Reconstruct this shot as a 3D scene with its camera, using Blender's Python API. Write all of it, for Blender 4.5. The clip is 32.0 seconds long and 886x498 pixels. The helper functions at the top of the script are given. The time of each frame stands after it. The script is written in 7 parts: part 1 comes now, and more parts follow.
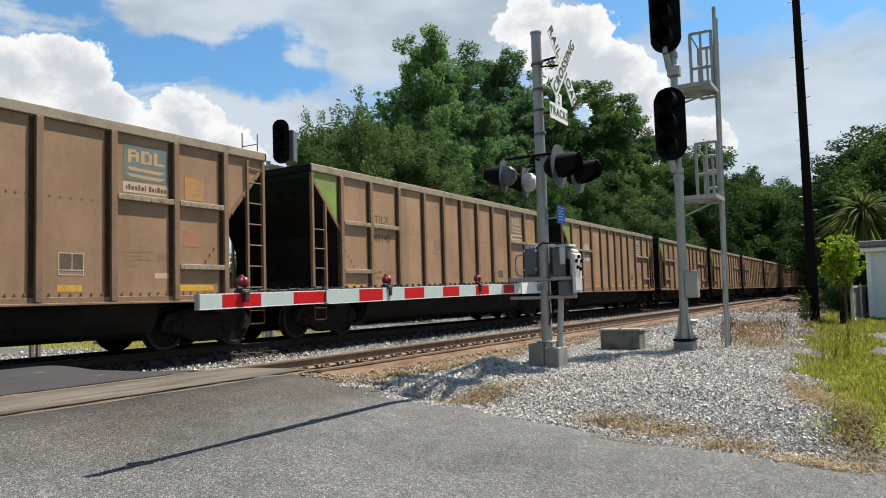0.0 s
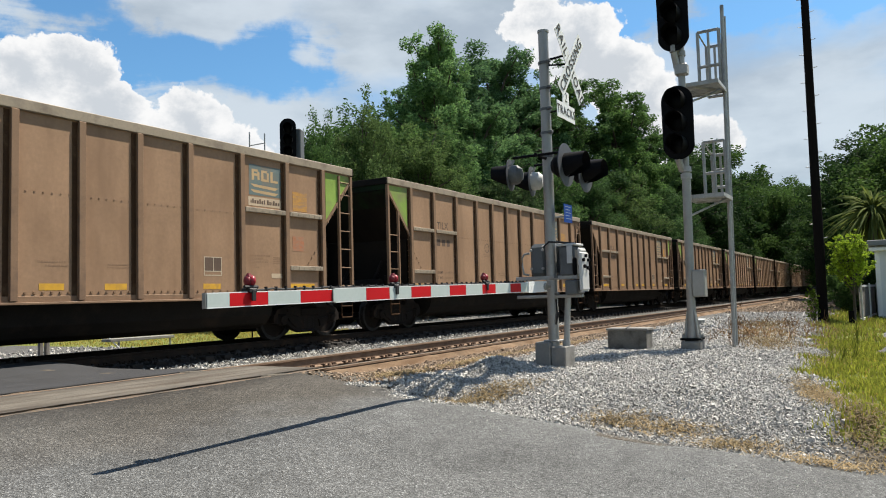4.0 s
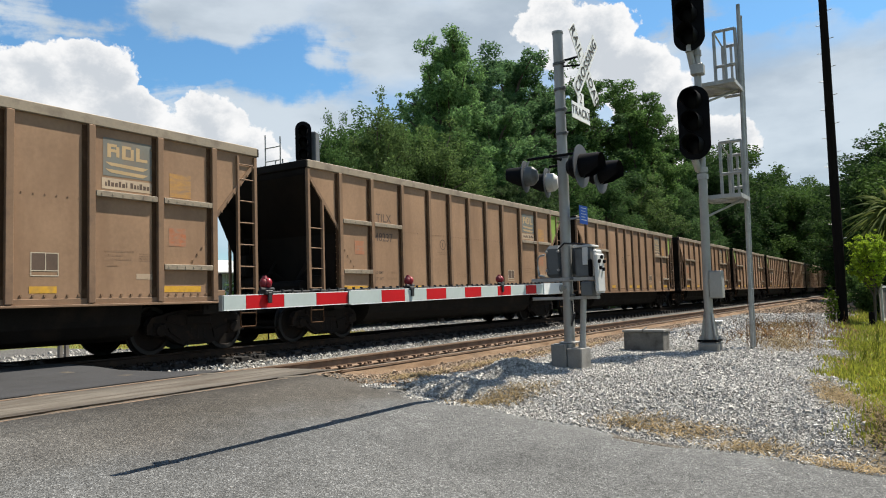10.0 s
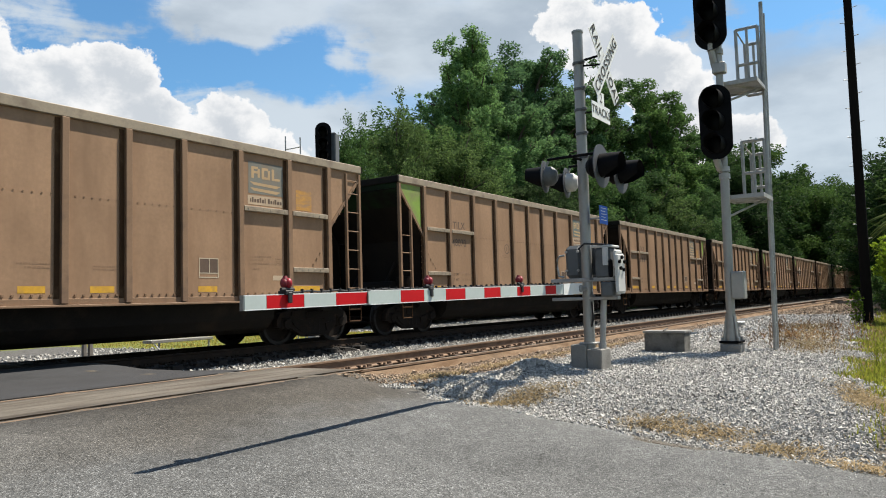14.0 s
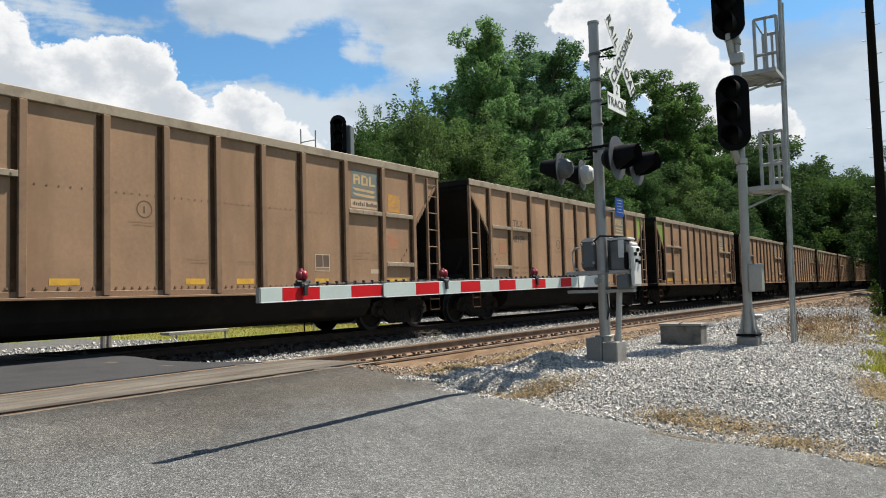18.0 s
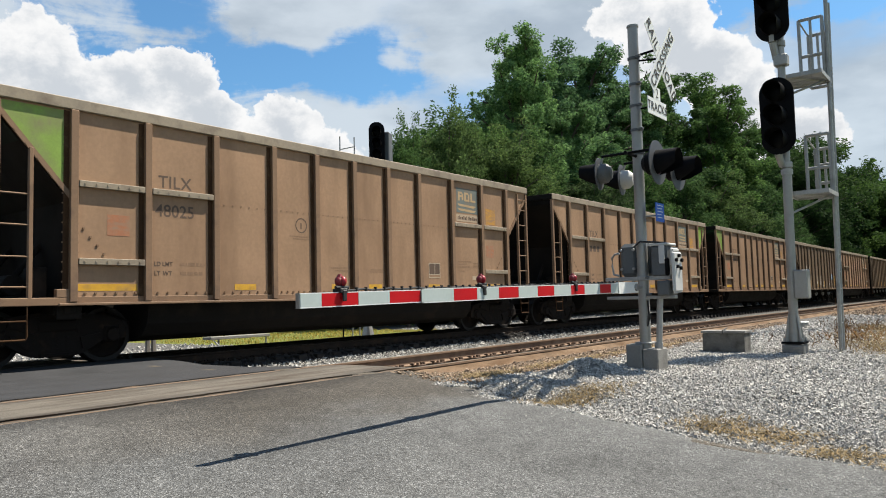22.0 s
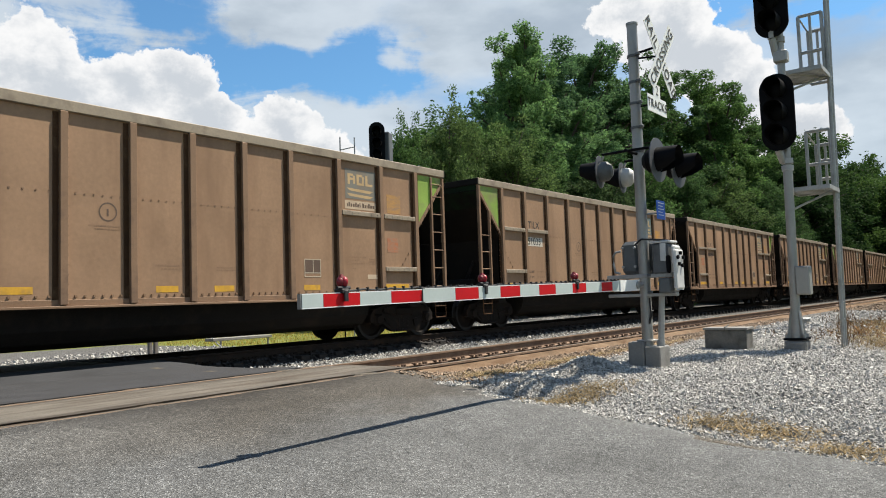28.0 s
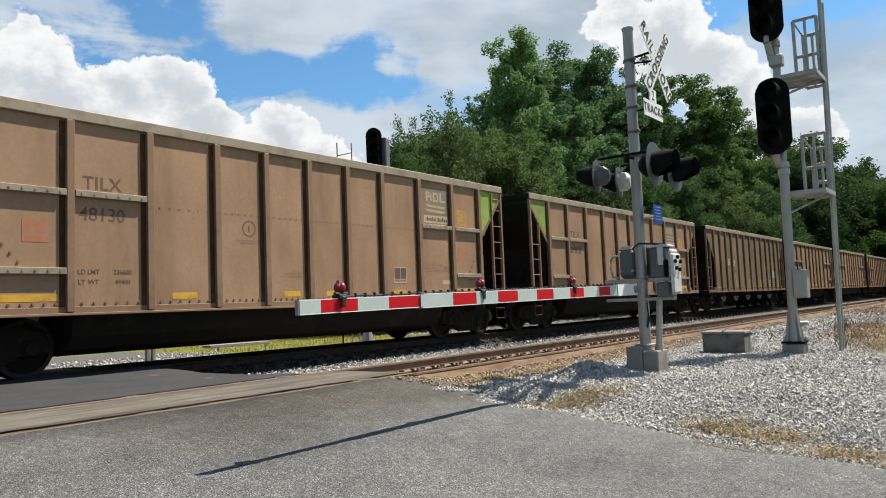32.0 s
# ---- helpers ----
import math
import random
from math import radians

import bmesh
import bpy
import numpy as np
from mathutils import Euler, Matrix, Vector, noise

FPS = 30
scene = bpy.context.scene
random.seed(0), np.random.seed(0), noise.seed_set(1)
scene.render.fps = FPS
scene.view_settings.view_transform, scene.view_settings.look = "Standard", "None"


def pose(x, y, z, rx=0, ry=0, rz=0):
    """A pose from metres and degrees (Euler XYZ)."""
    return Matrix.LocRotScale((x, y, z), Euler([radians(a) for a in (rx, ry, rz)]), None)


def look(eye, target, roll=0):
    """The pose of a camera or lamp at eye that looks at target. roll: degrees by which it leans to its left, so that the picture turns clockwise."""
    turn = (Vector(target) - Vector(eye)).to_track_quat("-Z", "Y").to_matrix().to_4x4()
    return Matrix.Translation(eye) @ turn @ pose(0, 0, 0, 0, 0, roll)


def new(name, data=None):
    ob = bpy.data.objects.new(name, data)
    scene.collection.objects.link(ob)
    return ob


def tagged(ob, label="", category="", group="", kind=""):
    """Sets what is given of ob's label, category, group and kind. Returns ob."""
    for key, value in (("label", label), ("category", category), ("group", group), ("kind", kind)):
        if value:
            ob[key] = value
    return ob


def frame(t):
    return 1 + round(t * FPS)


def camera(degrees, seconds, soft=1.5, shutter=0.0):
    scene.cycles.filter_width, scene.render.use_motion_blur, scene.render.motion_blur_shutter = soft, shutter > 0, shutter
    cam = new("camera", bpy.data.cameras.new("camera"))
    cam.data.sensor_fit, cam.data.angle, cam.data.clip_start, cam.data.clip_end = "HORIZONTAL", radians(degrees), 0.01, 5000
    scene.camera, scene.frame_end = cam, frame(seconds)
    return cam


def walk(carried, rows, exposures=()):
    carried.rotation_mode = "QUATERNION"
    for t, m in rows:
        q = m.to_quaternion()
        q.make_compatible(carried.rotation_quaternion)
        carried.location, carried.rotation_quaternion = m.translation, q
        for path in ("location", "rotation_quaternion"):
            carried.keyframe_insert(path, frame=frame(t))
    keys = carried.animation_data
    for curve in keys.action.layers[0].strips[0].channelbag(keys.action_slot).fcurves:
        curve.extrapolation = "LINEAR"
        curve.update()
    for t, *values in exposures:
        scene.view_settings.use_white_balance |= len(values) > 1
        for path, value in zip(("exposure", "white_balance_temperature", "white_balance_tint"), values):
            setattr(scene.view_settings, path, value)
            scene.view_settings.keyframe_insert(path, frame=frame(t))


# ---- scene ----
cam = camera(62.0, 32.0, soft=1.03)
EYE = (0.0, 0.0, 0.877)
# seconds, heading from +Y towards +X, tilt, roll (degrees)
PATH = (
    (0.0, 59.58, 3.81, -1.75), (0.5, 59.44, 3.84, -1.85), (1.0, 59.48, 3.75, -1.84), (1.5, 59.52, 3.66, -1.74),
    (2.0, 59.56, 3.55, -1.63), (2.5, 59.5, 3.48, -1.59), (3.0, 59.14, 3.43, -1.52), (3.5, 59.1, 3.58, -1.62),
    (5.5, 58.86, 4.02, -1.7), (6.0, 59.06, 4.05, -1.78), (6.5, 59.23, 4.07, -1.69), (7.0, 59.2, 4.22, -1.78),
    (7.5, 59.29, 4.2, -1.75), (8.0, 59.33, 4.21, -1.74), (8.5, 59.24, 4.04, -1.41), (9.0, 58.85, 4.06, -1.34),
    (9.5, 58.27, 3.96, -1.57), (10.0, 57.88, 3.92, -1.8), (10.5, 57.72, 3.94, -1.7), (11.0, 57.47, 3.97, -1.56),
    (11.5, 57.45, 3.84, -1.48), (12.0, 57.41, 3.92, -1.51), (12.5, 57.25, 4.0, -1.65), (13.0, 56.85, 4.07, -1.61),
    (13.5, 56.59, 3.99, -1.67), (14.0, 56.38, 3.99, -1.7), (14.5, 56.33, 4.0, -1.65), (16.5, 55.39, 3.4, -1.49),
    (17.0, 55.29, 3.3, -1.52), (17.5, 55.42, 3.31, -1.67), (18.0, 55.2, 3.44, -1.65), (18.5, 54.92, 3.71, -1.61),
    (19.0, 54.65, 3.86, -1.53), (19.5, 54.44, 3.89, -1.73), (20.0, 54.02, 3.96, -1.82), (20.5, 53.23, 3.96, -1.7),
    (21.0, 52.73, 3.92, -1.55), (21.5, 52.43, 4.03, -1.51), (22.0, 52.26, 3.98, -1.51), (22.5, 52.21, 4.01, -1.47),
    (23.0, 52.22, 4.0, -1.48), (23.5, 52.27, 4.1, -1.54), (24.0, 52.34, 4.06, -1.72), (24.5, 52.36, 4.05, -1.76),
    (25.0, 52.45, 4.05, -1.88), (25.5, 52.45, 3.96, -1.91), (27.5, 52.11, 3.91, -1.96), (28.0, 52.17, 3.94, -2.02),
    (28.5, 52.17, 4.04, -2.1), (29.0, 52.13, 4.31, -2.19), (29.5, 52.17, 4.37, -2.25), (30.0, 52.28, 4.2, -2.3),
    (30.5, 52.35, 4.26, -2.39), (31.0, 52.42, 4.33, -2.28), (31.5, 52.41, 4.37, -2.29), (32.0, 52.38, 4.34, -2.33),
)


def aim(yaw, tilt, roll):
    y, p = radians(yaw), radians(tilt)
    way = Vector((math.sin(y) * math.cos(p), math.cos(y) * math.cos(p), math.sin(p)))
    return look(EYE, Vector(EYE) + way, roll)


walk(cam, [(t, aim(a, b, c)) for t, a, b, c in PATH])

# ---- light ----
SUN_WAY = Vector((0.565, -0.265, 1.0)).normalized()
sun = new("sun", bpy.data.lights.new("sun", "SUN"))
sun.data.energy, sun.data.angle, sun.data.color = 5.0, radians(0.6), (1.0, 0.925, 0.80)
sun.matrix_world = look(SUN_WAY * 60, (0, 0, 0))
scene.view_settings.exposure = 1.07


def link(nt, a, b):
    nt.links.new(a, b)


def node(nt, kind, **values):
    n = nt.nodes.new(kind)
    for key, value in values.items():
        if key == "op":
            n.operation = value
        elif key == "blend":
            n.data_type, n.blend_type = "RGBA", value
        else:
            n.inputs[key].default_value = value
    return n


def build_world():
    """Blue sky with heaped and thin cloud, by direction."""
    world = bpy.data.worlds.new("sky")
    scene.world = world
    world.use_nodes = True
    nt = world.node_tree
    nt.nodes.clear()
    out, bg = nt.nodes.new("ShaderNodeOutputWorld"), nt.nodes.new("ShaderNodeBackground")
    link(nt, bg.outputs[0], out.inputs[0])
    sky = nt.nodes.new("ShaderNodeTexSky")
    sky.sky_type, sky.sun_disc = "NISHITA", False
    sky.sun_elevation, sky.sun_rotation = math.asin(SUN_WAY.z), math.atan2(SUN_WAY.x, SUN_WAY.y)
    sky.air_density, sky.dust_density, sky.ozone_density = 1.0, 0.6, 1.5
    dim = node(nt, "ShaderNodeMix", blend="MULTIPLY", Factor=1.0)
    dim.inputs["B"].default_value = (0.10, 0.157, 0.182, 1)
    link(nt, sky.outputs[0], dim.inputs["A"])
    co = nt.nodes.new("ShaderNodeTexCoord").outputs["Generated"]

    def noise_of(scale, detail, rough, stretch, warp=0.0):
        m = nt.nodes.new("ShaderNodeMapping")
        m.inputs["Scale"].default_value = stretch
        link(nt, co, m.inputs["Vector"])
        n = node(nt, "ShaderNodeTexNoise", Scale=scale, Detail=detail, Roughness=rough, Distortion=warp)
        link(nt, m.outputs[0], n.inputs["Vector"])
        return n.outputs["Fac"]

    def math_of(op, a, b=None):
        n = node(nt, "ShaderNodeMath", op=op)
        for i, v in enumerate((a, b)):
            if v is None:
                continue
            if isinstance(v, (int, float)):
                n.inputs[i].default_value = v
            else:
                link(nt, v, n.inputs[i])
        return n.outputs[0]

    def ramp(v, lo, hi):
        n = nt.nodes.new("ShaderNodeMapRange")
        n.interpolation_type = "SMOOTHSTEP"
        n.inputs["From Min"].default_value, n.inputs["From Max"].default_value = lo, hi
        link(nt, v, n.inputs["Value"])
        return n.outputs[0]

    def heap(way, size, flat=1.0):
        """1 at the middle of a cloud's lobe, 0 at its rim."""
        m = nt.nodes.new("ShaderNodeVectorMath")
        m.operation = "SUBTRACT"
        link(nt, co, m.inputs[0])
        m.inputs[1].default_value = way
        s = nt.nodes.new("ShaderNodeVectorMath")
        s.operation = "MULTIPLY"
        link(nt, m.outputs[0], s.inputs[0])
        s.inputs[1].default_value = (1 / size, 1 / size, flat / size)
        d = nt.nodes.new("ShaderNodeVectorMath")
        d.operation = "LENGTH"
        link(nt, s.outputs[0], d.inputs[0])
        return math_of("SUBTRACT", 1.0, d.outputs["Value"])

    def widest(items):
        v = items[0]
        for w in items[1:]:
            v = math_of("MAXIMUM", v, w)
        return v

    # heaped clouds low over the trees
    cumulus = widest([heap(w, s, f) for w, s, f in (
        ((0.40, 0.87, 0.25), 0.10, 1.2), ((0.462, 0.83, 0.272), 0.065, 1.2), ((0.512, 0.805, 0.280), 0.058, 1.2), ((0.55, 0.795, 0.235), 0.06, 1.3),
        ((0.59, 0.775, 0.20), 0.07, 1.2), ((0.628, 0.74, 0.225), 0.055, 1.0), ((0.66, 0.71, 0.19), 0.06, 1.3), ((0.862, 0.36, 0.35), 0.05, 1.3),
        ((0.885, 0.325, 0.315), 0.062, 1.1), ((0.91, 0.285, 0.275), 0.06, 1.1), ((0.93, 0.25, 0.24), 0.05, 1.2), ((0.955, 0.2, 0.19), 0.06, 1.6))])
    fine = noise_of(9.0, 7.0, 0.55, (1, 1, 1.3))
    lump = noise_of(26.0, 5.0, 0.6, (1, 1, 1.0))
    edge = math_of("ADD", cumulus, math_of("MULTIPLY", math_of("SUBTRACT", fine, 0.5), 1.5))
    edge = math_of("ADD", edge, math_of("MULTIPLY", math_of("SUBTRACT", lump, 0.5), 0.8))
    puffs = noise_of(58.0, 4.0, 0.6, (1, 1, 1.0))
    edge = math_of("ADD", edge, math_of("MULTIPLY", math_of("SUBTRACT", puffs, 0.5), 0.45))
    solid = ramp(edge, 0.0, 0.10)
    # thin high sheet with gaps
    sheet = noise_of(3.1, 6.0, 0.5, (1, 1, 3.2), 0.35)
    holes = widest([heap(w, s, f) for w, s, f in (
        ((0.436, 0.848, 0.305), 0.075, 1.5), ((0.555, 0.775, 0.30), 0.10, 1.5), ((0.67, 0.68, 0.30), 0.085, 1.6), ((0.615, 0.73, 0.305), 0.08, 1.8), ((0.50, 0.80, 0.36), 0.09, 2.0), ((0.90, 0.26, 0.345), 0.055, 1.4), ((0.935, 0.13, 0.335), 0.085, 2.4), ((0.94, -0.02, 0.345), 0.10, 2.4))])
    deck = widest([heap(w, s, f) for w, s, f in (
        ((0.62, 0.70, 0.375), 0.16, 2.6), ((0.76, 0.55, 0.345), 0.15, 1.7), ((0.83, 0.44, 0.36), 0.12, 1.6), ((0.975, 0.1, 0.2), 0.2, 2.2), ((0.70, 0.67, 0.22), 0.16, 2.0))])
    thin = math_of("ADD", math_of("MULTIPLY", sheet, 1.3), math_of("MULTIPLY", math_of("MAXIMUM", deck, 0.0), 0.55))
    wisp = noise_of(6.0, 7.0, 0.6, (1, 1, 4.5), 0.9)
    torn = math_of("ADD", holes, math_of("MULTIPLY", math_of("SUBTRACT", fine, 0.5), 2.6))
    torn = math_of("ADD", torn, math_of("MULTIPLY", math_of("SUBTRACT", lump, 0.5), 0.9))
    torn = math_of("ADD", torn, math_of("MULTIPLY", math_of("SUBTRACT", wisp, 0.5), 1.5))
    thin = math_of("SUBTRACT", thin, math_of("MULTIPLY", ramp(torn, -0.25, 0.8), 0.75))
    # the sky clears towards the zenith
    up = nt.nodes.new("ShaderNodeSeparateXYZ")
    link(nt, co, up.inputs[0])
    veil = math_of("MULTIPLY", ramp(thin, 0.24, 0.88), math_of("SUBTRACT", 1.0, math_of("MULTIPLY", ramp(up.outputs["Z"], 0.45, 0.7), 0.85)))
    # tone of the clouds: white tops, grey undersides
    grey = ramp(math_of("ADD", math_of("MULTIPLY", edge, 0.55), noise_of(21.0, 7.0, 0.66, (1, 1, 1.4))), 0.48, 1.0)
    puff = node(nt, "ShaderNodeMix", blend="MIX")
    puff.inputs["A"].default_value, puff.inputs["B"].default_value = (1.15, 1.15, 1.15, 1), (0.74, 0.79, 0.85, 1)
    link(nt, grey, puff.inputs["Factor"])
    flat = node(nt, "ShaderNodeMix", blend="MIX")
    flat.inputs["A"].default_value, flat.inputs["B"].default_value = (0.80, 0.88, 0.95, 1), (0.54, 0.62, 0.70, 1)
    link(nt, ramp(noise_of(4.0, 6.0, 0.55, (1, 1, 2.5)), 0.42, 0.7), flat.inputs["Factor"])
    over = node(nt, "ShaderNodeMix", blend="MIX")
    link(nt, math_of("MULTIPLY", veil, 0.92), over.inputs["Factor"])
    link(nt, dim.outputs["Result"], over.inputs["A"])
    link(nt, flat.outputs["Result"], over.inputs["B"])
    top = node(nt, "ShaderNodeMix", blend="MIX")
    link(nt, solid, top.inputs["Factor"])
    link(nt, over.outputs["Result"], top.inputs["A"])
    link(nt, puff.outputs["Result"], top.inputs["B"])
    link(nt, top.outputs["Result"], bg.inputs["Color"])
    bg.inputs["Strength"].default_value = 0.40


build_world()

# ---- materials ----
def material(name, color, rough=0.7, metal=0.0, spread=0.25, scale=6.0, grain=80.0, dirt=None, dirt_at=0.6, dirt_scale=1.2, bump=0.15,
             bump_scale=None, vary=0.0, space="Object", stretch=(1, 1, 1), dirt_stretch=(1, 1, 1), spec=0.4, island=False, fade=None):
    """A painted or natural surface: base colour with coarse and fine variation, an optional second (dirt, rust) colour in patches, and relief."""
    m = bpy.data.materials.new(name)
    m.use_nodes = True
    nt = m.node_tree
    b = nt.nodes["Principled BSDF"]
    b.inputs["Metallic"].default_value = metal
    b.inputs["Specular IOR Level"].default_value = spec
    if space == "World":
        co = nt.nodes.new("ShaderNodeNewGeometry").outputs["Position"]
    else:
        co = nt.nodes.new("ShaderNodeTexCoord").outputs[space]

    def tex(s, detail, st):
        mp = nt.nodes.new("ShaderNodeMapping")
        mp.inputs["Scale"].default_value = st
        link(nt, co, mp.inputs["Vector"])
        n = node(nt, "ShaderNodeTexNoise", Scale=s, Detail=detail, Roughness=0.6)
        link(nt, mp.outputs[0], n.inputs["Vector"])
        return n.outputs["Fac"]

    coarse, fine = tex(scale, 4, stretch), tex(grain, 2, stretch)
    mix = node(nt, "ShaderNodeMath", op="MULTIPLY_ADD")
    link(nt, fine, mix.inputs[0])
    mix.inputs[1].default_value = 0.5
    link(nt, coarse, mix.inputs[2])
    span = nt.nodes.new("ShaderNodeMapRange")
    span.inputs["From Min"].default_value, span.inputs["From Max"].default_value = 0.45, 1.05
    span.inputs["To Min"].default_value, span.inputs["To Max"].default_value = 1 - spread, 1 + spread
    link(nt, mix.outputs[0], span.inputs["Value"])
    value = span.outputs[0]
    if vary or island:
        info = nt.nodes.new("ShaderNodeObjectInfo").outputs["Random"] if not island else nt.nodes.new("ShaderNodeNewGeometry").outputs["Random Per Island"]
        v = nt.nodes.new("ShaderNodeMapRange")
        v.inputs["To Min"].default_value, v.inputs["To Max"].default_value = 1 - vary, 1 + vary
        link(nt, info, v.inputs["Value"])
        mul = node(nt, "ShaderNodeMath", op="MULTIPLY")
        link(nt, value, mul.inputs[0])
        link(nt, v.outputs[0], mul.inputs[1])
        value = mul.outputs[0]
    base = nt.nodes.new("ShaderNodeVectorMath")
    base.operation = "SCALE"
    base.inputs[0].default_value = color
    link(nt, value, base.inputs["Scale"])
    col = base.outputs[0]
    if fade:
        worn = node(nt, "ShaderNodeMix", blend="MIX")
        worn.inputs["B"].default_value = (*fade, 1)
        span = nt.nodes.new("ShaderNodeMapRange")
        span.inputs["To Min"].default_value, span.inputs["To Max"].default_value = 0.0, 0.42
        link(nt, nt.nodes.new("ShaderNodeObjectInfo").outputs["Random"], span.inputs["Value"])
        link(nt, span.outputs[0], worn.inputs["Factor"])
        link(nt, col, worn.inputs["A"])
        col = worn.outputs["Result"]
    if dirt:
        patch = tex(dirt_scale, 6, dirt_stretch)
        f = nt.nodes.new("ShaderNodeMapRange")
        f.inputs["From Min"].default_value, f.inputs["From Max"].default_value = dirt_at - 0.12, dirt_at + 0.12
        link(nt, patch, f.inputs["Value"])
        d = node(nt, "ShaderNodeMix", blend="MIX")
        d.inputs["B"].default_value = (*dirt, 1)
        link(nt, f.outputs[0], d.inputs["Factor"])
        link(nt, col, d.inputs["A"])
        col = d.outputs["Result"]
    link(nt, col, b.inputs["Base Color"])
    r = nt.nodes.new("ShaderNodeMapRange")
    r.inputs["From Min"].default_value, r.inputs["From Max"].default_value = 0.3, 0.7
    r.inputs["To Min"].default_value, r.inputs["To Max"].default_value = max(0.05, rough - 0.1), min(1.0, rough + 0.1)
    link(nt, coarse, r.inputs["Value"])
    link(nt, r.outputs[0], b.inputs["Roughness"])
    if bump:
        bp = node(nt, "ShaderNodeBump", Strength=bump, Distance=0.02)
        link(nt, tex(bump_scale or grain, 4, stretch), bp.inputs["Height"])
        link(nt, bp.outputs[0], b.inputs["Normal"])
    return m


def leaf_material(name, color, vary=0.35, warm=(1.45, 1.2, 0.8)):
    """Foliage: lit through as well as from the front, each leaf a little different."""
    m = bpy.data.materials.new(name)
    m.use_nodes = True
    nt = m.node_tree
    nt.nodes.clear()
    out = nt.nodes.new("ShaderNodeOutputMaterial")
    rnd = nt.nodes.new("ShaderNodeNewGeometry").outputs["Random Per Island"]
    obr = nt.nodes.new("ShaderNodeObjectInfo").outputs["Random"]
    v = nt.nodes.new("ShaderNodeMapRange")
    v.inputs["To Min"].default_value, v.inputs["To Max"].default_value = 1 - vary, 1 + vary
    link(nt, rnd, v.inputs["Value"])
    w = nt.nodes.new("ShaderNodeMapRange")
    w.inputs["To Min"].default_value, w.inputs["To Max"].default_value = 0.68, 1.24
    link(nt, obr, w.inputs["Value"])
    mul = node(nt, "ShaderNodeMath", op="MULTIPLY")
    link(nt, v.outputs[0], mul.inputs[0])
    link(nt, w.outputs[0], mul.inputs[1])
    tint = node(nt, "ShaderNodeMix", blend="MIX")
    tint.inputs["A"].default_value = (*color, 1)
    tint.inputs["B"].default_value = (color[0] * warm[0], color[1] * warm[1], color[2] * warm[2], 1)
    both = node(nt, "ShaderNodeMath", op="MULTIPLY_ADD")
    link(nt, rnd, both.inputs[0])
    both.inputs[1].default_value = 0.45
    far = node(nt, "ShaderNodeMath", op="MULTIPLY")
    link(nt, obr, far.inputs[0])
    far.inputs[1].default_value = 0.75
    link(nt, far.outputs[0], both.inputs[2])
    link(nt, both.outputs[0], tint.inputs["Factor"])
    sc = nt.nodes.new("ShaderNodeVectorMath")
    sc.operation = "SCALE"
    link(nt, tint.outputs["Result"], sc.inputs[0])
    link(nt, mul.outputs[0], sc.inputs["Scale"])
    a, b = nt.nodes.new("ShaderNodeBsdfPrincipled"), nt.nodes.new("ShaderNodeBsdfTranslucent")
    a.inputs["Roughness"].default_value = 0.75
    a.inputs["Specular IOR Level"].default_value = 0.06
    link(nt, sc.outputs[0], a.inputs["Base Color"])
    link(nt, sc.outputs[0], b.inputs["Color"])
    mx = nt.nodes.new("ShaderNodeMixShader")
    mx.inputs[0].default_value = 0.40
    link(nt, a.outputs[0], mx.inputs[1])
    link(nt, b.outputs[0], mx.inputs[2])
    link(nt, mx.outputs[0], out.inputs[0])
    return m


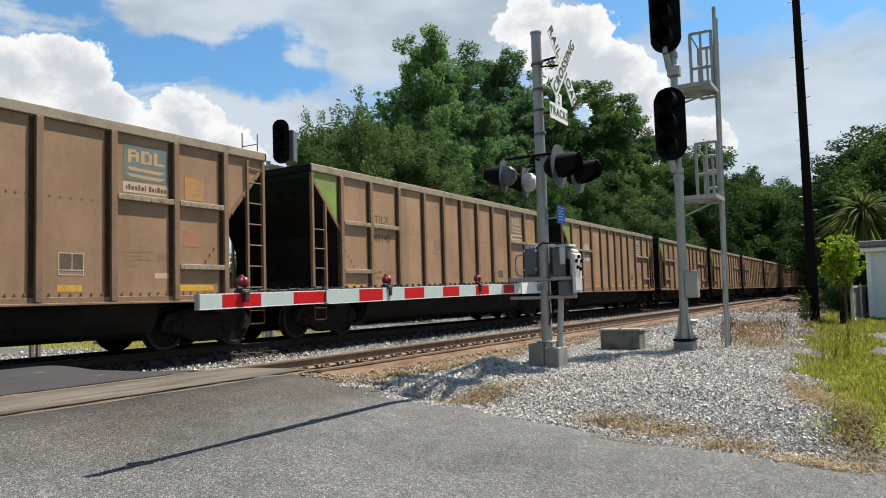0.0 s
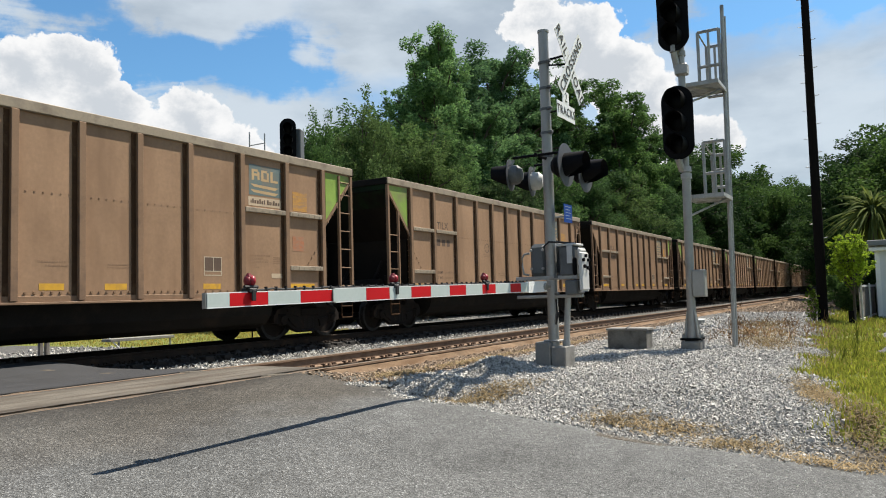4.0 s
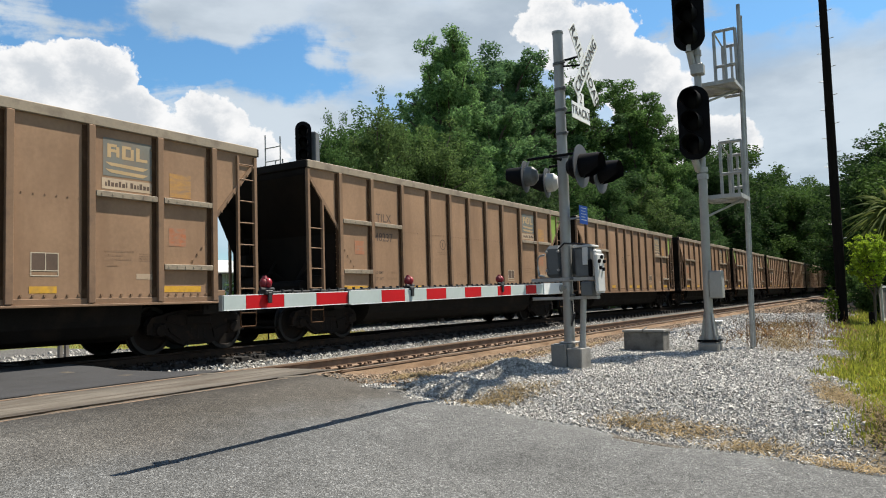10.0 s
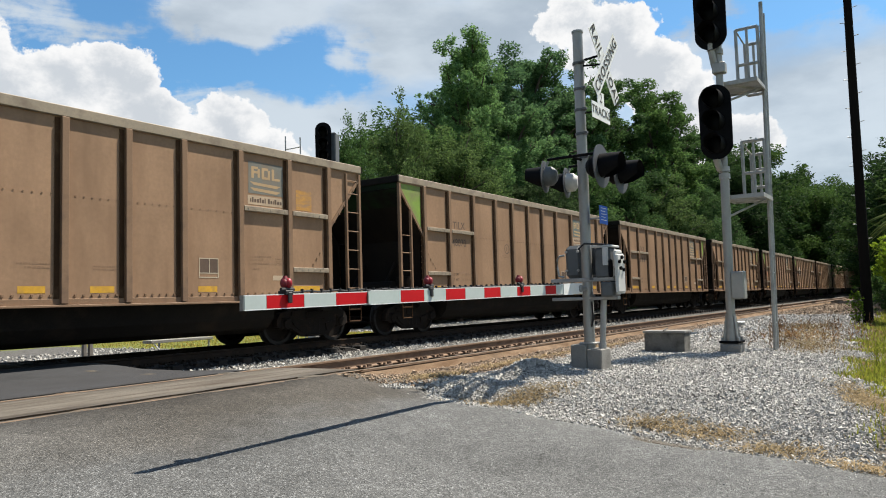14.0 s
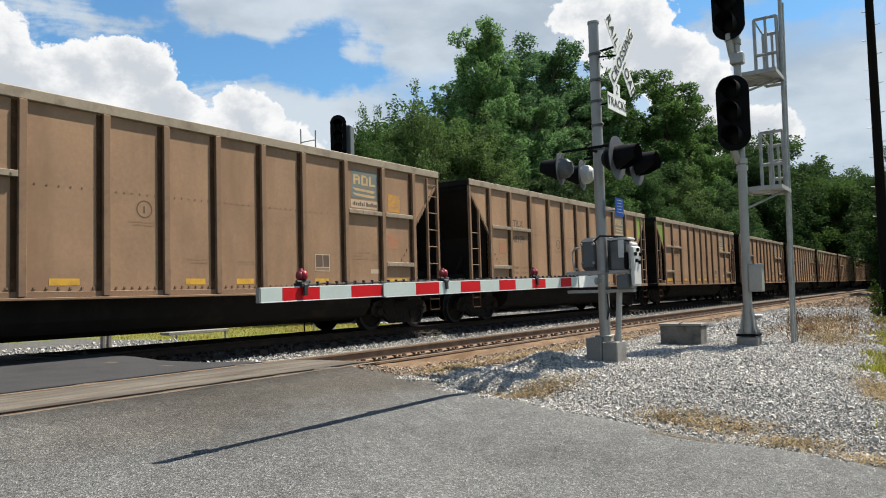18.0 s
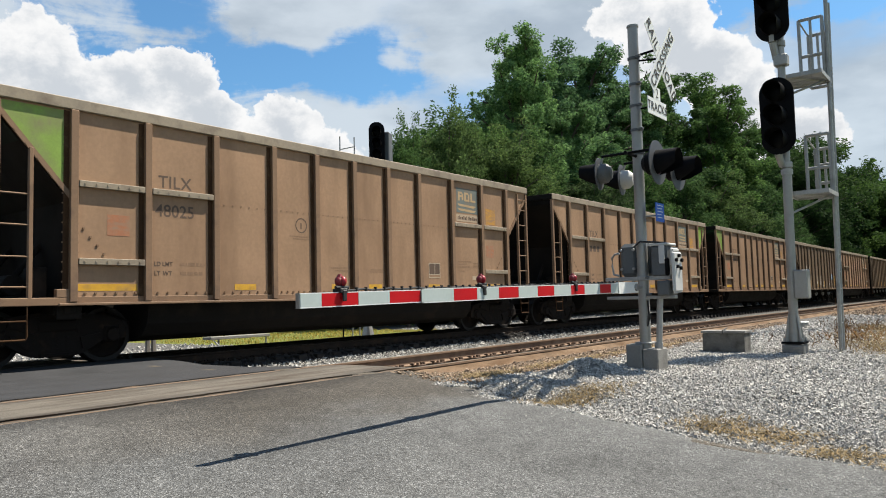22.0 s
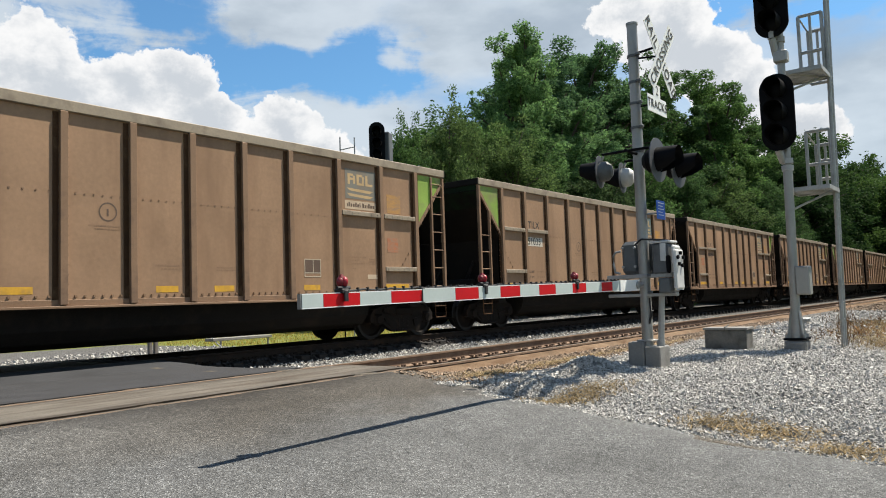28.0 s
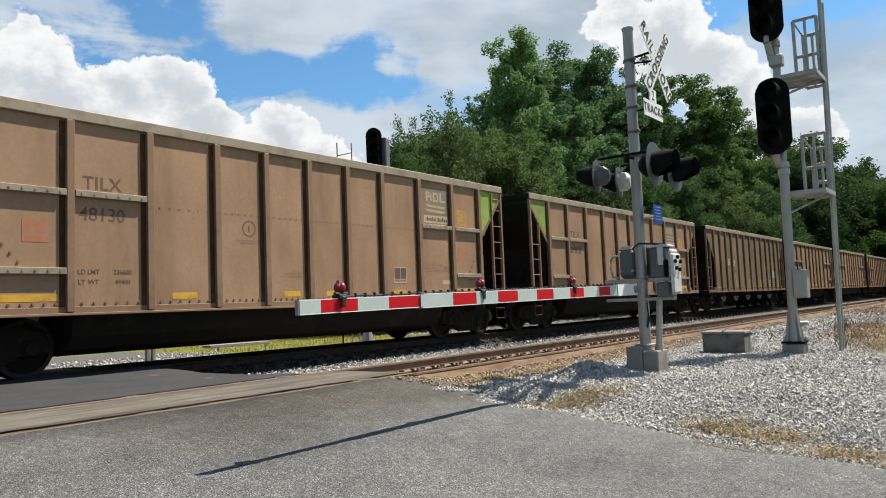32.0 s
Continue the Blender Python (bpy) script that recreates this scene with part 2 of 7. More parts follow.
def asphalt_material():
    """Old road surface: pale and dark chippings in a grey binder, with worn lanes and old patches."""
    m = bpy.data.materials.new("worn asphalt")
    m.use_nodes = True
    nt = m.node_tree
    b = nt.nodes["Principled BSDF"]
    b.inputs["Roughness"].default_value, b.inputs["Specular IOR Level"].default_value = 0.88, 0.25
    co = nt.nodes.new("ShaderNodeNewGeometry").outputs["Position"]
    cell = node(nt, "ShaderNodeTexVoronoi", Scale=125.0)
    link(nt, co, cell.inputs["Vector"])
    pick = nt.nodes.new("ShaderNodeSeparateColor")
    link(nt, cell.outputs["Color"], pick.inputs[0])
    chips = nt.nodes.new("ShaderNodeValToRGB")
    stops = ((0.0, 0.028), (0.30, 0.075), (0.70, 0.104), (0.88, 0.15), (1.0, 0.26))
    for k, (at, v) in enumerate(stops):
        e = chips.color_ramp.elements[k] if k < 2 else chips.color_ramp.elements.new(at)
        e.position, e.color = at, (v * 0.90, v * 0.91, v * 0.90, 1)
    link(nt, pick.outputs[0], chips.inputs[0])
    value = None
    for scale, lo, hi in ((0.55, 0.80, 1.16), (4.0, 0.86, 1.12), (28.0, 0.78, 1.2)):
        n = node(nt, "ShaderNodeTexNoise", Scale=scale, Detail=4.0)
        link(nt, co, n.inputs["Vector"])
        r = nt.nodes.new("ShaderNodeMapRange")
        r.inputs["From Min"].default_value, r.inputs["From Max"].default_value = 0.32, 0.68
        r.inputs["To Min"].default_value, r.inputs["To Max"].default_value = lo, hi
        link(nt, n.outputs["Fac"], r.inputs["Value"])
        if value is None:
            value = r.outputs[0]
        else:
            mul = node(nt, "ShaderNodeMath", op="MULTIPLY")
            link(nt, value, mul.inputs[0])
            link(nt, r.outputs[0], mul.inputs[1])
            value = mul.outputs[0]
    sc = nt.nodes.new("ShaderNodeVectorMath")
    sc.operation = "SCALE"
    link(nt, chips.outputs[0], sc.inputs[0])
    link(nt, value, sc.inputs["Scale"])
    # browner, tarred apron before the near rail
    sep = nt.nodes.new("ShaderNodeSeparateXYZ")
    link(nt, co, sep.inputs[0])
    wander = node(nt, "ShaderNodeTexNoise", Scale=0.9, Detail=5.0)
    link(nt, co, wander.inputs["Vector"])
    far_y = node(nt, "ShaderNodeMath", op="MULTIPLY_ADD")
    link(nt, wander.outputs["Fac"], far_y.inputs[0])
    far_y.inputs[1].default_value = 2.2
    link(nt, sep.outputs["Y"], far_y.inputs[2])
    near_x = nt.nodes.new("ShaderNodeMapRange")
    near_x.inputs["From Min"].default_value, near_x.inputs["From Max"].default_value = 1.0, 4.5
    link(nt, sep.outputs["X"], near_x.inputs["Value"])
    band = nt.nodes.new("ShaderNodeMapRange")
    band.interpolation_type = "SMOOTHSTEP"
    band.inputs["From Min"].default_value, band.inputs["From Max"].default_value = 5.4, 6.6
    link(nt, far_y.outputs[0], band.inputs["Value"])
    both = node(nt, "ShaderNodeMath", op="MULTIPLY")
    link(nt, band.outputs[0], both.inputs[0])
    link(nt, near_x.outputs[0], both.inputs[1])
    tar = node(nt, "ShaderNodeMix", blend="MULTIPLY")
    tar.inputs["B"].default_value = (0.66, 0.585, 0.50, 1)
    link(nt, both.outputs[0], tar.inputs["Factor"])
    link(nt, sc.outputs[0], tar.inputs["A"])
    link(nt, tar.outputs["Result"], b.inputs["Base Color"])
    bp = node(nt, "ShaderNodeBump", Strength=0.6, Distance=0.010)
    link(nt, cell.outputs["Distance"], bp.inputs["Height"])
    link(nt, bp.outputs[0], b.inputs["Normal"])
    return m


M_ASPHALT = asphalt_material()
M_ASPHALT_NEW = material("dark asphalt", (0.033, 0.0335, 0.036), 0.85, spec=0.25, spread=0.3, scale=1.5, grain=60, bump=0.4, bump_scale=80, space="World")
M_CROSSING = material("worn crossing asphalt", (0.112, 0.099, 0.082), 0.88, spec=0.25, spread=0.35, scale=1.4, grain=50, dirt=(0.050, 0.037, 0.027), dirt_at=0.57, dirt_scale=1.7, dirt_stretch=(0.35, 3.0, 1), bump=0.5, space="World")
M_STONE = material("crushed grey stone", (0.345, 0.332, 0.306), 0.92, spec=0.12, spread=0.22, scale=9, grain=60, vary=0.46, bump=0.3, island=True, space="World")
M_GRAVEL_LANE = material("packed pale gravel", (0.30, 0.288, 0.262), 0.95, spec=0.1, spread=0.4, scale=5, grain=14, dirt=(0.19, 0.18, 0.155), dirt_at=0.58, dirt_scale=1.5, bump=0.8, space="World")
M_RUST_STONE = material("rust-stained stone", (0.24, 0.175, 0.12), 0.9, spread=0.3, scale=5, grain=60, vary=0.4, bump=0.3, island=True, space="World")
M_RAIL_SIDE = material("dusty rusted rail steel", (0.19, 0.125, 0.082), 0.9, metal=0.0, spread=0.3, scale=3, grain=90, dirt=(0.13, 0.08, 0.05), dirt_at=0.58, dirt_scale=4, bump=0.2)
M_SAND = material("tan rail-side dust", (0.172, 0.118, 0.077), 0.95, spec=0.1, spread=0.3, scale=2.5, grain=45, dirt=(0.11, 0.068, 0.040), dirt_at=0.54, dirt_scale=3, dirt_stretch=(0.4, 2, 1), bump=0.4, space="World")
M_TIE_PLATE = material("rust-dark tie plate", (0.085, 0.050, 0.030), 0.9, spread=0.35, scale=5, grain=90, dirt=(0.17, 0.105, 0.065), dirt_at=0.6, dirt_scale=6, bump=0.3)
M_GAP_DIRT = material("dirt packed into the flangeways", (0.085, 0.060, 0.042), 0.95, spec=0.1, spread=0.4, scale=3, grain=40, dirt=(0.15, 0.115, 0.082), dirt_at=0.58, dirt_scale=2.2, dirt_stretch=(0.5, 3, 1), bump=0.5, space="World")
M_RAIL_TOP = material("polished rail head", (0.085, 0.073, 0.06), 0.85, spec=0.1, metal=0.0, spread=0.2, scale=3, grain=60, stretch=(0.05, 6, 1), bump=0.02)
# far-track ties, stone and rails: the train's shade is put into their colour
M_TIE_DARK = material("timber darkened for train shade", (0.016, 0.013, 0.011), 0.9, spread=0.4, scale=4, grain=50, stretch=(1, 0.15, 1), vary=0.3, bump=0.5, bump_scale=30)
M_SHADED_STONE = material("stone darkened for train shade", (0.032, 0.029, 0.027), 0.9, spread=0.3, scale=5, grain=60, vary=0.5, bump=0.3, island=True, space="World")
M_RAIL_DARK = material("rail steel darkened for train shade", (0.03, 0.022, 0.017), 0.85, spec=0.1, spread=0.3, scale=3, grain=90, dirt=(0.055, 0.035, 0.022), dirt_at=0.62, dirt_scale=4, bump=0.2)
M_TIE = material("weathered timber", (0.0551, 0.0377, 0.0261), 0.9, spread=0.4, scale=4, grain=50, stretch=(1, 0.15, 1), vary=0.3, bump=0.5, bump_scale=30)
M_BROWN = material("dusty brown car paint", (0.285, 0.178, 0.107), 0.62, spec=0.2, spread=0.2, scale=0.7, grain=14, dirt=(0.205, 0.124, 0.073), dirt_at=0.6, dirt_scale=0.8, dirt_stretch=(1.5, 1, 0.35), vary=0.10, bump=0.06, bump_scale=4)
M_BROWN_TRIM = material("brown trim paint", (0.205, 0.128, 0.078), 0.62, spec=0.2, spread=0.18, scale=1.0, grain=30, dirt=(0.114, 0.0748, 0.0528), dirt_at=0.63, dirt_scale=2.0, bump=0.08)
# post shadows as a flange colour; the stirrups use the same dark brown
M_SHADOW_BROWN = material("dark brown of post shadows and stirrups", (0.0527, 0.0272, 0.0136), 0.85, spec=0.1, spread=0.4, scale=3, grain=40, dirt=(0.102, 0.0595, 0.0323), dirt_at=0.66, dirt_scale=5, bump=0.2)
M_FAINT_INK = material("worn lettering", (0.222, 0.138, 0.084), 0.65, spec=0.2, spread=0.25, scale=4, grain=30, bump=0.0)
M_CHORD = material("weathered top rail paint", (0.246, 0.202, 0.145), 0.65, spread=0.18, scale=1.5, grain=30, dirt=(0.132, 0.0968, 0.0704), dirt_at=0.62, dirt_scale=2.5, bump=0.08)
M_OLIVE = material("grey-brown car paint", (0.168, 0.117, 0.074), 0.6, spec=0.2, spread=0.16, scale=0.8, grain=14, dirt=(0.108, 0.076, 0.048), dirt_at=0.58, dirt_scale=0.8, dirt_stretch=(1.5, 1, 0.35), vary=0.1, bump=0.06, bump_scale=4)
M_PATCH_FAINT = material("thin grey overpaint", (0.23, 0.185, 0.14), 0.65, spread=0.25, scale=5, grain=20, dirt=(0.16, 0.115, 0.075), dirt_at=0.5, dirt_scale=3.5, bump=0.0)
M_GREEN = material("faded lime green paint", (0.195, 0.30, 0.047), 0.6, spread=0.2, scale=1.5, grain=25, dirt=(0.167, 0.132, 0.0792), dirt_at=0.6, dirt_scale=1.1, bump=0.06)
# green of the car end, darkened in colour for the shade it hangs in
M_DARKGREEN = material("sooty green paint darkened for shade", (0.010, 0.029, 0.0095), 0.7, spec=0.08, spread=0.3, scale=1.5, grain=25, dirt=(0.009, 0.008, 0.0065), dirt_at=0.54, dirt_scale=1.0, bump=0.06)
# soot plus the shade under the overhanging car ends, both in the colour
M_SOOT_SHADE = material("sooty end paint darkened for shade", (0.0150, 0.0115, 0.009), 0.8, spec=0.10, spread=0.3, scale=1.2, grain=25, dirt=(0.008, 0.007, 0.006), dirt_at=0.5, dirt_scale=0.8, bump=0.1)
# parts below the car are near-black, darker than plain cast or worn steel
M_UNDER = material("near-black underframe", (0.0120, 0.0102, 0.0086), 0.8, spec=0.1, spread=0.4, scale=2.5, grain=30, dirt=(0.028, 0.020, 0.0145), dirt_at=0.64, dirt_scale=2.0, bump=0.2)
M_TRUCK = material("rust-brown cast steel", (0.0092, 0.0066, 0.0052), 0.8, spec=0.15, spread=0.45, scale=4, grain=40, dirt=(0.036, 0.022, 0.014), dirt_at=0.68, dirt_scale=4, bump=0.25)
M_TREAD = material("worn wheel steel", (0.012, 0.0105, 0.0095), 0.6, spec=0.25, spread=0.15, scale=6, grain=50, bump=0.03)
M_YELLOW = material("yellow reflective sheet", (0.546, 0.299, 0.0264), 0.5, spread=0.15, scale=6, grain=40, dirt=(0.308, 0.176, 0.0528), dirt_at=0.62, dirt_scale=5, bump=0.02)
M_ORANGE_MARK = material("faded orange stencil", (0.352, 0.114, 0.044), 0.65, spread=0.25, scale=9, grain=30, dirt=(0.26, 0.155, 0.095), dirt_at=0.50, dirt_scale=6, dirt_stretch=(1, 1, 2.2), bump=0.0, fade=(0.26, 0.165, 0.10))
M_YELLOW_MARK = material("faded yellow stencil", (0.422, 0.205, 0.0264), 0.65, spread=0.25, scale=9, grain=30, dirt=(0.25, 0.155, 0.085), dirt_at=0.56, dirt_scale=5, dirt_stretch=(0.6, 1, 3.5), bump=0.0, fade=(0.26, 0.165, 0.10))
M_TEAL = material("faded teal panel", (0.098, 0.138, 0.134), 0.6, spread=0.2, scale=3, grain=30, dirt=(0.176, 0.132, 0.0924), dirt_at=0.6, dirt_scale=2.2, bump=0.03, fade=(0.26, 0.165, 0.10))
M_CREAM = material("dusty cream lettering", (0.44, 0.37, 0.273), 0.6, spread=0.15, scale=4, grain=30, bump=0.02)
M_EMBLEM = material("faded emblem paint", (0.42, 0.29, 0.14), 0.6, spread=0.15, scale=4, grain=30, bump=0.02, fade=(0.30, 0.20, 0.125))
M_STRIP = material("faded cream strip", (0.46, 0.36, 0.25), 0.6, spread=0.15, scale=4, grain=30, bump=0.02, fade=(0.25, 0.165, 0.10))
M_WHITE_SIGN = material("white reflective sheet", (0.662, 0.672, 0.662), 0.5, spread=0.08, scale=3, grain=30, dirt=(0.506, 0.497, 0.46), dirt_at=0.68, dirt_scale=3, bump=0.02)
M_WHITE_PATCH = material("grubby white patch", (0.51, 0.475, 0.405), 0.6, spread=0.1, scale=4, grain=30, dirt=(0.317, 0.255, 0.194), dirt_at=0.66, dirt_scale=4, bump=0.02)
M_BLACK_INK = material("black lettering", (0.0263, 0.0225, 0.0195), 0.6, spread=0.2, scale=4, grain=30, bump=0.0)
M_FADED_INK = material("faded dark lettering", (0.095, 0.06, 0.04), 0.65, spread=0.25, scale=4, grain=30, bump=0.0)
M_RED = material("red reflective sheet", (0.42, 0.008, 0.012), 0.45, spec=0.12, spread=0.1, scale=3, grain=30, bump=0.02)
M_ARM_WHITE = material("pale grey-green reflective sheet", (0.40, 0.45, 0.43), 0.45, spread=0.08, scale=3, grain=30, bump=0.02)
M_ALU = material("weathered aluminium", (0.289, 0.285, 0.27), 0.5, metal=0.55, spread=0.12, scale=3, grain=40, dirt=(0.225, 0.225, 0.217), dirt_at=0.62, dirt_scale=2.5, bump=0.05)
M_GALV = material("galvanised steel", (0.32, 0.32, 0.31), 0.55, metal=0.5, spread=0.15, scale=5, grain=40, dirt=(0.203, 0.203, 0.195), dirt_at=0.6, dirt_scale=3, bump=0.06)
M_BOX_GREY = material("grey machine paint", (0.0842, 0.0907, 0.095), 0.55, spread=0.12, scale=3, grain=40, dirt=(0.0548, 0.0548, 0.0548), dirt_at=0.6, dirt_scale=3, bump=0.05)
M_BLACK = material("black signal paint", (0.00525, 0.00525, 0.006), 0.6, spread=0.3, scale=4, grain=40, bump=0.04, spec=0.06)
M_DISC = material("faded black disc paint", (0.0562, 0.06, 0.0675), 0.5, spread=0.2, scale=4, grain=40, bump=0.03)
M_LENS = material("dark red lens", (0.075, 0.006, 0.006), 0.12, spread=0.1, scale=10, grain=120, bump=0.2, bump_scale=150)
M_CLEAR_LENS = material("dark signal lens", (0.004, 0.004, 0.004), 0.5, spec=0.1, spread=0.1, scale=10, grain=120, bump=0.05)
M_RED_LAMP = material("red plastic lamp", (0.24, 0.007, 0.016), 0.35, spread=0.1, scale=10, grain=60, bump=0.05)
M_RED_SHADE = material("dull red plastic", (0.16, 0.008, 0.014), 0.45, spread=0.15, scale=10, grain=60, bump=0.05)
M_CONCRETE = material("weathered concrete", (0.205, 0.198, 0.183), 0.85, spread=0.2, scale=3, grain=50, dirt=(0.115, 0.109, 0.098), dirt_at=0.58, dirt_scale=2.5, bump=0.25)
# stains plus the shade on the pull box's sides, both in the body colour
M_CONCRETE_DARK = material("stained concrete darkened for shade", (0.15, 0.143, 0.13), 0.9, spread=0.3, scale=4, grain=50, dirt=(0.06, 0.057, 0.05), dirt_at=0.52, dirt_scale=4, bump=0.3)
M_PALE_METAL = material("pale painted iron", (0.44, 0.44, 0.43), 0.6, spread=0.1, scale=4, grain=40, dirt=(0.28, 0.28, 0.27), dirt_at=0.64, dirt_scale=5, bump=0.05)
M_BLUE = material("blue sign sheet", (0.0092, 0.092, 0.46), 0.45, spread=0.05, scale=3, grain=20, bump=0.0)
M_POLE = material("creosoted pole timber", (0.0085, 0.0072, 0.0066), 0.9, spec=0.04, spread=0.35, scale=3, grain=40, stretch=(1, 1, 0.1), bump=0.3)
M_CABLE = material("black rubber", (0.0112, 0.0112, 0.012), 0.6, bump=0.0)
M_BARK = material("grey-brown bark", (0.0638, 0.0493, 0.0377), 0.9, spread=0.4, scale=4, grain=25, stretch=(1, 1, 0.25), bump=0.6, bump_scale=14)
M_LEAF = leaf_material("broad leaf foliage", (0.053, 0.108, 0.043), 0.45, (1.28, 1.14, 0.8))
M_LEAF_OLIVE = leaf_material("olive foliage", (0.055, 0.097, 0.043), 0.45, (1.28, 1.14, 0.8))
M_LEAF_TALL = leaf_material("pale broad leaf foliage", (0.090, 0.180, 0.088), 0.45, (1.35, 1.18, 0.8))
M_LEAF_DARK = leaf_material("dark oak foliage", (0.031, 0.068, 0.024))
M_PALM = leaf_material("grey-green palm frond", (0.105, 0.150, 0.052), 0.5)
M_LEAF_BRIGHT = leaf_material("bright young foliage", (0.14, 0.235, 0.028))
M_GRASS = leaf_material("green grass blades", (0.172, 0.215, 0.045), 0.45)
M_GRASS_PALE = leaf_material("yellowing grass blades", (0.27, 0.235, 0.085), 0.4)
M_DRY_GRASS = leaf_material("dry grass blades", (0.25, 0.198, 0.118), 0.45, (1.1, 1.05, 1.0))
M_WEED = leaf_material("rust-brown dead weed", (0.19, 0.125, 0.08))
M_WALL = material("pale painted siding", (0.57, 0.589, 0.598), 0.7, spread=0.08, scale=2, grain=30, bump=0.05)
M_WHITE_METAL = material("white corrugated metal", (0.50, 0.53, 0.56), 0.6, spread=0.1, scale=2, grain=30, dirt=(0.36, 0.38, 0.39), dirt_at=0.62, dirt_scale=0.8, bump=0.03)
M_PALE_ROOF = material("pale metal roof", (0.42, 0.43, 0.43), 0.65, spread=0.12, scale=2, grain=30, dirt=(0.30, 0.30, 0.29), dirt_at=0.6, dirt_scale=0.7, bump=0.05)
M_ROOF = material("grey metal roof", (0.145, 0.151, 0.162), 0.5, spread=0.12, scale=2, grain=30, bump=0.05)
M_WOOD_GREY = material("silvered fence timber", (0.128, 0.116, 0.104), 0.85, spread=0.3, scale=3, grain=40, stretch=(1, 1, 0.15), vary=0.2, bump=0.3)
M_STICKER_BLUE = material("sky blue notice", (0.0552, 0.276, 0.478), 0.5, spread=0.1, scale=4, grain=30, bump=0.0)


def ground_material():
    """Stone, dry litter, grass and bare dirt, laid out by the 'zone' attribute (red: stone, green: grass, blue: dry litter)."""
    m = bpy.data.materials.new("ground cover")
    m.use_nodes = True
    nt = m.node_tree
    b = nt.nodes["Principled BSDF"]
    b.inputs["Roughness"].default_value, b.inputs["Specular IOR Level"].default_value = 0.9, 0.2
    co = nt.nodes.new("ShaderNodeNewGeometry").outputs["Position"]
    zone = nt.nodes.new("ShaderNodeAttribute")
    zone.attribute_name = "zone"
    sep = nt.nodes.new("ShaderNodeSeparateColor")
    link(nt, zone.outputs["Color"], sep.inputs[0])

    def tex(kind, s, detail=4):
        n = nt.nodes.new(kind)
        n.inputs["Scale"].default_value = s
        if kind == "ShaderNodeTexNoise":
            n.inputs["Detail"].default_value = detail
        link(nt, co, n.inputs["Vector"])
        return n

    def blend(a, bcol, fac):
        n = node(nt, "ShaderNodeMix", blend="MIX")
        for key, v in (("A", a), ("B", bcol)):
            if isinstance(v, tuple):
                n.inputs[key].default_value = (*v, 1)
            else:
                link(nt, v, n.inputs[key])
        link(nt, fac, n.inputs["Factor"])
        return n.outputs["Result"]

    def mask(channel):
        add = node(nt, "ShaderNodeMath", op="ADD")
        link(nt, sep.outputs[channel], add.inputs[0])
        link(nt, tex("ShaderNodeTexNoise", 2.6).outputs["Fac"], add.inputs[1])
        r = nt.nodes.new("ShaderNodeMapRange")
        r.inputs["From Min"].default_value, r.inputs["From Max"].default_value = 0.9, 1.1
        link(nt, add.outputs[0], r.inputs["Value"])
        return r.outputs[0]

    fine, mid = tex("ShaderNodeTexNoise", 45).outputs["Fac"], tex("ShaderNodeTexNoise", 3).outputs["Fac"]
    cell = tex("ShaderNodeTexVoronoi", 21)
    dirt = blend((0.065, 0.056, 0.045), (0.125, 0.108, 0.086), mid)
    # darker than the loose stones above, to paint shade into the gaps between them
    stone = blend((0.03, 0.0282, 0.0258), (0.144, 0.139, 0.131), cell.outputs["Color"])
    grass = blend((0.075, 0.105, 0.018), (0.15, 0.185, 0.034), fine)
    grass = blend(grass, (0.132, 0.132, 0.036), mid)
    dry = blend((0.072, 0.054, 0.033), (0.144, 0.111, 0.066), fine)
    col = blend(dirt, stone, mask(0))
    col = blend(col, grass, mask(1))
    col = blend(col, dry, mask(2))
    # shade under the train, put into the colour of the far track's bed
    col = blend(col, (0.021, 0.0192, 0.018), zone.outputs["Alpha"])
    link(nt, col, b.inputs["Base Color"])
    bp = node(nt, "ShaderNodeBump", Strength=0.8, Distance=0.03)
    link(nt, cell.outputs["Distance"], bp.inputs["Height"])
    link(nt, bp.outputs[0], b.inputs["Normal"])
    return m


M_GROUND = ground_material()

# ---- building blocks ----
def add_box(bm, x0, x1, y0, y1, z0, z1, bevel=0.0):
    m = Matrix.LocRotScale(((x0 + x1) / 2, (y0 + y1) / 2, (z0 + z1) / 2), None, (abs(x1 - x0), abs(y1 - y0), abs(z1 - z0)))
    made = bmesh.ops.create_cube(bm, size=1, matrix=m)["verts"]
    if bevel:
        edges = list({e for v in made for e in v.link_edges})
        bmesh.ops.bevel(bm, geom=edges, offset=bevel, segments=1, affect="EDGES")
    return bm


def add_rod(bm, a, b, r0, r1=None, seg=10):
    a, b = Vector(a), Vector(b)
    way = b - a
    m = Matrix.Translation((a + b) / 2) @ way.to_track_quat("Z", "Y").to_matrix().to_4x4()
    bmesh.ops.create_cone(bm, cap_ends=True, segments=seg, radius1=r0, radius2=r0 if r1 is None else r1, depth=way.length, matrix=m)
    return bm


def add_prism(bm, outline, y0, y1):
    """An outline in x and z, drawn out from y0 to y1."""
    lo = [bm.verts.new((x, y0, z)) for x, z in outline]
    hi = [bm.verts.new((x, y1, z)) for x, z in outline]
    bm.faces.new(lo)
    bm.faces.new(hi[::-1])
    n = len(lo)
    for i in range(n):
        bm.faces.new((lo[i], hi[i], hi[(i + 1) % n], lo[(i + 1) % n]))
    return bm


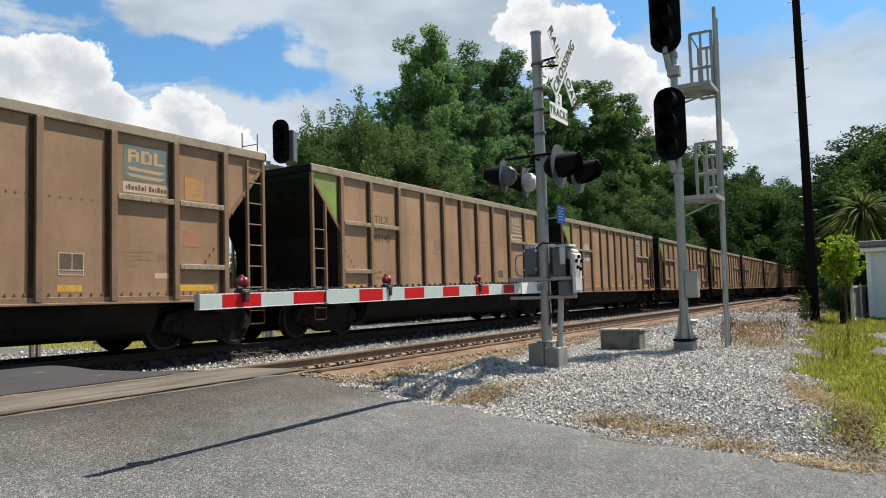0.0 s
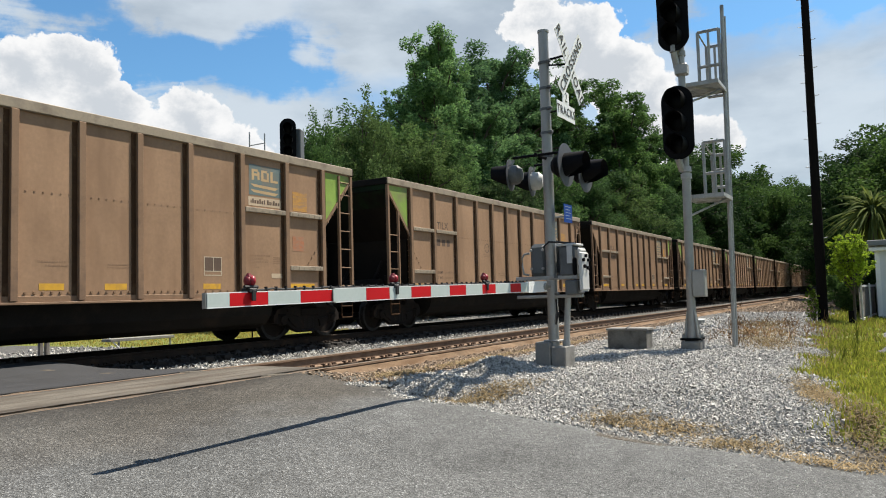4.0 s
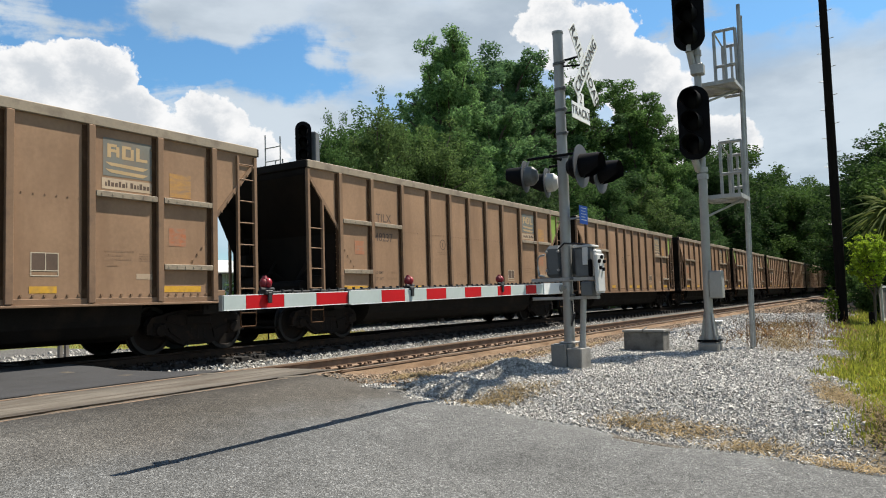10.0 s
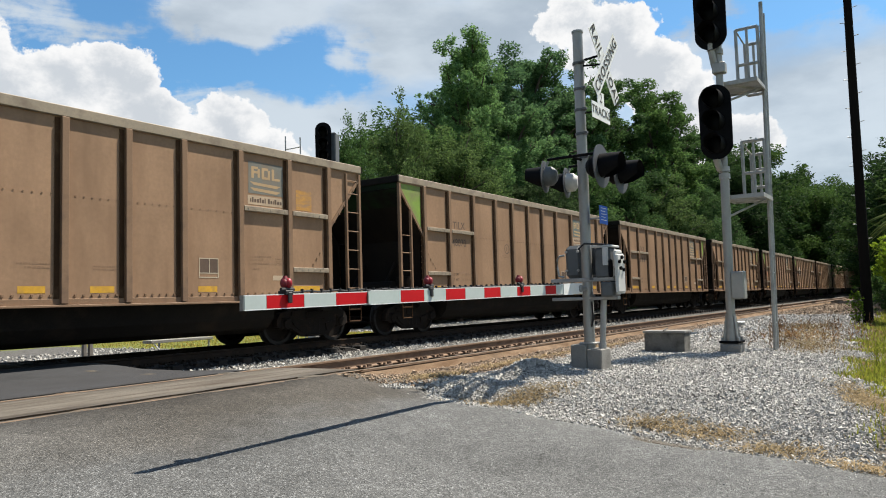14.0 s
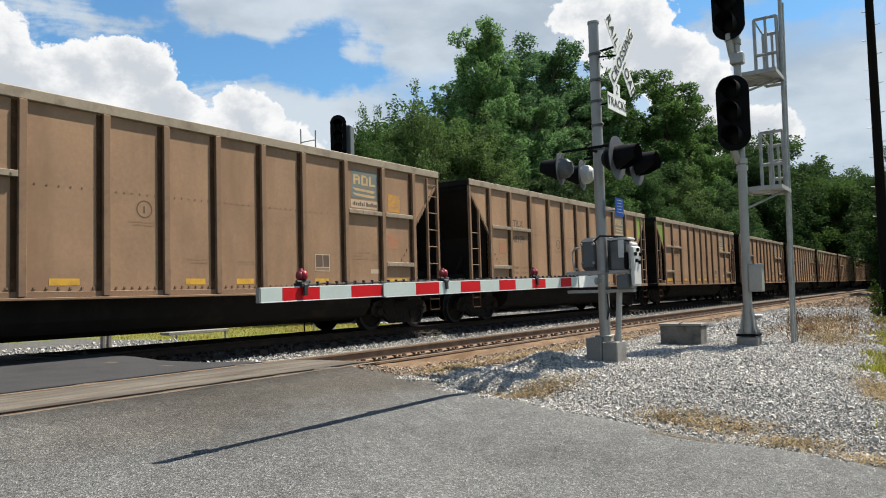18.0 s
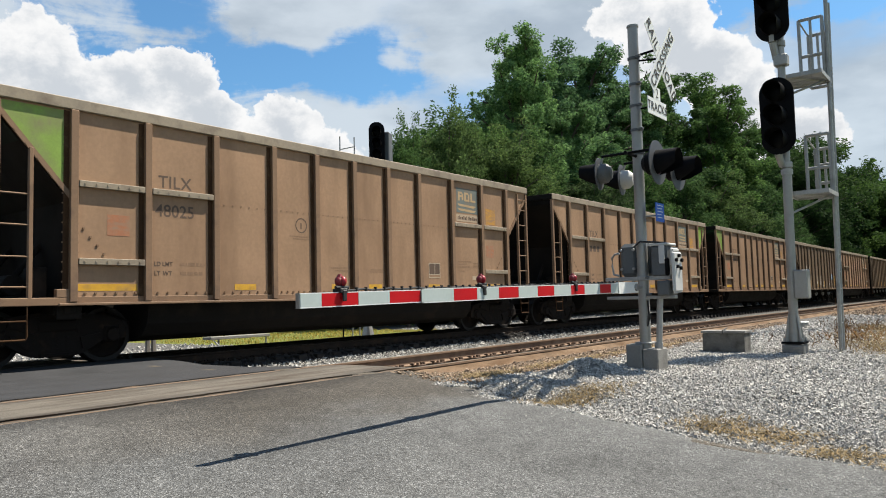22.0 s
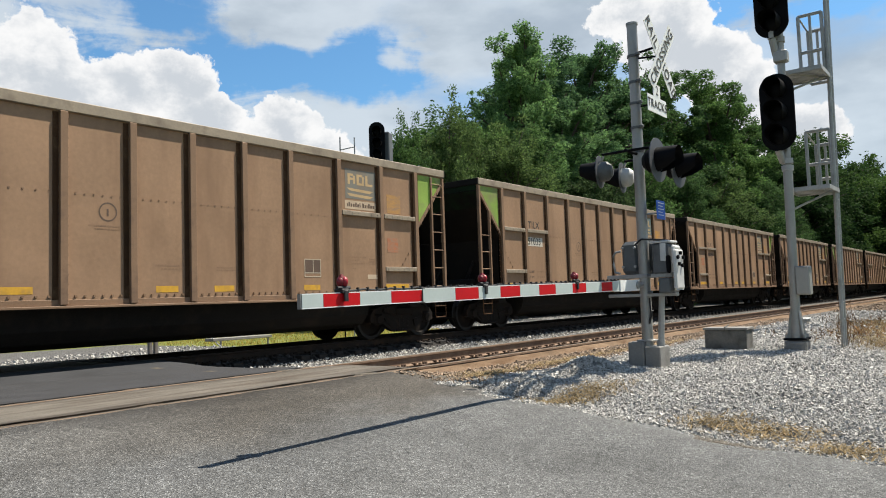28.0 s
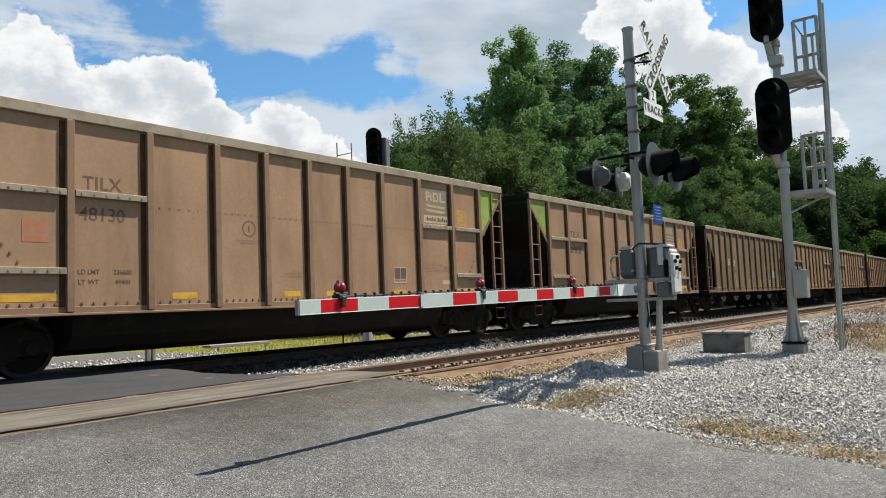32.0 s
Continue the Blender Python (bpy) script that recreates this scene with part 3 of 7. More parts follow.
def add_lathe(bm, profile, seg=20, axis="z"):
    """A profile of (radius, height) turned about an axis."""
    rings = []
    for r, h in profile:
        ring = []
        for k in range(seg):
            a = 2 * math.pi * k / seg
            c, s = r * math.cos(a), r * math.sin(a)
            ring.append(bm.verts.new((c, s, h) if axis == "z" else (c, h, s)))
        rings.append(ring)
    for p, q in zip(rings, rings[1:]):
        for k in range(seg):
            bm.faces.new((p[k], p[(k + 1) % seg], q[(k + 1) % seg], q[k]))
    bm.faces.new(rings[0])
    bm.faces.new(rings[-1])
    return bm


def to_mesh(name, bm, mat, smooth=False):
    bmesh.ops.recalc_face_normals(bm, faces=bm.faces)
    me = bpy.data.meshes.new(name)
    bm.to_mesh(me)
    bm.free()
    for one in (mat if isinstance(mat, (list, tuple)) else (mat,)):
        me.materials.append(one)
    if smooth:
        me.polygons.foreach_set("use_smooth", [True] * len(me.polygons))
        me.set_sharp_from_angle(angle=radians(35))
    return me


def part(name, bm, mat, parent, label="", at=(0, 0, 0), smooth=False):
    me = bm if isinstance(bm, bpy.types.Mesh) else to_mesh(name, bm, mat, smooth)
    ob = new(name, me)
    ob.parent = parent
    ob.location = at
    return tagged(ob, label)


def boxes(*items, bevel=0.0):
    bm = bmesh.new()
    for it in items:
        add_box(bm, *it, bevel=bevel)
    return bm


def sweep(pts, r, seg=8):
    """One tube along a line of points."""
    bm = bmesh.new()
    pts = [Vector(p) for p in pts]
    rings = []
    for i, p in enumerate(pts):
        way = (pts[min(i + 1, len(pts) - 1)] - pts[max(i - 1, 0)]).normalized()
        q = way.to_track_quat("Z", "Y")
        rings.append([bm.verts.new(p + q @ Vector((r * math.cos(2 * math.pi * k / seg), r * math.sin(2 * math.pi * k / seg), 0))) for k in range(seg)])
    for a, b in zip(rings, rings[1:]):
        for k in range(seg):
            bm.faces.new((a[k], a[(k + 1) % seg], b[(k + 1) % seg], b[k]))
    bm.faces.new(rings[0])
    bm.faces.new(rings[-1])
    return bm


def rods(*items, seg=8):
    bm = bmesh.new()
    for it in items:
        add_rod(bm, *it, seg=seg)
    return bm


def thing(name, at, label, category, group="", kind=""):
    ob = new(name)
    ob.empty_display_size = 0.2
    ob.location = at
    return tagged(ob, label, category, group, kind)


def text_mesh(words, size, mat, spacing=1.0, thick=0.0006, bold=0.0):
    """Flat letters in the xz plane, facing -y, centred on their origin."""
    cu = bpy.data.curves.new("lettering", "FONT")
    cu.body, cu.size, cu.extrude, cu.align_x, cu.align_y, cu.space_character, cu.offset = words, size, thick, "CENTER", "CENTER", spacing, bold
    ob = new("lettering_source", cu)
    me = bpy.data.meshes.new_from_object(ob.evaluated_get(bpy.context.evaluated_depsgraph_get()))
    bpy.data.objects.remove(ob)
    bpy.data.curves.remove(cu)
    me.transform(Matrix.Rotation(radians(90), 4, "X"))
    me.materials.clear()
    me.materials.append(mat)
    return me


def raw_mesh(name, verts, faces, mat, flat=False):
    """A large mesh from arrays; faces all have the same number of corners."""
    me = bpy.data.meshes.new(name)
    n, k = faces.shape
    me.vertices.add(len(verts))
    me.vertices.foreach_set("co", np.ascontiguousarray(verts, dtype=np.float32).ravel())
    me.loops.add(n * k)
    me.loops.foreach_set("vertex_index", np.ascontiguousarray(faces, dtype=np.int32).ravel())
    me.polygons.add(n)
    me.polygons.foreach_set("loop_start", np.arange(0, n * k, k, dtype=np.int32))
    me.update(calc_edges=True)
    me.materials.append(mat)
    if flat:
        me.polygons.foreach_set("use_smooth", [False] * n)
    return me


# ---- the lie of the land ----
ROAD_X0, ROAD_X1 = -6.0, 6.8
ROAD_Y = (-90, -6, 0, 2.5, 4.4, 5.6, 6.3, 8.1, 9.5, 11.0, 12.0, 14.1, 16, 22, 70)
ROAD_Z = (-1.1, -0.74, -0.60, -0.39, -0.195, -0.075, 0.004, 0.004, -0.06, -0.06, 0.004, 0.004, -0.25, -0.5, -0.6)
SIDE_Y = (-90, -6, -1, 1, 2.4, 4, 5.6, 6.2, 6.5, 8.1, 8.8, 9.6, 11.62, 11.95, 14.1, 15.0, 17.0, 22, 70)
SIDE_Z = (-0.9, -0.6, -0.42, -0.32, -0.18, -0.155, -0.152, -0.140, -0.205, -0.235, -0.25, -0.38, -0.42, -0.2, -0.2, -0.35, -0.55, -0.6, -0.6)


def smooth_step(a, b, v):
    t = np.clip((v - a) / (b - a), 0, 1)
    return t * t * (3 - 2 * t)


def lie(x, y):
    """Height of the ground."""
    x, y = np.asarray(x, float), np.asarray(y, float)
    on = smooth_step(-0.2, 1.6, x - ROAD_X1) + smooth_step(-0.2, 1.6, ROAD_X0 - x)
    on = np.clip(on, 0, 1)
    side = np.interp(y, SIDE_Y, SIDE_Z) + 0.025 * np.sin(x * 2.1 + y * 1.3) * np.cos(y * 2.7 - x * 0.6) * (np.abs(y - 10) > 4.5)
    edge = -0.05 * np.exp(-((x - ROAD_X1 - 0.25) / 0.45) ** 2) * (y < 5.2)
    # a heap of stone beside the signal's foundation, and a washed-out dip below the road's lip
    heap = 0.20 * np.exp(-(((x - 9.0) / 0.50) ** 2 + ((y - 4.62) / 0.34) ** 2)) + 0.05 * np.exp(-(((x - 8.0) / 0.25) ** 2 + ((y - 4.85) / 0.2) ** 2))
    dip = 0.15 * np.exp(-(((x - 7.36) / 0.30) ** 2 + ((y - 4.55) / 0.65) ** 2))
    return np.interp(y, ROAD_Y, ROAD_Z) * (1 - on) + side * on + edge + heap - dip


def lie_at(x, y):
    return float(lie(x, y))


def grid_mesh(name, xs, ys, height, mat):
    gx, gy = np.meshgrid(xs, ys)
    verts = np.stack([gx.ravel(), gy.ravel(), height(gx, gy).ravel()], 1)
    nx, ny = len(xs), len(ys)
    i = (np.arange(ny - 1)[:, None] * nx + np.arange(nx - 1)[None, :]).ravel()
    return raw_mesh(name, verts, np.stack([i, i + 1, i + nx + 1, i + nx], 1), mat), verts


# dry grass and straw caught in the stone: x, y, half length, half width, turn
STRAW = ((7.45, 3.95, 0.50, 0.26, -0.5), (7.15, 2.35, 0.32, 0.16, -1.2), (7.15, 1.85, 0.40, 0.18, -1.3), (6.95, 1.25, 0.35, 0.14, -1.1), (6.75, 0.55, 0.40, 0.20, -1.4), (9.3, 0.75, 0.8, 0.16, 0.25), (7.9, 0.25, 0.7, 0.14, 0.1), (8.1, 5.55, 0.45, 0.18, 0.0), (10.3, 5.6, 1.4, 0.10, 0.0), (13.5, 5.55, 1.6, 0.10, 0.0),
         (15.8, 2.1, 1.2, 0.45, 0.1), (18.5, 2.6, 2.0, 0.7, 0.1), (22.5, 3.0, 2.2, 0.7, 0.05))


def straw(x, y):
    d = np.zeros_like(np.asarray(x, float))
    for px, py, a, b, turn in STRAW:
        c, s = math.cos(turn), math.sin(turn)
        u, v = (x - px) * c + (y - py) * s, -(x - px) * s + (y - py) * c
        d = np.maximum(d, np.exp(-((u / a) ** 2 + (v / b) ** 2)))
    return d


def zones(x, y):
    """How much stone, grass and dry litter lies at a place, 0 to 1."""
    wob = 0.35 * np.sin(x * 1.1 + 0.7) + 0.25 * np.sin(x * 2.7 + y * 1.9)
    off = smooth_step(-0.15, 0.2, x - ROAD_X1 + 0.3 * wob)
    green_line = np.interp(x, (7, 9, 13, 25), (0.2, 0.48, 0.80, 1.65)) + 0.4 * wob
    yard = np.where((x > 17) & (x < 29), 17.0, 30.0)
    stone = smooth_step(-0.2, 0.45, y - green_line) * (1 - smooth_step(0.0, 2.0, y - yard)) * off
    stone = np.where(y < 4.6, stone * (1 - 0.62 * smooth_step(14.0, 18.0, x + 2.5 * (1.8 - y))), stone)
    stone = np.where(y < 6.3, stone * (1 - 0.45 * smooth_step(27.0, 33.0, x)), stone)
    stone = np.maximum(stone, np.where((x < ROAD_X0 - 0.4) & (y > 4) & (y < 23), 0.9, 0))
    grass = np.maximum(smooth_step(-0.5, 0.4, green_line - y) * smooth_step(6.95, 7.9, x), smooth_step(0.3, 2.0, y - yard))
    grass = np.maximum(grass, np.where(x < ROAD_X0 - 1, smooth_step(0, 2, 3 - y), 0))
    stone = stone * (1 - 0.75 * np.exp(-(((x - 7.3) / 0.8) ** 2 + ((y - 5.8) / 0.45) ** 2)))
    grass = np.where((x > 14.6 + 0.5 * np.sin(y)) & (x < 23) & (y < 0.0 + 0.25 * np.sin(x * 1.3)), 0, grass)
    dry = 0.02 * smooth_step(0.1, 0.4, x - ROAD_X1) * (1 - smooth_step(0.3, 0.9, x - ROAD_X1 + wob)) * (y < 5.4) * (y > -30)
    dry = np.maximum(dry, 0.42 * straw(x, y))
    dry = np.maximum(dry, 0.45 * np.exp(-(((y - green_line) / 0.3) ** 2)) * (x > 7.5) * (y < 4))
    return np.clip(stone, 0, 1), np.clip(grass, 0, 1), np.clip(dry, 0, 1)


def steps(*spans):
    out = []
    for a, b, n in spans:
        out.append(np.linspace(a, b, n, endpoint=False))
    return np.append(np.concatenate(out), spans[-1][1])


def build_ground():
    xs = steps((-900, -60, 12), (-60, -8, 26), (-8, 6, 20), (6, 20, 110), (20, 60, 60), (60, 200, 30), (200, 2500, 24))
    ys = steps((-900, -40, 12), (-40, -4, 24), (-4, 7, 95), (7, 24, 70), (24, 60, 18), (60, 1500, 20))

    def sunk(x, y):
        under = (x > ROAD_X0 + 0.3) & (x < ROAD_X1 - 0.3) & (y < 18) & (y > -80)
        return lie(x, y) - np.where(under, 0.12, 0.0)

    me, verts = grid_mesh("ground", xs, ys, sunk, M_GROUND)
    s, g, d = zones(verts[:, 0], verts[:, 1])
    # where the bed is painted dark for the shade under the train
    bed_shade = smooth_step(11.6, 11.9, verts[:, 1]) * (1 - smooth_step(14.3, 15.0, verts[:, 1]))
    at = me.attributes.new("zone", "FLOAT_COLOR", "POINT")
    at.data.foreach_set("color", np.stack([s, g, d, bed_shade], 1).astype(np.float32).ravel())
    me.polygons.foreach_set("use_smooth", [True] * len(me.polygons))
    tagged(new("ground", me), "ground of pale crushed stone, dry litter and grass beside the tracks", "ground", kind="structure")


def build_road():
    """The road over the crossing, with an uneven right-hand edge; flangeways stay open along each rail."""
    xs = np.linspace(0, 1, 60)

    def strip(name, y0, y1, n, mat, label, edge=0.0, reach=0.0, flare=0.0, drop=0.0):
        ys = np.linspace(y0, y1, n)
        gx, gy = np.meshgrid(xs, ys)
        right = ROAD_X1 + edge * (0.10 * np.sin(gy * 2.3) + 0.06 * np.sin(gy * 7.1 + 1) + 0.03 * np.sin(gy * 17.0)) + (0.45 * np.exp(-((gy - 5.9) / 1.1) ** 2) if reach == 0 else reach + flare * (gy - y0))
        x = ROAD_X0 + (right - ROAD_X0) * gx
        z = np.interp(gy, ROAD_Y, ROAD_Z) - 0.03 * smooth_step(0.97, 1.0, gx)
        z = z - drop * smooth_step(7.0, 8.7, x)
        ragged = 0.014 * np.sin(x * 9.0 + y0) + 0.010 * np.sin(x * 23.0 + 2.0 * y0) + 0.006 * np.sin(x * 61.0)
        row = np.arange(n)[:, None] * np.ones_like(gx)
        y = gy + ragged * ((row == n - 1) * 1.0 - (row == 0) * 1.0)
        top = np.stack([x.ravel(), y.ravel(), z.ravel()], 1)
        low = top - np.array([0, 0, 0.10])
        nx, ny = len(xs), len(ys)
        i = (np.arange(ny - 1)[:, None] * nx + np.arange(nx - 1)[None, :]).ravel()
        f = [np.stack([i, i + 1, i + nx + 1, i + nx], 1)]
        o = nx * ny
        r = np.arange(ny - 1) * nx + nx - 1
        f.append(np.stack([r, r + o, r + nx + o, r + nx], 1))
        for row in (0, ny - 1):
            k = np.arange(nx - 1) + row * nx
            f.append(np.stack([k, k + 1, k + 1 + o, k + o], 1))
        me = raw_mesh(name, np.concatenate([top, low]), np.concatenate(f), mat)
        return tagged(new(name, me), label, "road", kind="structure")

    strip("road", -80, 6.29, 170, M_ASPHALT, "worn grey asphalt road sloping up to the crossing", 1.0)
    strip("road_crossing_strip", 6.50, 7.74, 6, M_CROSSING, "brown-stained asphalt between the rails of the near track", 0.3, 0.95)
    strip("road_middle", 7.945, 12.24, 24, M_ASPHALT_NEW, "dark newer asphalt between the two tracks", 0.6, 0.55, 0.34, 0.27)
    strip("road_crossing_strip", 12.40, 13.70, 6, M_CROSSING, "brown-stained asphalt between the rails of the far track", 0.3)
    strip("road_beyond", 13.95, 60, 30, M_GRAVEL_LANE, "pale gravel lane beyond the tracks", 0.6)


build_ground()
build_road()

# ---- railway tracks ----
RAIL = ((-0.07, -0.172), (0.07, -0.172), (0.07, -0.160), (0.012, -0.140), (0.012, -0.042), (0.036, -0.030), (0.036, -0.004), (0.030, 0.0), (-0.030, 0.0), (-0.036, -0.004), (-0.036, -0.030), (-0.012, -0.042), (-0.012, -0.140), (-0.07, -0.160))


def rail_mesh(x0, x1, side):
    bm = bmesh.new()
    lo = [bm.verts.new((x0, y, z)) for y, z in RAIL]
    hi = [bm.verts.new((x1, y, z)) for y, z in RAIL]
    bm.faces.new(lo)
    bm.faces.new(hi)
    n = len(RAIL)
    for i in range(n):
        f = bm.faces.new((lo[i], hi[i], hi[(i + 1) % n], lo[(i + 1) % n]))
        f.material_index = 1 if i == 7 else 0
    return to_mesh("rail", bm, (side, M_RAIL_TOP))


def build_track(name, yc, label):
    track = thing(name, (0, yc, 0), label, "railway track", "tracks over the crossing", "structure")
    # the far track takes the copies darkened for the train's shade
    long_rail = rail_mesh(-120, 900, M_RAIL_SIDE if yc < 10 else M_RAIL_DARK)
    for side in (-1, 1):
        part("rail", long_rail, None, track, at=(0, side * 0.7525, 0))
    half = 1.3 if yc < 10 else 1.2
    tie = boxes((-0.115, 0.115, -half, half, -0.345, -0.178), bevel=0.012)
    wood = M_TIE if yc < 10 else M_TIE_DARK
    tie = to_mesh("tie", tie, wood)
    plate = bmesh.new()
    add_box(plate, -0.09, 0.09, -0.17, 0.17, -0.177, -0.160, 0.004)
    for sx in (-0.05, 0.05):
        for sy in (-0.1, 0.1):
            add_box(plate, sx - 0.018, sx + 0.018, sy - 0.018, sy + 0.018, -0.160, -0.132)
    for sx in (-0.135, 0.135):
        add_box(plate, sx - 0.02, sx + 0.02, -0.09, 0.09, -0.175, -0.125, 0.006)
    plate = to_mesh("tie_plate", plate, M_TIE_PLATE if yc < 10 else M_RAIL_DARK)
    rnd = random.Random(7)
    near_end = 44 if yc < 10 else 30
    x = 7.75
    while x < near_end:
        t = part("tie", tie, None, track, at=(x + rnd.uniform(-0.03, 0.03), rnd.uniform(-0.05, 0.05), rnd.uniform(-0.012, 0.004) - (0.22 if x < 8.9 and yc < 10 else 0)))
        t.rotation_euler.z = rnd.uniform(-0.015, 0.015)
        for side in (-1, 1):
            part("tie_plate", plate, None, track, at=(x, side * 0.7525, 0))
        x += 0.53
    far = bmesh.new()
    while x < 320:
        add_box(far, x - 0.115, x + 0.115, -1.3, 1.3, -0.345, -0.178)
        x += 0.53
    tagged(part("tie_row", far, wood, track, "distant timber ties"), kind="stuff")
    return track


near_track = build_track("near_track", 7.12, "near railway track with rust-brown rails on weathered timber ties")
far_track = build_track("far_track", 13.05, "far railway track that carries the train, rusty rails on ties")


def build_dust_bank():
    """Tan dust packed against the outer side of the near rail."""
    xs = np.concatenate([np.arange(6.9, 40, 0.12), np.arange(40, 220, 2.0)])
    prof = ((6.329, -0.046), (6.315, -0.056), (6.285, -0.090), (6.245, -0.128), (6.20, -0.165))
    verts = np.array([(x, y + 0.007 * math.sin(x * 7.3 + 9 * k) * (k > 0) + 0.012 * math.sin(x * 1.9) * (k > 1), z + (0.010 * math.sin(x * 11.0 + 5 * k) + 0.012 * math.sin(x * 2.7)) * (k > 0)) for x in xs for k, (y, z) in enumerate(prof)])
    n = len(prof)
    i = (np.arange(len(xs) - 1)[:, None] * n + np.arange(n - 1)[None, :]).ravel()
    me = raw_mesh("dust_bank", verts, np.stack([i, i + 1, i + n + 1, i + n], 1), M_SAND)
    me.polygons.foreach_set("use_smooth", [True] * len(me.polygons))
    tagged(new("dust_bank", me), "tan dust packed against the near rail", "ground", kind="structure")


build_dust_bank()


def build_gap_dirt():
    """Dirt trodden into the gaps along the near rails where the road crosses."""
    xs = np.arange(ROAD_X0, ROAD_X1 + 0.75, 0.06)
    for y0, y1, z0, z1, mat in ((6.285, 6.336, 0.000, -0.010, M_SAND), (6.400, 6.505, -0.022, -0.012, M_GAP_DIRT), (7.735, 7.842, -0.010, -0.024, M_GAP_DIRT), (7.903, 7.960, -0.012, -0.004, M_SAND)):
        wob = 0.006 * np.sin(xs * 5.3 + y0 * 9) + 0.004 * np.sin(xs * 17.0 + y1)
        rows = [np.stack([xs, np.full_like(xs, y0) + (y1 - y0) * k, z0 + (z1 - z0) * k + wob * (1.0 if k == 0.5 else 0.4) - (0.012 if k == 0.5 else 0)], 1) for k in (0.0, 0.5, 1.0)]
        n = len(xs)
        i = np.concatenate([np.arange(n - 1), np.arange(n - 1) + n])
        me = raw_mesh("gap_dirt", np.concatenate(rows), np.stack([i, i + 1, i + n + 1, i + n], 1), mat)
        tagged(new("gap_dirt", me), "brown dirt packed along the near rail in the road", "ground", kind="structure")


build_gap_dirt()


def scatter_stones(name, n, region, size, mat, label, seed, thin=None):
    """Loose crushed stones, each a rough little solid, sunk a bit into the ground."""
    rng = np.random.default_rng(seed)
    x0, x1, y0, y1 = region
    x, y = rng.uniform(x0, x1, n * 3), rng.uniform(y0, y1, n * 3)
    s, g, d = zones(x, y)
    ok = rng.uniform(0, 1, n * 3) < (np.clip(s - 0.5 * d, 0.02, 1) * (1 - g) if thin is None else thin(x, y))
    x, y = x[ok][:n], y[ok][:n]
    n = len(x)
    shape = np.array([(-1, -1, -1), (1, -1, -1), (1, 1, -1), (-1, 1, -1), (-1, -1, 1), (1, -1, 1), (1, 1, 1), (-1, 1, 1)], float)
    face = np.array([(0, 3, 2, 1), (4, 5, 6, 7), (0, 1, 5, 4), (1, 2, 6, 5), (2, 3, 7, 6), (3, 0, 4, 7)])
    r = size * np.exp(rng.normal(0, 0.27, n))
    v = shape[None] * rng.uniform(0.45, 1.0, (n, 8, 3)) * (r[:, None, None] * rng.uniform(0.55, 1.15, (n, 1, 3)) * 0.72)
    q = rng.normal(size=(n, 4))
    q /= np.linalg.norm(q, axis=1)[:, None]
    w, a, b, c = q.T
    rot = np.stack([1 - 2 * (b * b + c * c), 2 * (a * b - c * w), 2 * (a * c + b * w), 2 * (a * b + c * w), 1 - 2 * (a * a + c * c), 2 * (b * c - a * w), 2 * (a * c - b * w), 2 * (b * c + a * w), 1 - 2 * (a * a + b * b)], 1).reshape(n, 3, 3)
    v = np.einsum("nij,nkj->nki", rot, v)
    z = lie(x, y) + r * rng.uniform(-0.1, 0.5, n)
    v += np.stack([x, y, z], 1)[:, None]
    f = (face[None] + (np.arange(n) * 8)[:, None, None]).reshape(-1, 4)
    me = raw_mesh(name, v.reshape(-1, 3), f, mat, True)
    return tagged(new(name, me), label, "gravel", kind="stuff")


scatter_stones("gravel", 98000, (6.75, 16.0, 0.2, 5.45), 0.0168, M_STONE, "pale grey crushed stone heaped round the crossing signals", 1)
scatter_stones("gravel", 22000, (16.0, 34.0, 0.8, 5.6), 0.03, M_STONE, "pale grey crushed stone along the track", 2)
scatter_stones("gravel", 7000, (33.0, 60.0, 2.0, 6.0), 0.05, M_RUST_STONE, "rust-stained stone along the far stretch of the track", 14)
scatter_stones("ballast", 36000, (7.6, 17.0, 8.2, 11.8), 0.025, M_STONE, "pale grey ballast between the two tracks", 3)
scatter_stones("ballast", 16000, (17.0, 36.0, 8.2, 11.8), 0.032, M_STONE, "pale grey ballast between the two tracks", 13)
scatter_stones("ballast", 24000, (7.2, 26.0, 6.0, 8.3), 0.021, M_RUST_STONE, "rust-stained ballast between the ties of the near track", 4)
scatter_stones("ballast", 20000, (6.95, 26.0, 5.3, 6.35), 0.021, M_RUST_STONE, "rust-stained ballast beside the near rail", 5)
scatter_stones("ballast", 9000, (7.0, 30.0, 11.75, 14.8), 0.034, M_SHADED_STONE, "ballast under the train, its shade painted into the colour", 7)
scatter_stones("gravel", 9000, (8.0, 60.0, 15.0, 26.0), 0.05, M_STONE, "pale gravel strip beyond the far track", 6)
scatter_stones("gravel", 15000, (-5.5, 9.0, 14.7, 25.0), 0.042, M_STONE, "pale loose gravel on the lane beyond the far track", 15, lambda x, y: np.full_like(x, 0.9))
scatter_stones("gravel", 5000, (-18.0, -6.4, 8.0, 12.0), 0.04, M_STONE, "pale ballast on the other side of the road", 8)


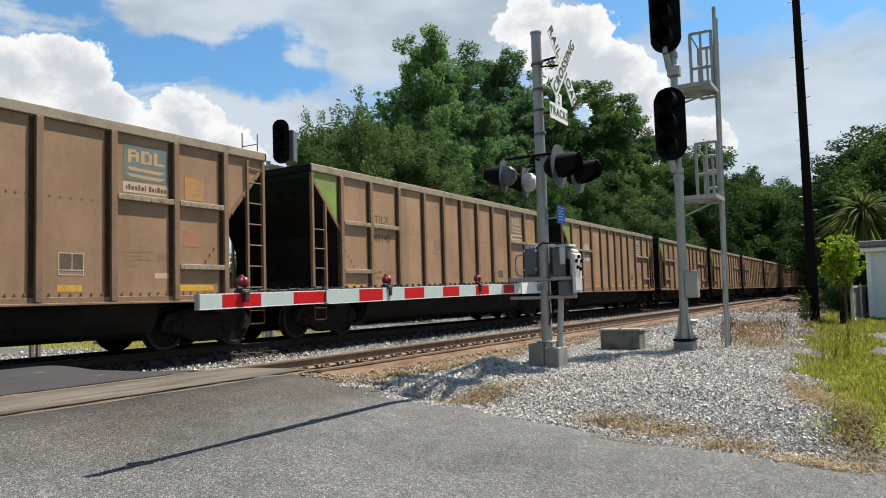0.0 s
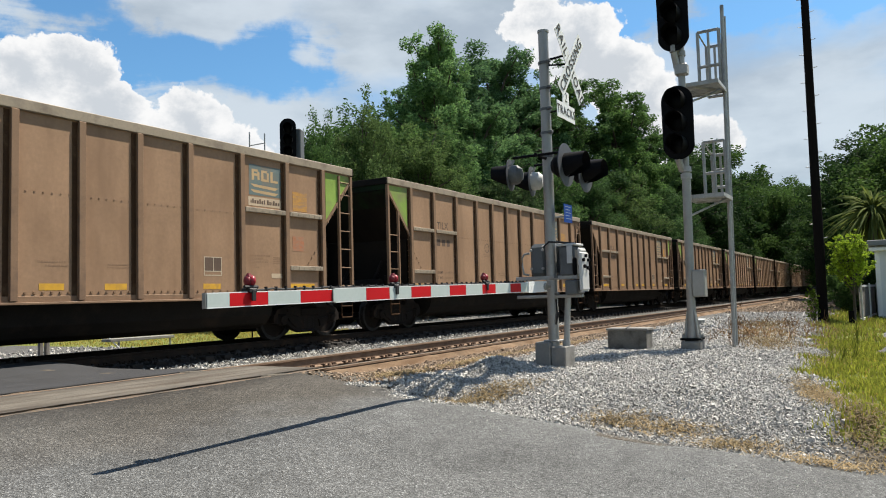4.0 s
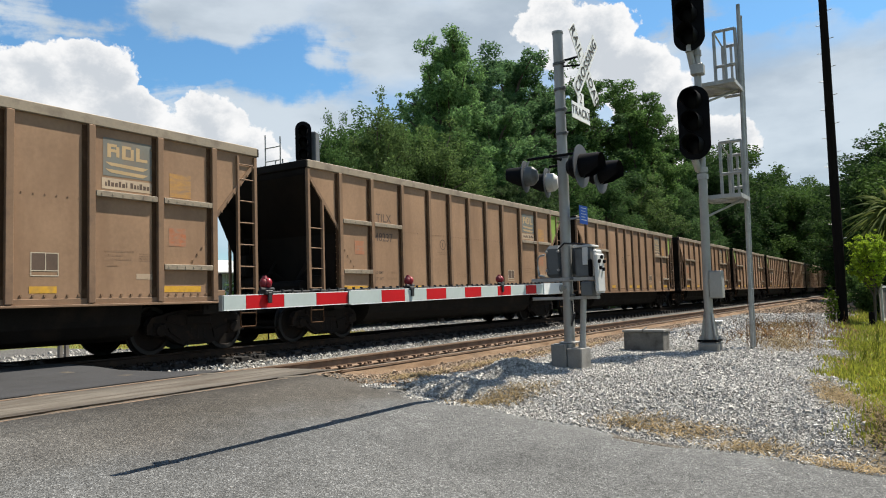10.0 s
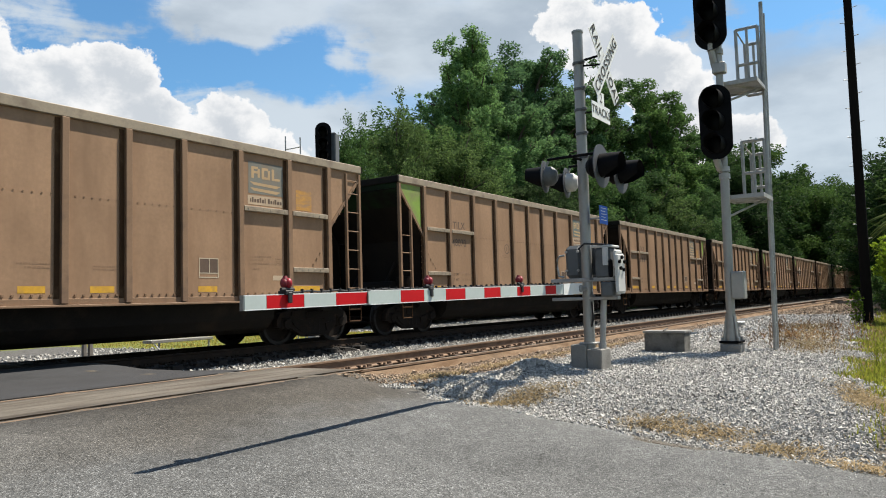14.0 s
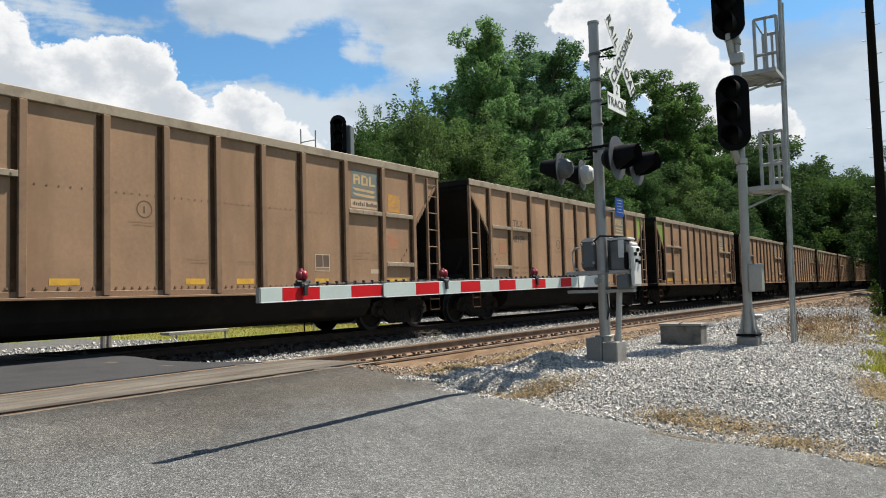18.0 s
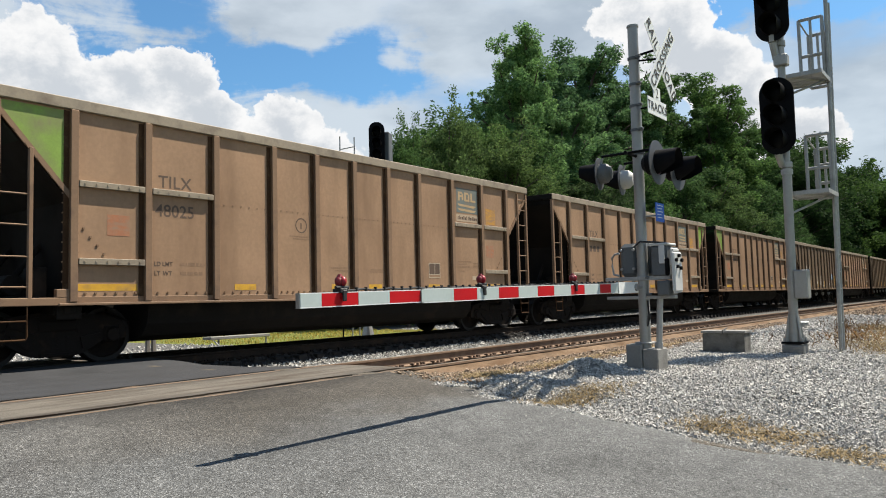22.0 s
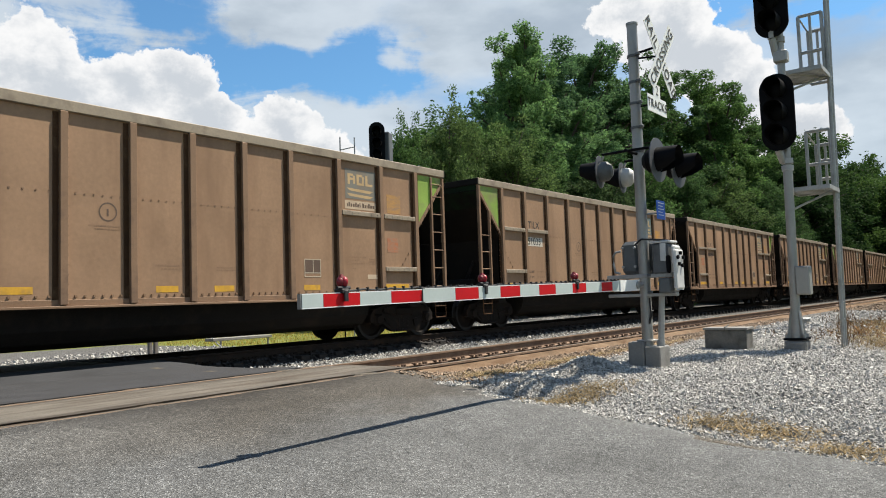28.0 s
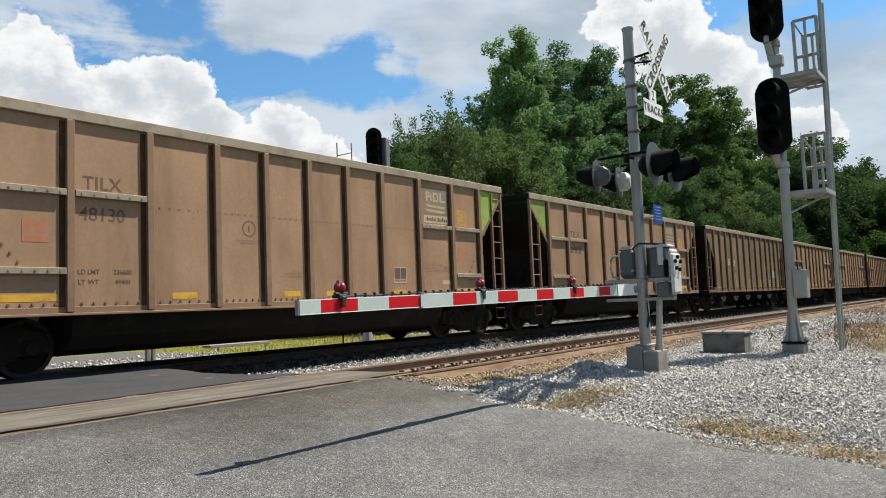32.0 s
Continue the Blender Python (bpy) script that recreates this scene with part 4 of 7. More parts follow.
def scatter_straw(n, patch, seed):
    """Short slips of dry grass lying over one another."""
    rng = np.random.default_rng(seed)
    px, py, a, b, turn = patch
    u, v = rng.normal(0, 0.62 * a, n), rng.normal(0, 0.62 * b, n)
    c, s = math.cos(turn), math.sin(turn)
    x, y = px + u * c - v * s, py + u * s + v * c
    ok = x > ROAD_X1 - 0.12
    x, y = x[ok], y[ok]
    n = len(x)
    t = rng.uniform(0, 2 * math.pi, n)
    ln, w = rng.uniform(0.03, 0.10, n), rng.uniform(0.0025, 0.006, n)
    p = np.stack([x, y, lie(x, y) + rng.uniform(0.0, 0.045, n)], 1)
    way = np.stack([np.cos(t), np.sin(t), rng.uniform(-0.1, 0.55, n)], 1) * ln[:, None]
    side = np.stack([-np.sin(t), np.cos(t), rng.uniform(-0.6, 0.6, n)], 1) * w[:, None]
    bow = np.stack([np.zeros(n), np.zeros(n), ln * 0.18], 1)
    q = np.stack([p - side, p + side, p + way * 0.5 + bow + side, p + way * 0.5 + bow - side, p + way + side * 0.3, p + way - side * 0.3], 1).reshape(-1, 3)
    i = np.arange(n) * 6
    f = np.concatenate([np.stack([i, i + 1, i + 2, i + 3], 1), np.stack([i + 3, i + 2, i + 4, i + 5], 1)])
    return tagged(new("dry_grass", raw_mesh("dry_grass", q, f, M_DRY_GRASS)), "matted straw-coloured dry grass caught in the stone", "grass", kind="stuff")


scatter_stones("gravel", 26000, (6.62, 7.9, -0.4, 5.2), 0.010, M_STONE, "fine grey gravel washed against the road edge", 9)
scatter_stones("gravel", 9000, (5.4, 7.0, -1.5, 4.0), 0.006, M_STONE, "loose grit strewn over the edge of the road", 10, lambda x, y: 0.55 * np.exp(-(6.95 - x) / 0.28))
for k, patch in enumerate(STRAW):
    scatter_straw(int(200 + 1300 * min(patch[2], 1.0) * patch[3] / 0.2 * (0.35 if patch[0] > 12 else 0.5 if patch[0] < 7.2 else 1.0)), patch, 40 + k)

# ---- the coal train ----
HALF, POST_FACE, SHEET = 7.32, 1.624, 1.555
PITCH, SPEED, FIRST = 16.17, 19.53, 11.92
CAR_Y = 13.05
COMMON = {}


def shared(key, make):
    if key not in COMMON:
        COMMON[key] = make()
    return COMMON[key]


def bolts(bm, spots, s=0.022, d=0.016):
    for x, y, z in spots:
        add_box(bm, x - s / 2, x + s / 2, y - d, y, z - s / 2, z + s / 2)


def post_mesh(mat):
    """Side post: raised face, webs and a bolted flange painted dark as the post's shadow."""
    bm = bmesh.new()
    add_box(bm, -0.062, 0.062, -(POST_FACE), -(SHEET - 0.01), 1.0, 4.0, 0.008)
    # flange on the shadow side only: its dark colour draws the post's shadow
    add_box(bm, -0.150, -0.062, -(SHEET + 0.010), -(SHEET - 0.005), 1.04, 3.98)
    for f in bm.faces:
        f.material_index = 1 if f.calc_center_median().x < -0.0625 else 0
    bolts(bm, [(-0.158, -SHEET, 1.16 + 0.152 * k) for k in range(19)], 0.022, 0.008)
    bolts(bm, [(0.085, -SHEET, 1.16 + 0.152 * k) for k in range(19)], 0.022, 0.005)
    return to_mesh("side_post", bm, (mat, M_SHADOW_BROWN))


def side_outline(end):
    """Side sheet with its corner cut away above the slope sheets."""
    p = [(-HALF + 0.02, 4.02), (-HALF + 0.02, 3.86), (-end, 2.56), (-end, 1.0)]
    return p + [(-x, z) for x, z in reversed(p)]


def wheelset_mesh():
    bm = bmesh.new()
    for s in (-1, 1):
        prof = [(0.09, 0.0), (0.12, 0.03), (0.36, 0.045), (0.385, 0.0), (0.452, 0.0), (0.457, 0.012), (0.462, 0.10), (0.485, 0.112), (0.485, 0.138), (0.39, 0.14), (0.36, 0.085), (0.12, 0.10), (0.09, 0.16)]
        start = len(bm.verts)
        add_lathe(bm, [(r, s * (0.83 - h)) for r, h in prof], 28, "y")
        bm.verts.ensure_lookup_table()
    for f in bm.faces:
        c = f.calc_center_median()
        r = math.hypot(c.x, c.z)
        f.material_index = 1 if 0.40 < r else 0
    add_rod(bm, (0, -1.06, 0), (0, 1.06, 0), 0.075, seg=12)
    # cap screws on the axle ends
    for s in (-1, 1):
        for k in range(3):
            a = 2.094 * k
            add_box(bm, 0.05 * math.cos(a) - 0.015, 0.05 * math.cos(a) + 0.015, s * 1.06, s * 1.09, 0.05 * math.sin(a) - 0.015, 0.05 * math.sin(a) + 0.015)
    return to_mesh("wheelset", bm, (M_TRUCK, M_TREAD))


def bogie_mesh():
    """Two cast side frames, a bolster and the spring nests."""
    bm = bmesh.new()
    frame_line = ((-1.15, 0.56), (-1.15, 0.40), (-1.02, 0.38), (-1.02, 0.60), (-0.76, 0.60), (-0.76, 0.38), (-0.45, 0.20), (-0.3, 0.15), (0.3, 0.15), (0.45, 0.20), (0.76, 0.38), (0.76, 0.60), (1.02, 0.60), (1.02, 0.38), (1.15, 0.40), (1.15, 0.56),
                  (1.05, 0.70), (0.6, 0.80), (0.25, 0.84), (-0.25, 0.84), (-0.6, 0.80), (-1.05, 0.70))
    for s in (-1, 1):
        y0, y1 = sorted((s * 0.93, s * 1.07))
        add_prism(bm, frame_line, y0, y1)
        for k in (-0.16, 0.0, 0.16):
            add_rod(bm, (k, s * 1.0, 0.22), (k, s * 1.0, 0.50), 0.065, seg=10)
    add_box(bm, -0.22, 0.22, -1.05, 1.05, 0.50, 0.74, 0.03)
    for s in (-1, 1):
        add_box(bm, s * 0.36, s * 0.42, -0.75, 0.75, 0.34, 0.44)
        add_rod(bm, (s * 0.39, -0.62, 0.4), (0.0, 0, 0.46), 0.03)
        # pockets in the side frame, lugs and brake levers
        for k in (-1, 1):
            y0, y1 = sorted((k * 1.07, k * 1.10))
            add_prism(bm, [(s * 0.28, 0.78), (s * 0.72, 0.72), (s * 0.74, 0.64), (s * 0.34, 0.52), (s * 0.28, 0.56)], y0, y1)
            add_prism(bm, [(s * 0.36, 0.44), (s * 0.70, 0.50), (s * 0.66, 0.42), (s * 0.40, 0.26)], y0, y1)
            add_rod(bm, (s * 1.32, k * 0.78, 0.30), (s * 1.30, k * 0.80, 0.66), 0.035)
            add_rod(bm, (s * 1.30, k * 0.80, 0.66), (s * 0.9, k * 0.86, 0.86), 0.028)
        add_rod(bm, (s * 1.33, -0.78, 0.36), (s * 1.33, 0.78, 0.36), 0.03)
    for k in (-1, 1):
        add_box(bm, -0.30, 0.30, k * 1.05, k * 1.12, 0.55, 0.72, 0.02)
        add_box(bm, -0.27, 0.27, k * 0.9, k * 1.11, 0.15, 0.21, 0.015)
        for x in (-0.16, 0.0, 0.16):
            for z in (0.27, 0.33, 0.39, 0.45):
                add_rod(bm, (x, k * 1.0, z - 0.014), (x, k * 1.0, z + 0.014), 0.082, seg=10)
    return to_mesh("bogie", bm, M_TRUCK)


def cap_mesh():
    bm = bmesh.new()
    add_box(bm, -0.15, 0.15, -1.10, -0.92, 0.33, 0.60, 0.04)
    add_rod(bm, (0, -1.14, 0.457), (0, -1.08, 0.457), 0.10, 0.12, seg=14)
    return to_mesh("bearing_adapter", bm, M_TRUCK)


def rung_mesh(side, mat):
    bm = bmesh.new()
    add_rod(bm, (side * 7.27, -1.575, 0), (side * 6.80, -1.575, 0), 0.013, seg=8)
    return to_mesh("rung", bm, mat)


def ladder_mesh(side, rungs, tall_in, mat):
    """The stiles at a car corner and the stirrup below them."""
    bm = bmesh.new()
    xo, xi = side * 7.27, side * 6.80
    add_box(bm, xo - 0.04, xo + 0.04, -1.60, -1.52, 0.95, 3.98, 0.006)
    return to_mesh("ladder", bm, mat)


def stile_mesh(side, tall, mat):
    return to_mesh("stile", boxes((side * 6.77, side * 6.83, -1.60, -1.53, 1.0, tall), bevel=0.006), mat)


def stirrup_mesh(side, mat):
    """Two steps that hang below the ladder."""
    xo, xi = side * 7.25, side * 6.83
    bm = sweep([(xo, -1.575, 1.0), (xo, -1.575, 0.50), (xo - side * 0.02, -1.575, 0.455), (xi + side * 0.02, -1.575, 0.455), (xi, -1.575, 0.50), (xi, -1.575, 1.0)], 0.015)
    add_rod(bm, (xo, -1.575, 0.73), (xi, -1.575, 0.73), 0.013)
    return to_mesh("stirrup", bm, mat)


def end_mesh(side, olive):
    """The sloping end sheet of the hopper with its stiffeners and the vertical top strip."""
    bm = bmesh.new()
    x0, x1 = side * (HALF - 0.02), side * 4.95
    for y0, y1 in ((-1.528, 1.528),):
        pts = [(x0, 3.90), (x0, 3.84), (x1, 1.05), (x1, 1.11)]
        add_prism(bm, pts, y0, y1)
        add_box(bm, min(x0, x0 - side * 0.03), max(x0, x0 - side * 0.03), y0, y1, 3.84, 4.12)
    return to_mesh("end_sheet", bm, (M_SOOT_SHADE,) if olive else (M_SOOT_SHADE,))


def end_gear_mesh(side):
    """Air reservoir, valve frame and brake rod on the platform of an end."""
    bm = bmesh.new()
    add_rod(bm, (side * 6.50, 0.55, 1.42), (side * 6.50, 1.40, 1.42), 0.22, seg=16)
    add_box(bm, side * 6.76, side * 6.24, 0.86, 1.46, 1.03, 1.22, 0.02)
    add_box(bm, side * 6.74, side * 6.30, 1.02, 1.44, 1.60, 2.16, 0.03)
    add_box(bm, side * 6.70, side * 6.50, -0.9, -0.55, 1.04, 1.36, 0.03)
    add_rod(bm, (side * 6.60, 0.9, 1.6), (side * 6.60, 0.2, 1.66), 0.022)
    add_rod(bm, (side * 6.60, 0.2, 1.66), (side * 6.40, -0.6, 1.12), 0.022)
    return to_mesh("air_reservoir", bm, M_SOOT_SHADE)


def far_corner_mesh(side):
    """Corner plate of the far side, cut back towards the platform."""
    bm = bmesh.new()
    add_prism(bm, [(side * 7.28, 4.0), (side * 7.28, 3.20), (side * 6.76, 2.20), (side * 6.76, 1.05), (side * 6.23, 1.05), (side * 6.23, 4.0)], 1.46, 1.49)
    return to_mesh("corner_plate", bm, M_SOOT_SHADE)


def hand_rail_mesh(side):
    bm = sweep([(side * 7.20, 0.62, 1.04), (side * 7.20, 0.62, 2.42), (side * 7.18, 0.60, 2.5), (side * 6.9, 0.55, 2.52)], 0.014)
    return to_mesh("hand_rail", bm, M_TRUCK)


def green_cover(side):
    """Painted top of the sloping end sheet and of the strip above it, green with its shade painted in."""
    bm = bmesh.new()
    x0 = side * (HALF - 0.02)
    add_prism(bm, [(x0 + side * 0.002, 4.0), (x0 + side * 0.002, 3.86), (x0 + side * 0.008, 3.86), (x0 + side * 0.008, 4.0)], -1.50, 1.50)
    run = (HALF - 0.02 - 4.95) / (3.84 - 1.05)
    low = 3.42
    xl = side * (HALF - 0.02 - (3.84 - low) * run)
    add_prism(bm, [(x0, 3.832), (x0 + side * 0.006, 3.826), (xl + side * 0.006, low - 0.006), (xl, low)], -1.50, 1.50)
    return to_mesh("end_paint", bm, M_DARKGREEN)


def green_corner(side):
    """Painted triangle of the side sheet beside the end post."""
    bm = bmesh.new()
    add_prism(bm, [(side * 7.22, 3.97), (side * 7.22, 3.78), (side * 6.31, 2.72), (side * 6.31, 3.97)], -(SHEET + 0.008), -(SHEET + 0.002))
    return to_mesh("corner_paint", bm, M_GREEN)


def rim_mesh(mat):
    bm = bmesh.new()
    add_box(bm, -HALF, HALF, -1.612, -1.47, 4.0, 4.18, 0.012)
    return to_mesh("top_rail", bm, mat)


def sill_mesh(mat, end):
    bm = bmesh.new()
    add_box(bm, -end - 0.22, end + 0.22, -1.62, -1.44, 0.945, 0.985, 0.006)
    add_box(bm, -end - 0.22, end + 0.22, -1.57, -1.52, 0.985, 1.08, 0.004)
    return to_mesh("side_sill", bm, mat)


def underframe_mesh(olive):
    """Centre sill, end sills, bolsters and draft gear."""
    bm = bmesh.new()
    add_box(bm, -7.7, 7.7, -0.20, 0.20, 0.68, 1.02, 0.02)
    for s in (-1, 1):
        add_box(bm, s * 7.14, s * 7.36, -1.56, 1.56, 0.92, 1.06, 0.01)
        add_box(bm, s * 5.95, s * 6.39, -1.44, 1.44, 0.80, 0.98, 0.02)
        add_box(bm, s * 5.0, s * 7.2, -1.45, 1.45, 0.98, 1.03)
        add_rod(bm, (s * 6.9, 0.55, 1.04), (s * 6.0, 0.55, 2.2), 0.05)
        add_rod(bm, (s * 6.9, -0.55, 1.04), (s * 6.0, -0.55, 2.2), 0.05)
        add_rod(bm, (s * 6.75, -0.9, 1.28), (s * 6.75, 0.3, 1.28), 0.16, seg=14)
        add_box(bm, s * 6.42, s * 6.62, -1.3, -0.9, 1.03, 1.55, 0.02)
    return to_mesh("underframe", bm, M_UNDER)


def coupler_mesh():
    bm = bmesh.new()
    add_box(bm, 7.5, 7.88, -0.09, 0.09, 0.76, 0.94, 0.02)
    add_box(bm, 7.86, 8.13, -0.17, 0.13, 0.70, 1.0, 0.04)
    return to_mesh("coupler", bm, M_TRUCK)


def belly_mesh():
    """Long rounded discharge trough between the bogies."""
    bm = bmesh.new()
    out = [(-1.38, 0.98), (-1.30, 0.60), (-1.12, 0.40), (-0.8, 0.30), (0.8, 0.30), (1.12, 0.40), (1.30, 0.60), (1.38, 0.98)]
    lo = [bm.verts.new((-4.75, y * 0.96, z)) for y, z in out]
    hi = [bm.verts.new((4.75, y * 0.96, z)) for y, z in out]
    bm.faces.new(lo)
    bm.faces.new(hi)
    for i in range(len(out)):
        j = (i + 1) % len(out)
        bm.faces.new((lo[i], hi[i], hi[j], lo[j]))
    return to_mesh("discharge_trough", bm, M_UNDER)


def chute_mesh(y):
    bm = bmesh.new()
    for y in (y,):
        top = [bm.verts.new((x, y + dy, 0.98)) for x, dy in ((-0.62, -0.5), (0.62, -0.5), (0.62, 0.5), (-0.62, 0.5))]
        low = [bm.verts.new((x, y + dy, 0.50)) for x, dy in ((-0.16, -0.45), (0.16, -0.45), (0.16, 0.45), (-0.16, 0.45))]
        bm.faces.new(low)
        bm.faces.new(top)
        for i in range(4):
            j = (i + 1) % 4
            bm.faces.new((top[i], low[i], low[j], top[j]))
    return to_mesh("hopper_chute", bm, M_UNDER)


def gate_mesh():
    bm = bmesh.new()
    for s in (-1, 1):
        add_prism(bm, [(s * 0.30, 0.70), (s * 0.36, 0.67), (s * 0.04, 0.48), (0.0, 0.52)], -1.40, -1.34)
    add_box(bm, -0.34, 0.34, -1.40, -1.36, 0.68, 0.72)
    return to_mesh("chute_gate", bm, M_GALV)


def plate(x0, x1, z0, z1, y, mat, name):
    return to_mesh(name, boxes((x0, x1, y - 0.0015, y, z0, z1)), mat)


def notice_mesh():
    """A dark stencilled box with a pale outline."""
    bm = bmesh.new()
    y = -(SHEET + 0.0032)
    for x0, x1, z0, z1 in ((2.60, 3.05, 1.80, 1.815), (2.60, 3.05, 1.44, 1.455), (2.60, 2.615, 1.44, 1.815), (3.035, 3.05, 1.44, 1.815), (2.83, 2.845, 1.53, 1.80), (2.60, 3.05, 1.52, 1.535)):
        add_box(bm, x0, x1, y - 0.001, y, z0, z1)
    return to_mesh("notice_outline", bm, M_CREAM)


def bars_mesh(rows, mat, seed=1):
    """Small unreadable lettering: short bars in lines. rows: x0, x1, z, height."""
    rnd = random.Random(seed)
    bm = bmesh.new()
    y = -(SHEET + 0.001)
    for x0, x1, z, h in rows:
        x = x0
        while x < x1:
            w = rnd.uniform(0.8, 2.4) * h
            add_box(bm, x, min(x + w, x1), y - 0.001, y, z, z + h)
            x += w + h * 0.5
    return to_mesh("small_print", bm, mat)


def logo_mesh():
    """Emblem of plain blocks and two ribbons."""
    bm = bmesh.new()
    y = -(SHEET + 0.0032)
    for x0 in (3.90, 4.18, 4.46):
        add_box(bm, x0, x0 + 0.07, y - 0.001, y, 3.50, 3.74)
        add_box(bm, x0 + 0.07, x0 + 0.23, y - 0.001, y, 3.50 if x0 > 4 else 3.60, 3.55 if x0 > 4 else 3.65)
        if x0 < 4.4:
            add_box(bm, x0 + 0.07, x0 + 0.18, y - 0.001, y, 3.69, 3.74)
            add_box(bm, x0 + 0.17, x0 + 0.23, y - 0.001, y, 3.52, 3.70)
    for z in (3.42, 3.30):
        add_prism(bm, [(3.86, z), (4.70, z - 0.03), (4.60, z - 0.09), (3.96, z - 0.06)], y - 0.001, y)
    return to_mesh("emblem", bm, M_EMBLEM)


def ring_mesh():
    bm = bmesh.new()
    y = -(SHEET + 0.001)
    for k in range(24):
        a, b = 2 * math.pi * k / 24, 2 * math.pi * (k + 1) / 24
        q = [(-1.53 + r * math.cos(t), 2.48 + r * math.sin(t)) for r, t in ((0.155, a), (0.155, b), (0.132, b), (0.132, a))]
        add_prism(bm, q, y - 0.001, y)
    add_box(bm, -1.55, -1.52, y - 0.001, y, 2.41, 2.53)
    return to_mesh("round_mark", bm, M_FADED_INK)


TILX_POSTS = [-HALF]
for _w in (1.15, 1.24, 1.34, 1.34, 1.13, 1.12, 1.12, 1.13, 1.34, 1.34, 1.24):
    TILX_POSTS.append(TILX_POSTS[-1] + _w)
TILX_POSTS = TILX_POSTS[1:]
GG_POSTS = [-HALF]
for _w in (1.17, 0.94, 0.94, 0.94, 1.11, 1.11, 1.11, 1.11, 1.11, 1.11, 0.94, 0.94, 0.94):
    GG_POSTS.append(GG_POSTS[-1] + _w)
GG_POSTS = GG_POSTS[1:]


def rivet_rows(posts, mat):
    bm = bmesh.new()
    for a, b in zip(posts, posts[1:]):
        n = 6
        bolts(bm, [(a + 0.2 + (b - a - 0.4) * k / (n - 1), -SHEET, 1.13) for k in range(n)], 0.034, 0.018)
    for a, b in zip(posts[2:-3], posts[3:-2]):
        bolts(bm, [(a + 0.2 + (b - a - 0.4) * k / 5, -SHEET, 2.74) for k in range(6)], 0.022, 0.007)
    for s in (-1, 1):
        bolts(bm, [(s * (5.45 + 0.11 * k), -SHEET, 2.28 - (0.13 * (6 - k))) for k in range(1, 6)], 0.032, 0.014)
        bolts(bm, [(s * (6.36 + 0.17 * k), -SHEET - 0.01, 2.76 + 0.2 * k) for k in range(6)], 0.035, 0.03)
    return to_mesh("riveting", bm, mat)


def slope_trim(side, mat):
    bm = bmesh.new()
    add_prism(bm, [(side * 7.24, 3.88), (side * 7.24, 3.76), (side * 6.20, 2.56), (side * 6.20, 2.68)], -(SHEET + 0.025), -SHEET)
    return to_mesh("slope_flange", bm, mat)


def build_bogies(car):
    for sx in (-6.17, 6.17):
        bogie = part("bogie", shared("bogie", bogie_mesh), None, car, "rust-brown cast bogie", (sx, 0, 0))
        for ax in (-0.889, 0.889):
            part("wheelset", shared("wheelset", wheelset_mesh), None, bogie, "steel wheels with near-black worn rims", (ax, 0, 0.457))
            cap = part("bearing_adapter", shared("cap", cap_mesh), None, bogie, at=(ax, 0, 0))
            cap = part("bearing_adapter", shared("cap", cap_mesh), None, bogie, at=(ax, 0, 0))
            cap.rotation_euler.z = math.pi


